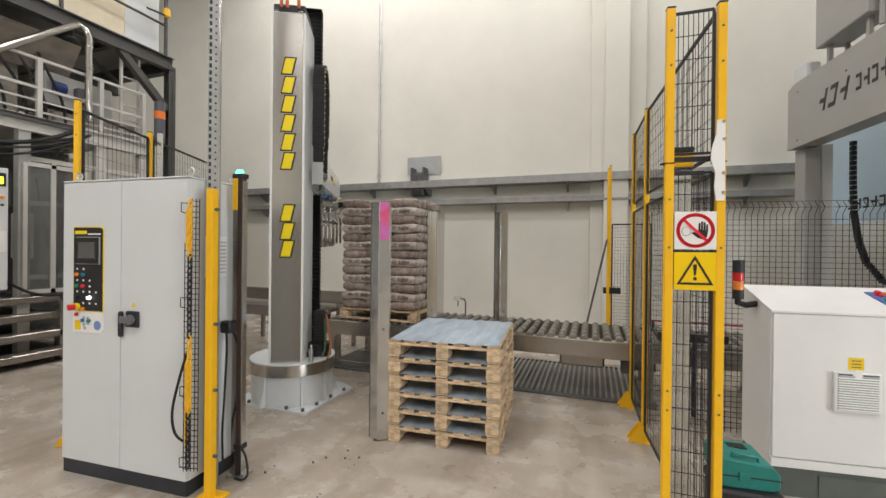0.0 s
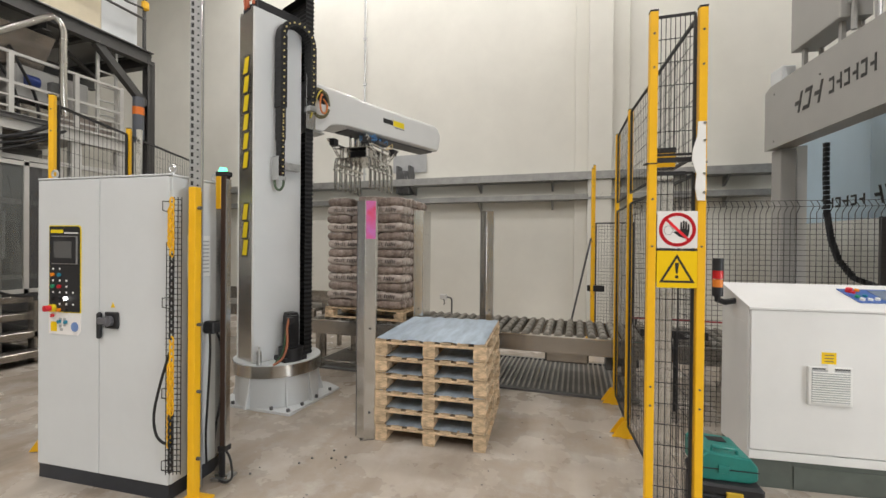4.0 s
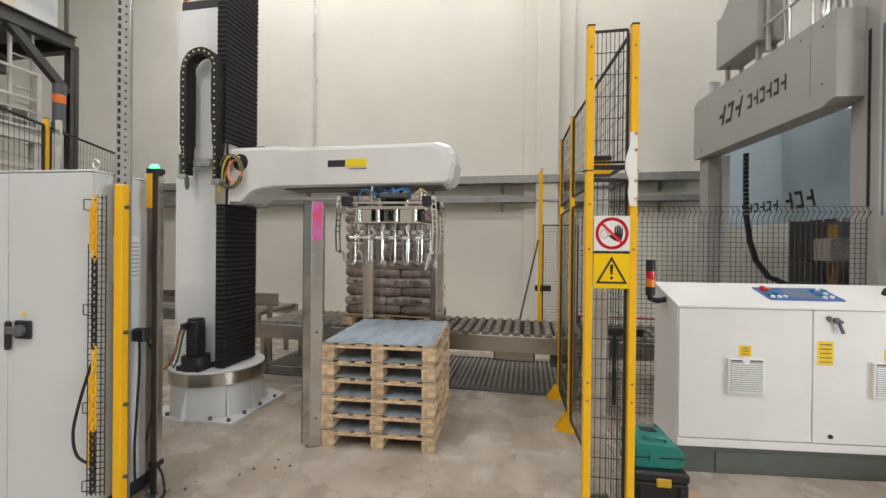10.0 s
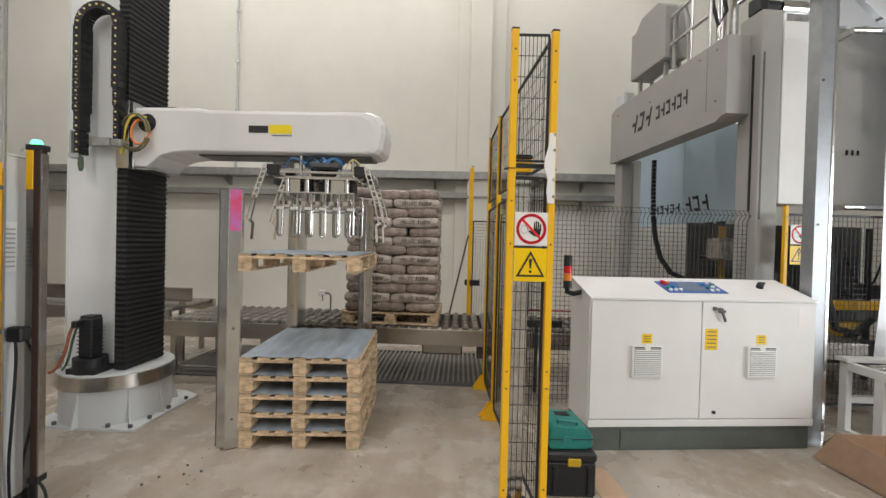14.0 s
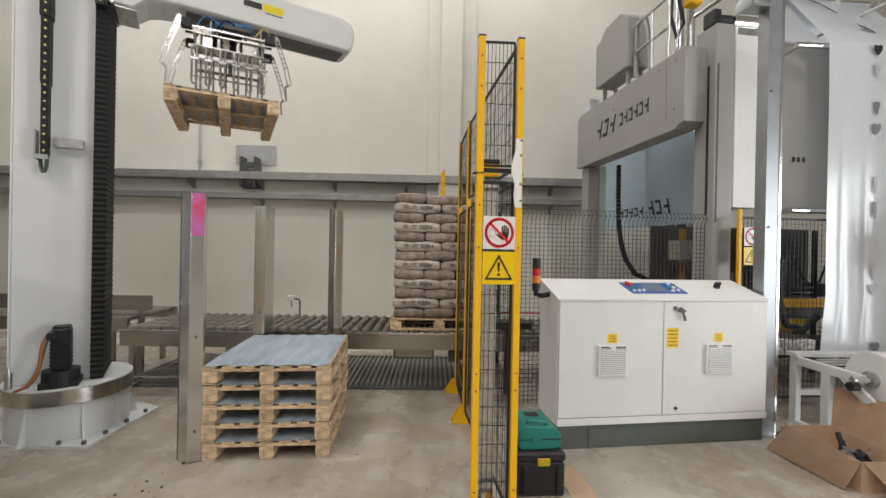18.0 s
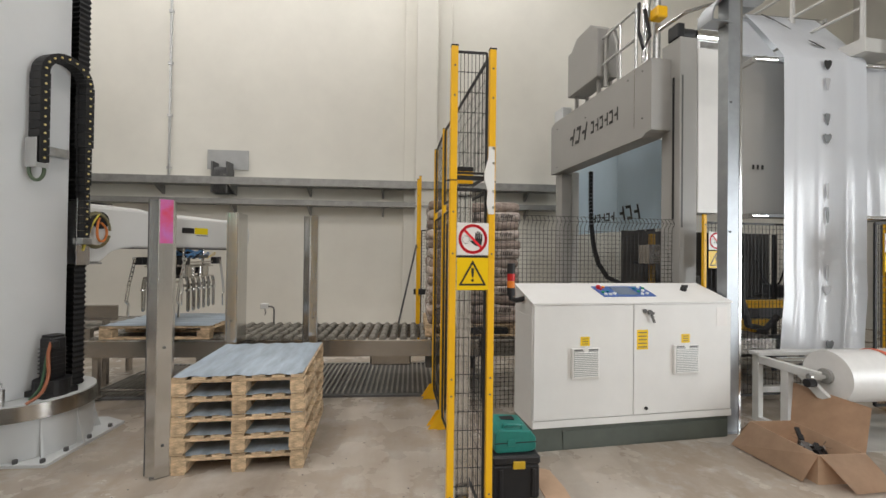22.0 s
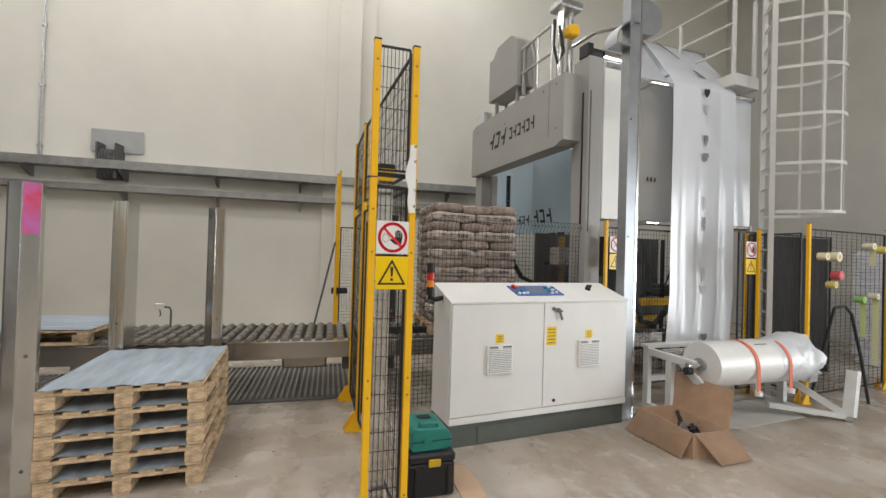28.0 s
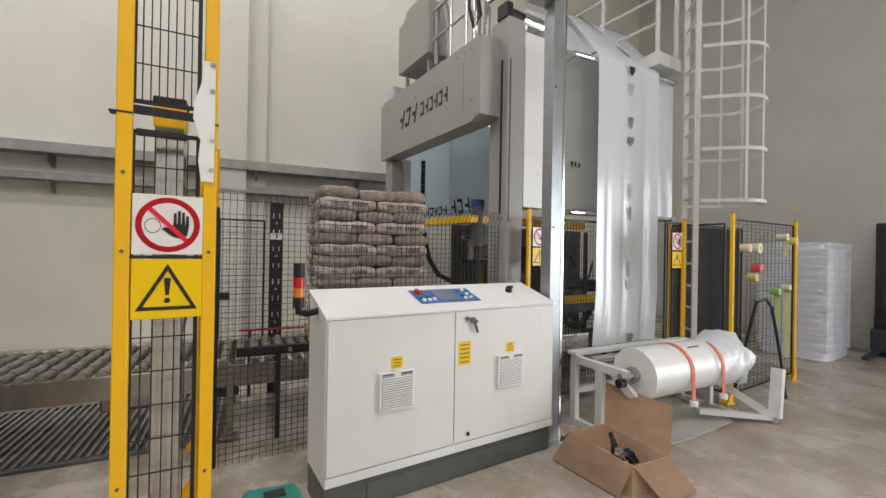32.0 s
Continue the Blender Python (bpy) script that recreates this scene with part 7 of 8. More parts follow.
# Wrapped pallet load and dark truck by the far wall.
wl = thing("wrapped_load", pose(9.75, 4.95, 0, 0, 0, 8), "pallet load of bags wrapped in clear film", "pallet load")
part("pallet", B(-0.56, 0.56, -0.46, 0.46, 0, 0.14), WOOD, wl)
WRAPPED = material("film_wrapped_bags", (0.7, 0.72, 0.77), 0.2, grain=0.12, scale=5, bump=0.5, bump_scale=9)
for k in range(13):
    z = 0.15 + 0.135 * k
    ins = 0.012 * math.sin(k * 2.1)
    part("wrapped_bag", B(-0.6 + ins, 0.6 - ins, -0.5 + ins * 0.5, 0.5, z, z + 0.1345, bevel=0.009), WRAPPED, wl, "grey bag under clear film" if k == 0 else "", True)
bm = bmesh.new()
for k in range(14):
    x = -0.55 + 0.085 * k
    prism(bm, [(x, 1.9), (x + 0.09, 1.9), (x + 0.07, 1.98 + 0.05 * rnd.random()), (x + 0.02, 1.95 + 0.06 * rnd.random())], -0.5, 0.5, "y")
part("film_top", bm, FILM, wl, "crinkled film top")["kind"] = "stuff"
shell = material("clear_wrap_film", (0.7, 0.72, 0.8), 0.16, grain=0.1, scale=6, bump=0.6, bump_scale=7, stretch=(1, 1, 0.3), alpha=0.94)


def film_cover_mesh():
    """A film hood drawn tight over the bulging bag layers."""
    shake = random.Random(31)
    bm = bmesh.new()
    rings = []
    NA, NZ = 64, 60
    for j in range(NZ + 1):
        z = 0.01 + 1.95 * j / NZ
        ring = []
        for i in range(NA):
            a = 2 * math.pi * i / NA
            c_, s_ = math.cos(a), math.sin(a)
            r = (abs(c_) ** 7 + abs(s_) ** 7) ** (-1 / 7)
            corner = (r - 1) / 0.28
            lump = (0.008 + 0.035 * max(0, corner)) * (abs(math.sin(math.pi * (z - 0.15) / 0.135 + 0.5 * math.sin(3 * a))) - 0.6)
            top = 0.06 * max(0, (z - 1.82) / 0.14) ** 2
            k_ = 1 + lump - top + 0.004 * shake.uniform(-1, 1)
            skirt = 0.04 * max(0, 1 - z / 0.08)
            rise = 0.03 * math.sin(5 * a + 1) * max(0, (z - 1.8) / 0.16)
            ring.append(bm.verts.new((0.61 * r * c_ * (k_ + skirt), 0.51 * r * s_ * (k_ + skirt), z + rise)))
        rings.append(ring)
    for lo, hi in zip(rings, rings[1:]):
        for i in range(NA):
            bm.faces.new((lo[i], lo[(i + 1) % NA], hi[(i + 1) % NA], hi[i]))
    crown = bm.verts.new((0, 0, 2.0))
    for i in range(NA):
        bm.faces.new((rings[-1][i], rings[-1][(i + 1) % NA], crown))
    return bm


part("film_cover", film_cover_mesh(), shell, wl, "clear crinkled film cover", True)
part("film_edge", B(0.58, 0.64, -0.5, -0.42, 0.1, 1.85, bevel=0.02), FILM, wl, "shiny film edge")
trk = thing("pallet_truck", pose(11.0, 4.1, 0, 0, 0, 10), "dark pallet truck standing by the wall", "truck")
part("mast", B(0.0, 0.25, -0.3, 0.3, 0.25, 2.4, bevel=0.02), DARK, trk, "dark mast")
part("chassis", B(-0.35, 0.25, -0.3, 0.3, 0.08, 0.5, bevel=0.03), DARK, trk)
for y in (-0.22, 0.16):
    part("fork", B(-1.2, -0.35, y, y + 0.1, 0.06, 0.12, bevel=0.01), DARK, trk)
    part("wheel", R((-0.2, y, 0.08), (-0.2, y + 0.06, 0.08), 0.08, 16), RUBBER, trk)
for y in (-0.28, 0.22):
    part("mast_rail", B(-0.06, 0.0, y, y + 0.06, 0.3, 2.35, bevel=0.006), BLACK, trk)
part("lift_chain", B(-0.03, 0.0, -0.02, 0.02, 0.5, 2.3), BROWN_STEEL, trk)
part("battery_cover", B(-0.32, 0.0, -0.26, 0.26, 0.5, 0.78, bevel=0.03), RUBBER, trk)
part("tiller", T(curve([(-0.25, 0.0, 0.75), (-0.45, 0.0, 0.95), (-0.75, 0.0, 1.05), (-0.9, 0.0, 1.0)]), 0.025), BLACK, trk, "bent steering handle", True)
# Thin dark stand in front of the tape fence.
easel = thing("bent_rod_stand", pose(5.95, 3.6, 0), "bent black metal rod standing on the floor", "stand")
part("rod", T([(0.0, 0.1, 1.22), (0.12, 0.06, 1.25), (0.22, 0.05, 1.15), (0.4, 0.05, 0.6), (0.55, 0.05, 0.02)], 0.018), BLACK, easel, "", True)
part("rod", T([(0.0, 0.1, 1.22), (0.0, 0.35, 0.02)], 0.018), BLACK, easel, "", True)

# Roller rail posts of the outfeed with a red guard rail.
op = thing("rail_column", pose(0.79, 6.3, 0), "black perforated steel column beside the conveyor", "column")
part("column", B(-0.075, 0.075, -0.05, 0.05, 0, 2.31, bevel=0.004), BLACK, op)
for k in range(10):
    z = 0.32 + 0.2 * k
    for x in (-0.035, 0.03):
        part("slot", B(x - 0.006, x + 0.006, -0.056, -0.05, z, z + 0.06), WHITE if k % 3 == 2 else hp, op)
    if k % 2:
        part("hole", R((0.0, -0.056, z - 0.06), (0.0, -0.05, z - 0.06), 0.016, 8), hp, op)
part("label", B(-0.07, 0.07, -0.054, -0.05, 1.86, 1.94), SIGN_W, op, "white label plate")
part("label_bar", B(-0.006, 0.012, -0.0555, -0.054, 1.88, 1.92), BLET, op)
rr = thing("red_guard_rail", pose(0, 0, 0), "thin red rail behind the conveyor", "rail")
part("rail", B(0.4, 2.6, 6.22, 6.24, 0.77, 0.79), material("dull_red_paint", (0.35, 0.03, 0.04), 0.5), rr)
for x in (0.5, 2.5):
    part("stay", B(x, x + 0.03, 6.22, 6.25, 0.0, 0.77), BLACK, rr)
sb = thing("sensor_bracket", pose(0.75, 4.95, 0), "black sensor bracket on a bar at the conveyor", "sensor")
part("post", B(-0.02, 0.02, -0.02, 0.02, 0, 0.8), BLACK, sb)
part("bar", B(-0.35, 0.3, -0.03, 0.01, 0.78, 0.86, bevel=0.006), BLACK, sb)
part("eye", R((0.1, -0.04, 0.82), (0.1, -0.03, 0.82), 0.02, 12), hp, sb)

# ---- mezzanine plant behind the cabinet ----
PX_ = -8.05
DGS = material("anthracite_beam_paint", (0.07, 0.068, 0.066), 0.45, grain=0.15, scale=4)
LGS = material("pale_frame_paint", (0.5, 0.49, 0.46), 0.45, grain=0.08, scale=4)
mez = thing("steel_mezzanine", pose(0, 0, 0), "dark grey steel mezzanine with a sheet deck", "mezzanine")
def hbeam(name, p, q, h, w, par, mt, label=""):
    bm_ = bmesh.new()
    p, q = Vector(p), Vector(q)
    bar(bm_, p, q, 0.012, h)
    bar(bm_, p + Vector((0, 0, h / 2)), q + Vector((0, 0, h / 2)), w, 0.016)
    bar(bm_, p - Vector((0, 0, h / 2)), q - Vector((0, 0, h / 2)), w, 0.016)
    return part(name, bm_, mt, par, label)
hbeam("edge_beam", (PX_, -3, 5.24), (PX_, 5.85, 5.24), 0.22, 0.14, mez, DGS)
hbeam("cross_beam", (PX_, 5.8, 5.2), (-14, 5.8, 5.2), 0.22, 0.14, mez, DGS)
for y in (1.0, 2.6, 4.2):
    hbeam("cross_beam", (PX_, y, 5.1), (-14, y, 5.1), 0.18, 0.12, mez, DGS)
hbeam("inner_beam", (-9.6, -3, 4.95), (-9.6, 5.85, 4.95), 0.24, 0.16, mez, DGS)
part("deck", B(-14, PX_, -3, 5.85, 5.36, 5.4), material("galvanised_deck", (0.4, 0.41, 0.41), 0.45, 0.5, grain=0.1, scale=3), mez, "galvanised deck sheet")
hbeam("edge_beam", (-14, -3, 5.24), (-14, 5.85, 5.24), 0.22, 0.14, mez, DGS)
for x, y in ((PX_ - 0.02, 5.82), (PX_ - 0.02, -1.0), (-13.9, 5.8), (-13.9, -1.0)):
    bm = bmesh.new()
    box(bm, x - 0.07, x + 0.07, y - 0.006, y + 0.006, 0, 5.2)
    box(bm, x - 0.07, x - 0.058, y - 0.07, y + 0.07, 0, 5.2)
    box(bm, x + 0.058, x + 0.07, y - 0.07, y + 0.07, 0, 5.2)
    part("column", bm, DGS, mez)
bm = bmesh.new()
bar(bm, (PX_ - 0.02, 5.75, 4.35), (PX_ - 0.02, 4.9, 5.14), 0.12, 0.12)
part("knee_brace", bm, DGS, mez)
for y in (0.2, 2.0, 4.02, 5.7):
    part("rail_post", B(PX_ - 0.03, PX_ + 0.02, y, y + 0.04, 5.36, 6.5), DGS, mez)
for z in (5.95, 6.48):
    part("guard_rail", T([(PX_, -3, z), (PX_, 5.75, z)], 0.024), DGS, mez, "", True)
tank = thing("bulk_tank", pose(-8.7, 4.55, 5.4), "cream plastic bulk tank in a frame", "tank")
part("tank_body", B(-0.5, 0.5, -1.0, 0.55, 0.0, 0.85, bevel=0.05), material("cream_plastic", (0.66, 0.58, 0.42), 0.45, grain=0.08, scale=4), tank)
part("tank_lid", B(-0.52, 0.52, -1.02, 0.57, 0.85, 0.92, bevel=0.02), RED, tank, "red lid")
part("outlet", B(-0.1, 0.42, 0.35, 0.6, -0.04, 0.2, bevel=0.03), material("cream_plastic_outlet", (0.7, 0.64, 0.5), 0.45), tank)
pnl = thing("grey_cabinet", pose(-8.6, 5.35, 5.4), "plain grey sheet cabinet on the mezzanine", "cabinet")
part("body", B(-0.3, 0.35, -0.28, 0.38, 0.0, 1.6, bevel=0.01), CAB_GREY, pnl)
yl = thing("yellow_beacon", pose(PX_ + 0.05, 5.72, 6.1), "small yellow lamp on the mezzanine corner post", "lamp")
part("body", B(-0.05, 0.05, -0.08, 0.03, 0, 0.16, bevel=0.02), YELLOW, yl)
part("arm", T([(0, -0.05, 0.02), (0, -0.4, -0.02)], 0.02), DGS, yl)

for y in (0.4, 1.8, 3.4, 5.0):
    part("purlin", B(-13.9, PX_ - 0.08, y - 0.04, y + 0.04, 5.28, 5.36), DGS, mez)
for y0, y1 in ((1.0, 2.6), (2.6, 4.2), (4.2, 5.8)):
    bm = bmesh.new()
    bar(bm, (PX_ - 0.15, y0, 5.05), (-9.5, y1, 5.05), 0.06, 0.06)
    part("plan_brace", bm, DGS, mez)
cbl = thing("hanging_cable", pose(0, 0, 0), "thick black cables hung along the platform edge", "cable")
for k in range(3):
    part("cable", T(sag((PX_ + 0.1, 1.6 + 0.2 * k, 3.34 - 0.05 * k), (PX_ + 0.1, 4.4, 3.5), 0.3 + 0.06 * k), 0.018, 6), RUBBER, cbl, "", True)
duct = thing("extraction_duct", pose(0, 0, 0), "bent round galvanised extraction duct", "duct")
part("horizontal_run", T([(-8.2, 1.5, 3.2), (-8.0, 3.3, 4.42), (-7.95, 4.1, 5.12), (-7.95, 4.22, 5.2), (-7.95, 4.32, 5.16), (-7.95, 4.36, 5.05), (-7.95, 4.36, 4.0), (-8.0, 4.42, 3.75)], 0.05, 16), STEEL, duct, "", True)
for z in (4.9, 4.55):
    part("collar", R((-7.95, 4.36, z), (-7.95, 4.36, z + 0.03), 0.06, 18), STEEL, duct, "", True)

low = thing("lower_platform", pose(0, 0, 0), "pale grey railed platform with machinery", "platform")
hbeam("edge_beam", (PX_, -2, 3.48), (PX_, 5.4, 3.48), 0.2, 0.12, low, LGS)
part("deck", B(-13, PX_, -2, 5.4, 3.58, 3.62), LGS, low)
part("dark_edge", B(PX_ + 0.02, PX_ + 0.06, -2, 4.3, 3.52, 3.6), DGS, low)
for y in (1.5, 3.77, 4.6, 5.3):
    part("rail_post", B(PX_ - 0.03, PX_ + 0.03, y - 0.03, y + 0.03, 3.6, 4.5), LGS, low)
for z in (4.05, 4.48):
    part("rail", B(PX_ - 0.02, PX_ + 0.02, -2, 5.33, z - 0.02, z + 0.02), LGS, low)
for y in (3.6, 4.6, 5.3, 2.0):
    part("leg", B(PX_ - 0.1, PX_ + 0.02, y - 0.07, y + 0.07, 0, 3.4), LGS, low)
# Dark sheet added to stand for the shade under the platform.
part("rear_screen", B(-10.4, -10.36, -2, 5.4, 0.0, 3.56), BROWN_STEEL, low, "dark backing sheet for the shade under the platform")
for z in (3.7, 3.86):
    part("kick_rail", B(PX_ - 0.015, PX_ + 0.015, -2, 5.33, z - 0.012, z + 0.012), LGS, low)
for y in (4.0, 5.2):
    part("back_leg", B(-10.0, -9.88, y - 0.06, y + 0.06, 0, 3.4), LGS, low)
for z in (1.2, 2.3, 2.95):
    part("tie", B(PX_ - 0.04, PX_ + 0.0, 3.6, 5.3, z, z + 0.07), LGS, low)
hop = thing("weigh_hopper", pose(-8.9, 4.1, 3.62), "grey sheet hopper with a blue motor", "hopper")
part("box", B(-0.5, 0.5, -0.1, 0.9, 0.35, 0.85, bevel=0.02), MACHINE, hop)
bm = bmesh.new()
prism(bm, [(-0.35, 0.85), (0.35, 0.85), (0.7, 1.35), (-0.7, 1.35)], -0.9, 0.3, "y")
part("funnel", bm, BEAM, hop)
part("motor", R((0.5, 0.0, 0.62), (0.5, 0.17, 0.62), 0.1, 18), material("blue_motor", (0.015, 0.035, 0.16), 0.4), hop, "blue motor", True)
part("tray", B(-0.4, 0.5, 0.5, 1.3, 0.0, 0.35, bevel=0.02), material("brown_grey_sheet", (0.3, 0.26, 0.23), 0.5, grain=0.1), hop)
part("chute", B(-0.2, 0.4, 0.0, 0.5, -0.3, 0.3, bevel=0.02), BEAM, hop)
part("dust_hood", B(-0.6, 0.2, -1.6, -0.25, 0.0, 1.1, bevel=0.03), BEAM, hop, "dull steel dust hood")
part("motor_box", B(0.42, 0.62, 0.3, 0.5, 0.45, 0.7, bevel=0.015), BROWN_STEEL, hop)
for k in range(4):
    part("hose", T(curve([(0.45, -0.2 - 0.3 * k, 1.2), (0.6, -0.1 - 0.28 * k, 0.8), (0.58, 0.1 - 0.25 * k, 0.4), (0.5, 0.2 - 0.25 * k, 0.02)]), 0.02, 6), RUBBER, hop, "", True)
lad2 = thing("steel_ladder", pose(-8.15, 4.98, 3.62), "short pale steel ladder to the mezzanine", "ladder")
for y in (0.0, 0.3):
    part("stile", B(-0.02, 0.02, y - 0.02, y + 0.02, 0, 1.5), LGS, lad2)
for k in range(6):
    part("rung", R((0, 0.02, 0.1 + 0.25 * k), (0, 0.28, 0.1 + 0.25 * k), 0.016, 8), LGS, lad2)
wl2 = thing("warning_beacon", pose(-7.98, 5.56, 3.8), "grey warning beacon with an orange band", "beacon")
part("body", R((0, 0, -0.2), (0, 0, 0.62), 0.09, 20), material("slate_plastic", (0.1, 0.11, 0.13), 0.4), wl2, "", True)
part("band", R((0, 0, 0.3), (0, 0, 0.44), 0.093, 20), material("orange_band", (0.8, 0.2, 0.03), 0.4), wl2, "orange band", True)
part("bracket", B(-0.15, 0.0, -0.02, 0.02, -0.1, 0.0), DGS, wl2)

# Bagging machine under the platform: glazed cell, panel and steps.
cell_ = thing("bagging_machine", pose(0, 0, 0), "pale grey bagging machine with glazed doors and control panel", "machine")
part("door_frame", B(PX_ + 0.05, PX_ + 0.1, 3.55, 3.6, 1.0, 2.9), LGS, cell_)
part("door_frame", B(PX_ + 0.05, PX_ + 0.1, 3.88, 3.94, 1.0, 2.95), LGS, cell_)
part("door_frame", B(PX_ + 0.05, PX_ + 0.1, 4.3, 4.36, 1.0, 2.9), LGS, cell_)
part("door_frame", B(PX_ + 0.05, PX_ + 0.1, 3.6, 4.3, 2.86, 2.92), LGS, cell_)
part("door_frame", B(PX_ + 0.05, PX_ + 0.1, 3.6, 4.3, 1.0, 1.06), LGS, cell_)
gl = part("glass_door", B(PX_ + 0.065, PX_ + 0.08, 3.6, 3.88, 1.06, 2.86), material("smoky_glass", (0.2, 0.21, 0.2), 0.1, alpha=0.45), cell_, "smoky glass door")
gl2 = part("glass_door", B(PX_ + 0.065, PX_ + 0.08, 3.94, 4.3, 1.06, 2.86), material("smoky_glass_dark", (0.12, 0.12, 0.12), 0.1, alpha=0.55), cell_, "smoky glass door")
part("inner_box", B(-8.6, -8.3, 3.7, 3.85, 1.5, 2.2, bevel=0.02), CAB_GREY, cell_)
# This slab's dark colour carries the dimness behind the glass doors.
part("inner_frame", B(-8.9, -8.75, 3.5, 5.2, 1.0, 2.8), BROWN_STEEL, cell_)
for k, (y, z, w, h) in enumerate(((4.42, 1.3, 0.32, 0.5), (4.85, 1.9, 0.3, 0.4), (4.5, 2.45, 0.5, 0.3), (3.98, 1.25, 0.26, 0.8), (3.62, 2.3, 0.24, 0.45))):
    part("inner_unit", B(-8.72, -8.45, y, y + w, z, z + h, bevel=0.015), (BEAM, BROWN_STEEL, MACHINE)[k % 3], cell_)
    part("inner_stay", B(-8.76, -8.7, y + 0.05, y + 0.1, z + 0.05, z + 0.1), BLACK, cell_)
for k in range(5):
    part("inner_hose", T(curve([(-8.5, 3.65 + 0.32 * k, 2.75), (-8.42, 3.7 + 0.3 * k, 2.3), (-8.46, 3.8 + 0.3 * k, 1.7), (-8.55, 3.75 + 0.3 * k, 1.1)]), 0.018, 6), RUBBER, cell_, "", True)
part("control_panel", B(PX_ + 0.05, PX_ + 0.3, 2.4, 3.3, 1.1, 2.75, bevel=0.01), CAB_GREY, cell_, "grey control panel")
part("display", B(PX_ + 0.302, PX_ + 0.31, 3.0, 3.27, 2.5, 2.68), BLACK, cell_)
part("display_face", B(PX_ + 0.311, PX_ + 0.315, 3.05, 3.24, 2.53, 2.63), material("yellow_display", (0.6, 0.75, 0.05), 0.3, emit=(0.75, 0.9, 0.05), strength=1.6), cell_, "lit yellow display")
part("paper", B(PX_ + 0.302, PX_ + 0.306, 3.04, 3.28, 1.62, 1.9), SIGN_W, cell_)
for k in range(4):
    part("knob", R((PX_ + 0.3, 3.05 + 0.06 * k, 2.35), (PX_ + 0.34, 3.05 + 0.06 * k, 2.35), 0.02, 10), BLACK if k < 3 else btn["o"], cell_)
    part("knob", R((PX_ + 0.3, 3.05 + 0.06 * k, 2.25), (PX_ + 0.33, 3.05 + 0.06 * k, 2.25), 0.016, 10), BLACK, cell_)
part("cable", T(sag((PX_ + 0.3, 3.3, 1.2), (PX_ + 0.2, 4.2, 1.05), 0.15), 0.02), RUBBER, cell_, "", True)
part("cable", T(sag((PX_ + 0.1, 2.5, 3.2), (PX_ + 0.1, 4.3, 3.6), 0.25), 0.03), RUBBER, cell_, "thick black cable", True)
bed = thing("machine_bed", pose(0, 0, 0), "stepped grey steel machine bed near the floor", "machine bed")
for k, (z, x0, y1) in enumerate(((0.86, -7.95, 4.0), (0.62, -7.85, 4.1), (0.36, -7.75, 4.25), (0.1, -7.6, 4.1))):
    part("step_beam", B(x0 - 0.3, x0, 1.5, y1, z, z + 0.1, bevel=0.01), BEAM, bed)
    part("step_plate", B(-9.5, x0 - 0.3, 1.5, y1, z, z + 0.05), BROWN_STEEL, bed)
part("leg", B(-7.9, -7.75, 3.9, 4.05, 0, 0.9), BEAM, bed)
part("leg", B(-9.3, -9.2, 1.6, 1.7, 0, 0.9), BEAM, bed)

# Yellow fence behind the cabinet.
LA, LB, LC = (-4.45, 2.28), (-4.87, 3.2), (-5.5, 4.6)
for a in (LA, LB, LC):
    fence_post(pose(*a, 0, 0, 0, 28), 2.97)
gp_ = thing("silver_post", pose(-4.79, 3.25, 0, 0, 0, 28), "thin bright post beside the yellow fence", "post")
part("tube", B(-0.02, 0.02, -0.02, 0.02, 0, 2.97), CHROME, gp_)
for a, b in ((LA, LB), (LB, LC)):
    A, Bq = Vector(a), Vector(b)
    u = (Bq - A).normalized() * 0.05
    mesh_panel(A + u, Bq - u, 0.1, 2.9, "black wire mesh fence panel behind the cabinet", 0.06, 0.12, 0.01, 0.0014)

# Ceiling lamps, out of sight above the hall.
FIX = material("lamp_glow", (1, 1, 1), 0.4, emit=(1, 0.97, 0.92), strength=6)
for lx, ly in LAMPS:
    cl_ = thing("high_bay_lamp", pose(lx, ly, 10.3), "square white high-bay ceiling lamp", "lamp", "hall lamps")
    part("housing", B(-0.33, 0.33, -0.2, 0.2, 0.02, 0.12, bevel=0.01), CAB_WHITE, cl_)
    part("diffuser", B(-0.3, 0.3, -0.17, 0.17, 0.0, 0.018), FIX, cl_)
    for x in (-0.25, 0.25):
        part("hanger", B(x - 0.01, x + 0.01, -0.01, 0.01, 0.12, 0.7), BROWN_STEEL, cl_)

strip = thing("strip_lamp", pose(-3.0, STRIP_Y, 10.3), "long white strip lamp along the ceiling by the wall", "lamp", "hall lamps")
part("housing", B(-6.6, 6.6, -0.12, 0.12, 0.02, 0.1), CAB_WHITE, strip)
part("diffuser", B(-6.5, 6.5, -0.1, 0.1, 0.0, 0.018), FIX, strip)
for x in (-6, -3, 0, 3, 6):
    part("hanger", B(x - 0.01, x + 0.01, -0.01, 0.01, 0.1, 0.7), BROWN_STEEL, strip)

# Short strip of hazard tape on the floor by the bollard.
tape_ = thing("hazard_tape", pose(-2.6, 2.08, 0, 0, 0, 6), "yellow and black striped tape stuck on the floor", "tape")
part("strip", B(-0.16, 0.16, -0.05, 0.05, 0.0005, 0.002), SIGN_Y, tape_)
for k in range(3):
    bm = bmesh.new()
    prism(bm, [(-0.14 + 0.1 * k, -0.05), (-0.09 + 0.1 * k, -0.05), (-0.04 + 0.1 * k, 0.05), (-0.09 + 0.1 * k, 0.05)], 0.002, 0.003, "z")
    part("stripe", bm, BLET, tape_, "black stripe")

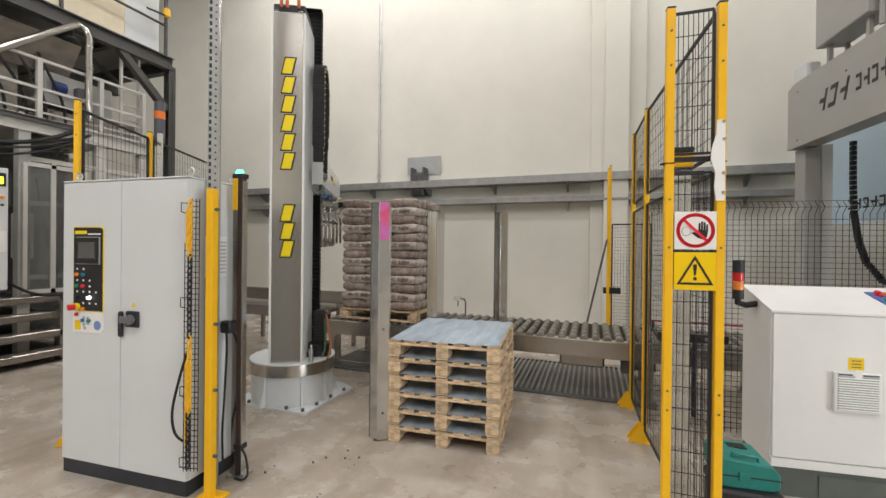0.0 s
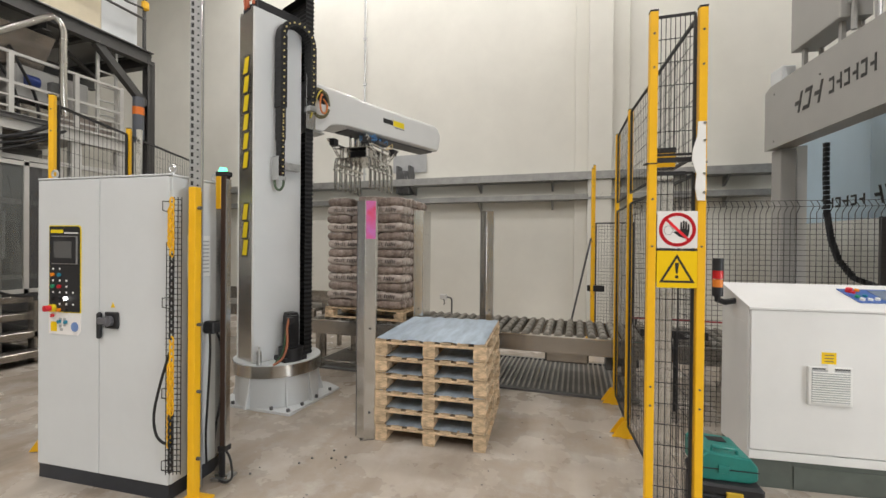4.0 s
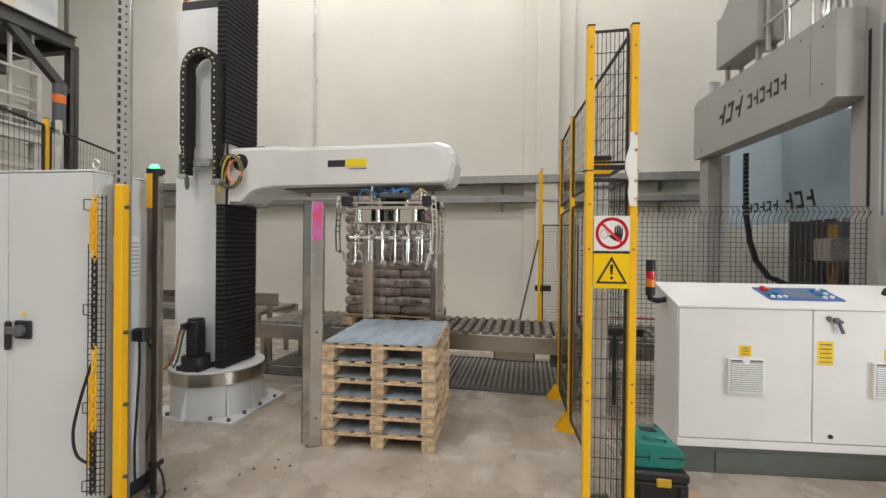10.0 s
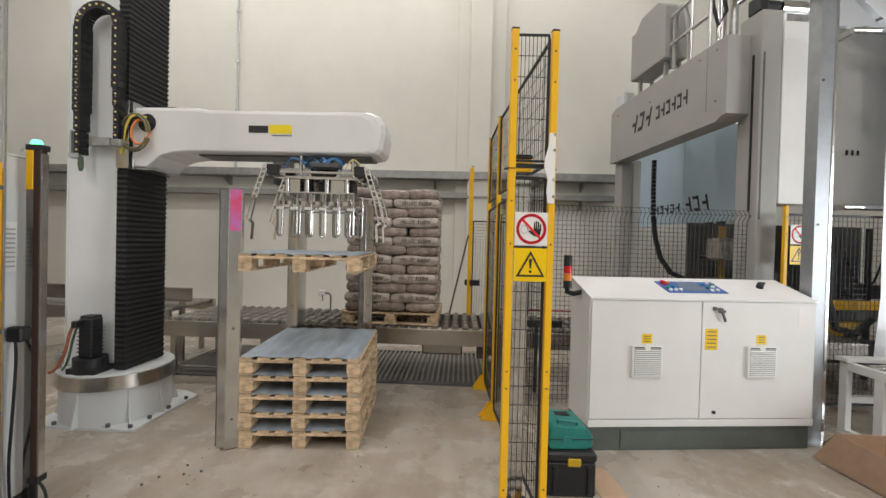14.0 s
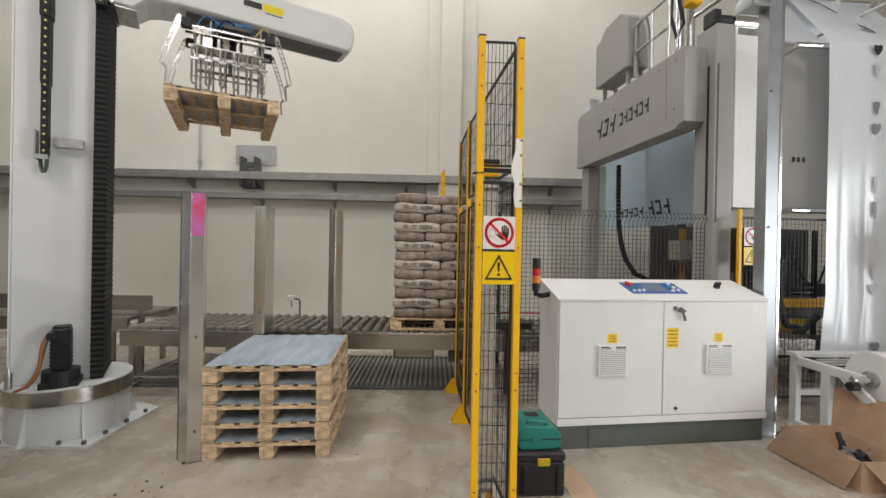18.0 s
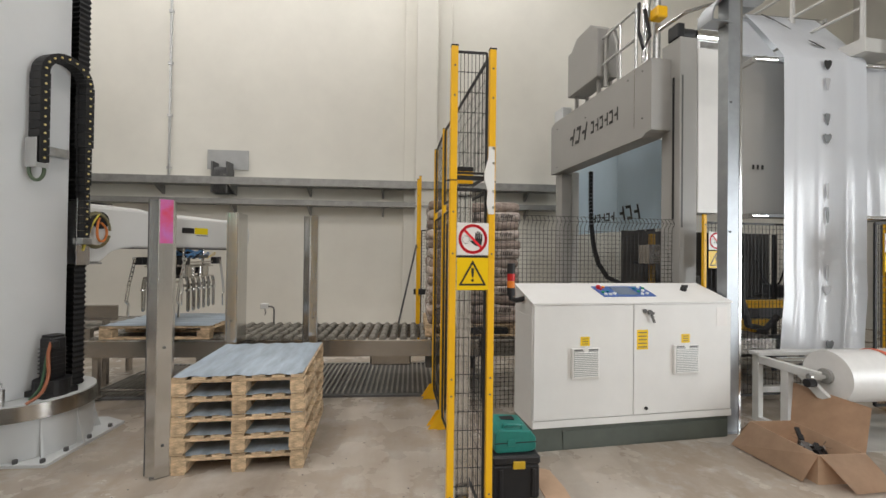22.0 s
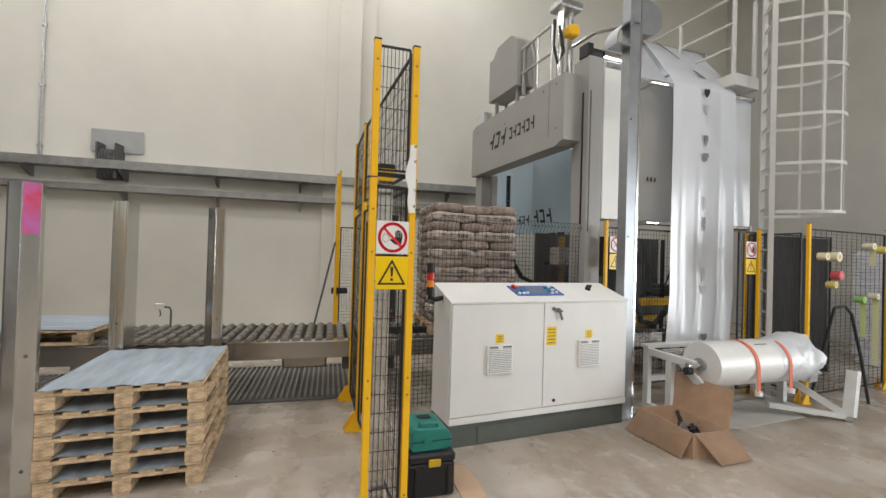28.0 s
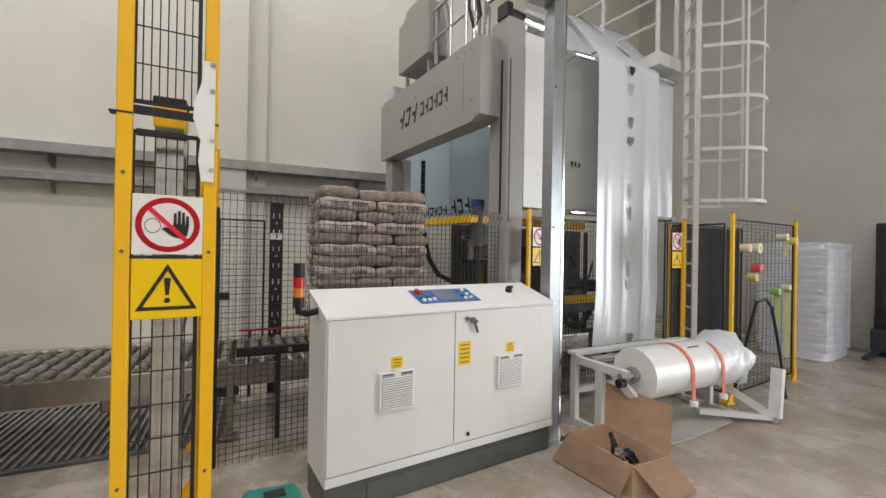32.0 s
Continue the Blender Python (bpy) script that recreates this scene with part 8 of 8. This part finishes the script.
# Crumbs and chips scattered on the floor.
bm = bmesh.new()
rnd = random.Random(11)
for k in range(90):
    x, y = rnd.uniform(-3.0, 1.5), rnd.uniform(1.6, 4.6)
    r = rnd.uniform(0.003, 0.007)
    box(bm, x, x + r * 2, y, y + r, 0.0, r * 0.7)
for x, y in ((-2.15, 2.9), (-2.3, 2.85), (-2.2, 3.02), (-2.05, 2.95), (-2.6, 2.5), (-2.35, 2.75)):
    rod(bm, (x, y, 0), (x, y, 0.012), 0.009, 6)
structure("floor_crumbs", bm, BROWN_STEEL, "dark crumbs and screws scattered on the floor", "crumbs", "stuff")



# ---- what moves ----
# seconds, arm's angle, label height, gripper's reach, gripper's turn against the hall, its drop under the arm
ARM = [
    (0, 117.3, 2.763, 1.4, 100, -0.25), (0.5, 119.2, 3.27, 1.4, 100, -0.25), (1, 117, 3.746, 1.38, 98, -0.25), (1.3, 111, 3.887, 1.3, 92, -0.25), (1.6, 97.5, 3.948, 1.25, 90, -0.25),
    (2, 85.2, 3.865, 1.24, 88, -0.25), (2.5, 72.7, 3.604, 1.22, 90, -0.25), (3, 69.8, 3.505, 1.22, 90, -0.25), (3.5, 67.6, 3.452, 1.24, 90, -0.25), (4.3, 69, 3.472, 1.25, 90, -0.25),
    (5.5, 69.8, 4.205, 1.21, 62, -0.25), (6, 67.9, 4.214, 1.35, 45, -0.25), (6.5, 28, 4.11, 1.8, 28, -0.25), (7, 4.2, 3.99, 1.955, 12, -0.22), (7.5, -0.1, 3.205, 1.955, 5, -0.25),
    (8, -0.2, 2.87, 1.955, 4.4, -0.25), (9, 0, 2.864, 1.965, 4.4, -0.25), (9.5, 0.3, 2.704, 1.965, 4.4, -0.25), (10, 0.3, 2.556, 1.975, 4.4, -0.25), (10.5, 0.6, 2.459, 1.975, 4.4, -0.25),
    (11, 0.7, 2.143, 2.0, 4.4, -0.25), (11.5, 0.7, 2.038, 2.02, 4.4, -0.25), (12.5, 0.6, 2.032, 2.03, 4.4, -0.25), (13.2, 0.6, 2.034, 2.03, 4.4, -0.25), (13.5, 0.3, 2.215, 2.03, 4.4, -0.25),
    (14, 0.2, 2.745, 2.01, 4.4, -0.25), (14.5, 0, 3.478, 1.975, 3.5, -0.25), (15.3, 0.4, 4.181, 1.605, 4.4, -0.25), (16.5, 1, 4.272, 1.275, 4.4, -0.25), (17, 1.5, 4.283, 1.255, 4.4, -0.25),
    (17.5, 7.5, 4.323, 1.255, 10, -0.25), (18, 31.2, 4.33, 1.28, 25, -0.25), (18.5, 51.9, 4.264, 1.34, 57, -0.25), (19, 70.4, 4.235, 1.45, 90, -0.25), (19.5, 72.9, 4.197, 1.53, 90, -0.25),
    (20, 73, 3.813, 1.56, 90, -0.25), (20.5, 72.8, 3.147, 1.57, 90, -0.25), (21, 72.6, 2.48, 1.58, 90, -0.25), (21.5, 72.7, 2.135, 1.59, 90, -0.25), (22, 72.6, 1.992, 1.6, 90, -0.25),
    (23.5, 72.8, 1.993, 1.6, 90, -0.25), (24, 72.8, 2.458, 1.58, 90, -0.25), (24.5, 76.7, 3.026, 1.55, 90, -0.25), (25.3, 100, 3.573, 1.64, 92, -0.25), (26, 108, 3.422, 1.64, 95, -0.25),
    (26.5, 108.7, 2.966, 1.64, 95, -0.25), (27.2, 109.2, 2.712, 1.64, 95, -0.25), (28.5, 110.3, 2.611, 1.64, 95, -0.25), (32, 110, 2.611, 1.64, 95, -0.25),
]
# seconds and the middle of the moving load along the conveyor
LOAD = [(0, -3.05), (5.2, -3.05), (5.7, -3.0), (6.2, -2.92), (9, -2.24), (13, -1.29), (17, -0.25), (19, 0.1), (23, 0.89), (25.4, 1.53), (26.4, 1.68), (28, 1.7), (32, 1.7)]
LIFT = [(0, 0.75), (27.6, 0.75), (28.4, 0.8), (29.0, 0.95), (29.5, 1.12), (30.0, 1.28), (30.5, 1.45), (31.0, 1.6), (31.5, 1.9), (32.0, 2.12)]
# seconds and the angle by which the pallet hooks are folded in
HOOKS = [(0, 72), (7.2, 72), (8.5, 24), (10.3, 14), (12, 0), (24.6, 0), (25.8, 72), (32, 72)]
PICK = 13.3


def gripper_pose(a, h, r, g, d):
    x, y = r * math.cos(radians(a)), r * math.sin(radians(a))
    return pose(x, y, h + d, 0, 0, g)


def motions():
    walk(column, [(t, pose(0, 0, 0, 0, 0, a)) for t, a, h, r, g, d in ARM])
    walk(arm, [(t, pose(0, 0, h, 0, 0, a)) for t, a, h, r, g, d in ARM])
    walk(grip, [(t, gripper_pose(a, h, r, g, d)) for t, a, h, r, g, d in ARM])
    for hook, sx, y in hooks:
        walk(hook, [(t, pose(sx * 0.45, y, -0.1, 0, sx * a, 0)) for t, a in HOOKS])
    walk(loop, [(t, pose(0, 0, 3.68 + (h - 2.85) / 2, 0, 0, a)) for t, a, h, r, g, d in ARM])
    walk(mid, [(t, pose(0, 0, 2.5 + max(0, (h - 2.0)) * 0.25, 0, 0, a)) for t, a, h, r, g, d in ARM])
    walk(mid_b, [(t, pose(0, 0, (3.68 + (h - 2.85) / 2 + h) / 2, 0, 0, a)) for t, a, h, r, g, d in ARM])
    # The top pallet and its sheet ride with the gripper from the stack to the conveyor.
    home = moved_pallet.matrix_basis.copy()
    base = pose(CX, CY, 0)
    at_pick = base @ gripper_pose(0.6, 2.034, 2.03, 4.4, -0.25)
    hold = at_pick.inverted() @ home
    rows = [(0, home), (PICK, home)]
    for t, a, h, r, g, d in ARM:
        if PICK < t <= 22.0:
            rows.append((t, base @ gripper_pose(a, h, r, g, d) @ hold))
    down = rows[-1][1].copy()
    down.translation.z = ZC
    rows[-1] = (22.0, down)
    rows += [(24, down), (32, down)]
    walk(moved_pallet, rows)
    lift_ = pose(0, 0, 0.1475)
    walk(moved_sheet, [(t, m @ lift_) for t, m in rows])
    # The load rolls along the conveyor.
    for ob in (load_pallet, *bags):
        m0 = ob.matrix_basis.copy()
        if ob is top_bag:
            continue
        walk(ob, [(t, Matrix.Translation((x, 0, 0)) @ m0) for t, x in LOAD])
    m0 = top_bag.matrix_basis.copy()
    rest = Matrix.Translation((LOAD[0][1], 0, 0)) @ m0
    rows = []
    for t, a, h, r, g, d in ARM:
        if t <= 3.5:
            m = base @ gripper_pose(a, h, r, g, d) @ pose(0, 0, -0.78)
            rows.append((t, m))
    rows.append((4.2, rest))
    rows += [(t, Matrix.Translation((x, 0, 0)) @ m0) for t, x in LOAD if t > 4.3]
    walk(top_bag, rows)
    walk(lift, [(t, pose(0, 0, z)) for t, z in LIFT])


motions()
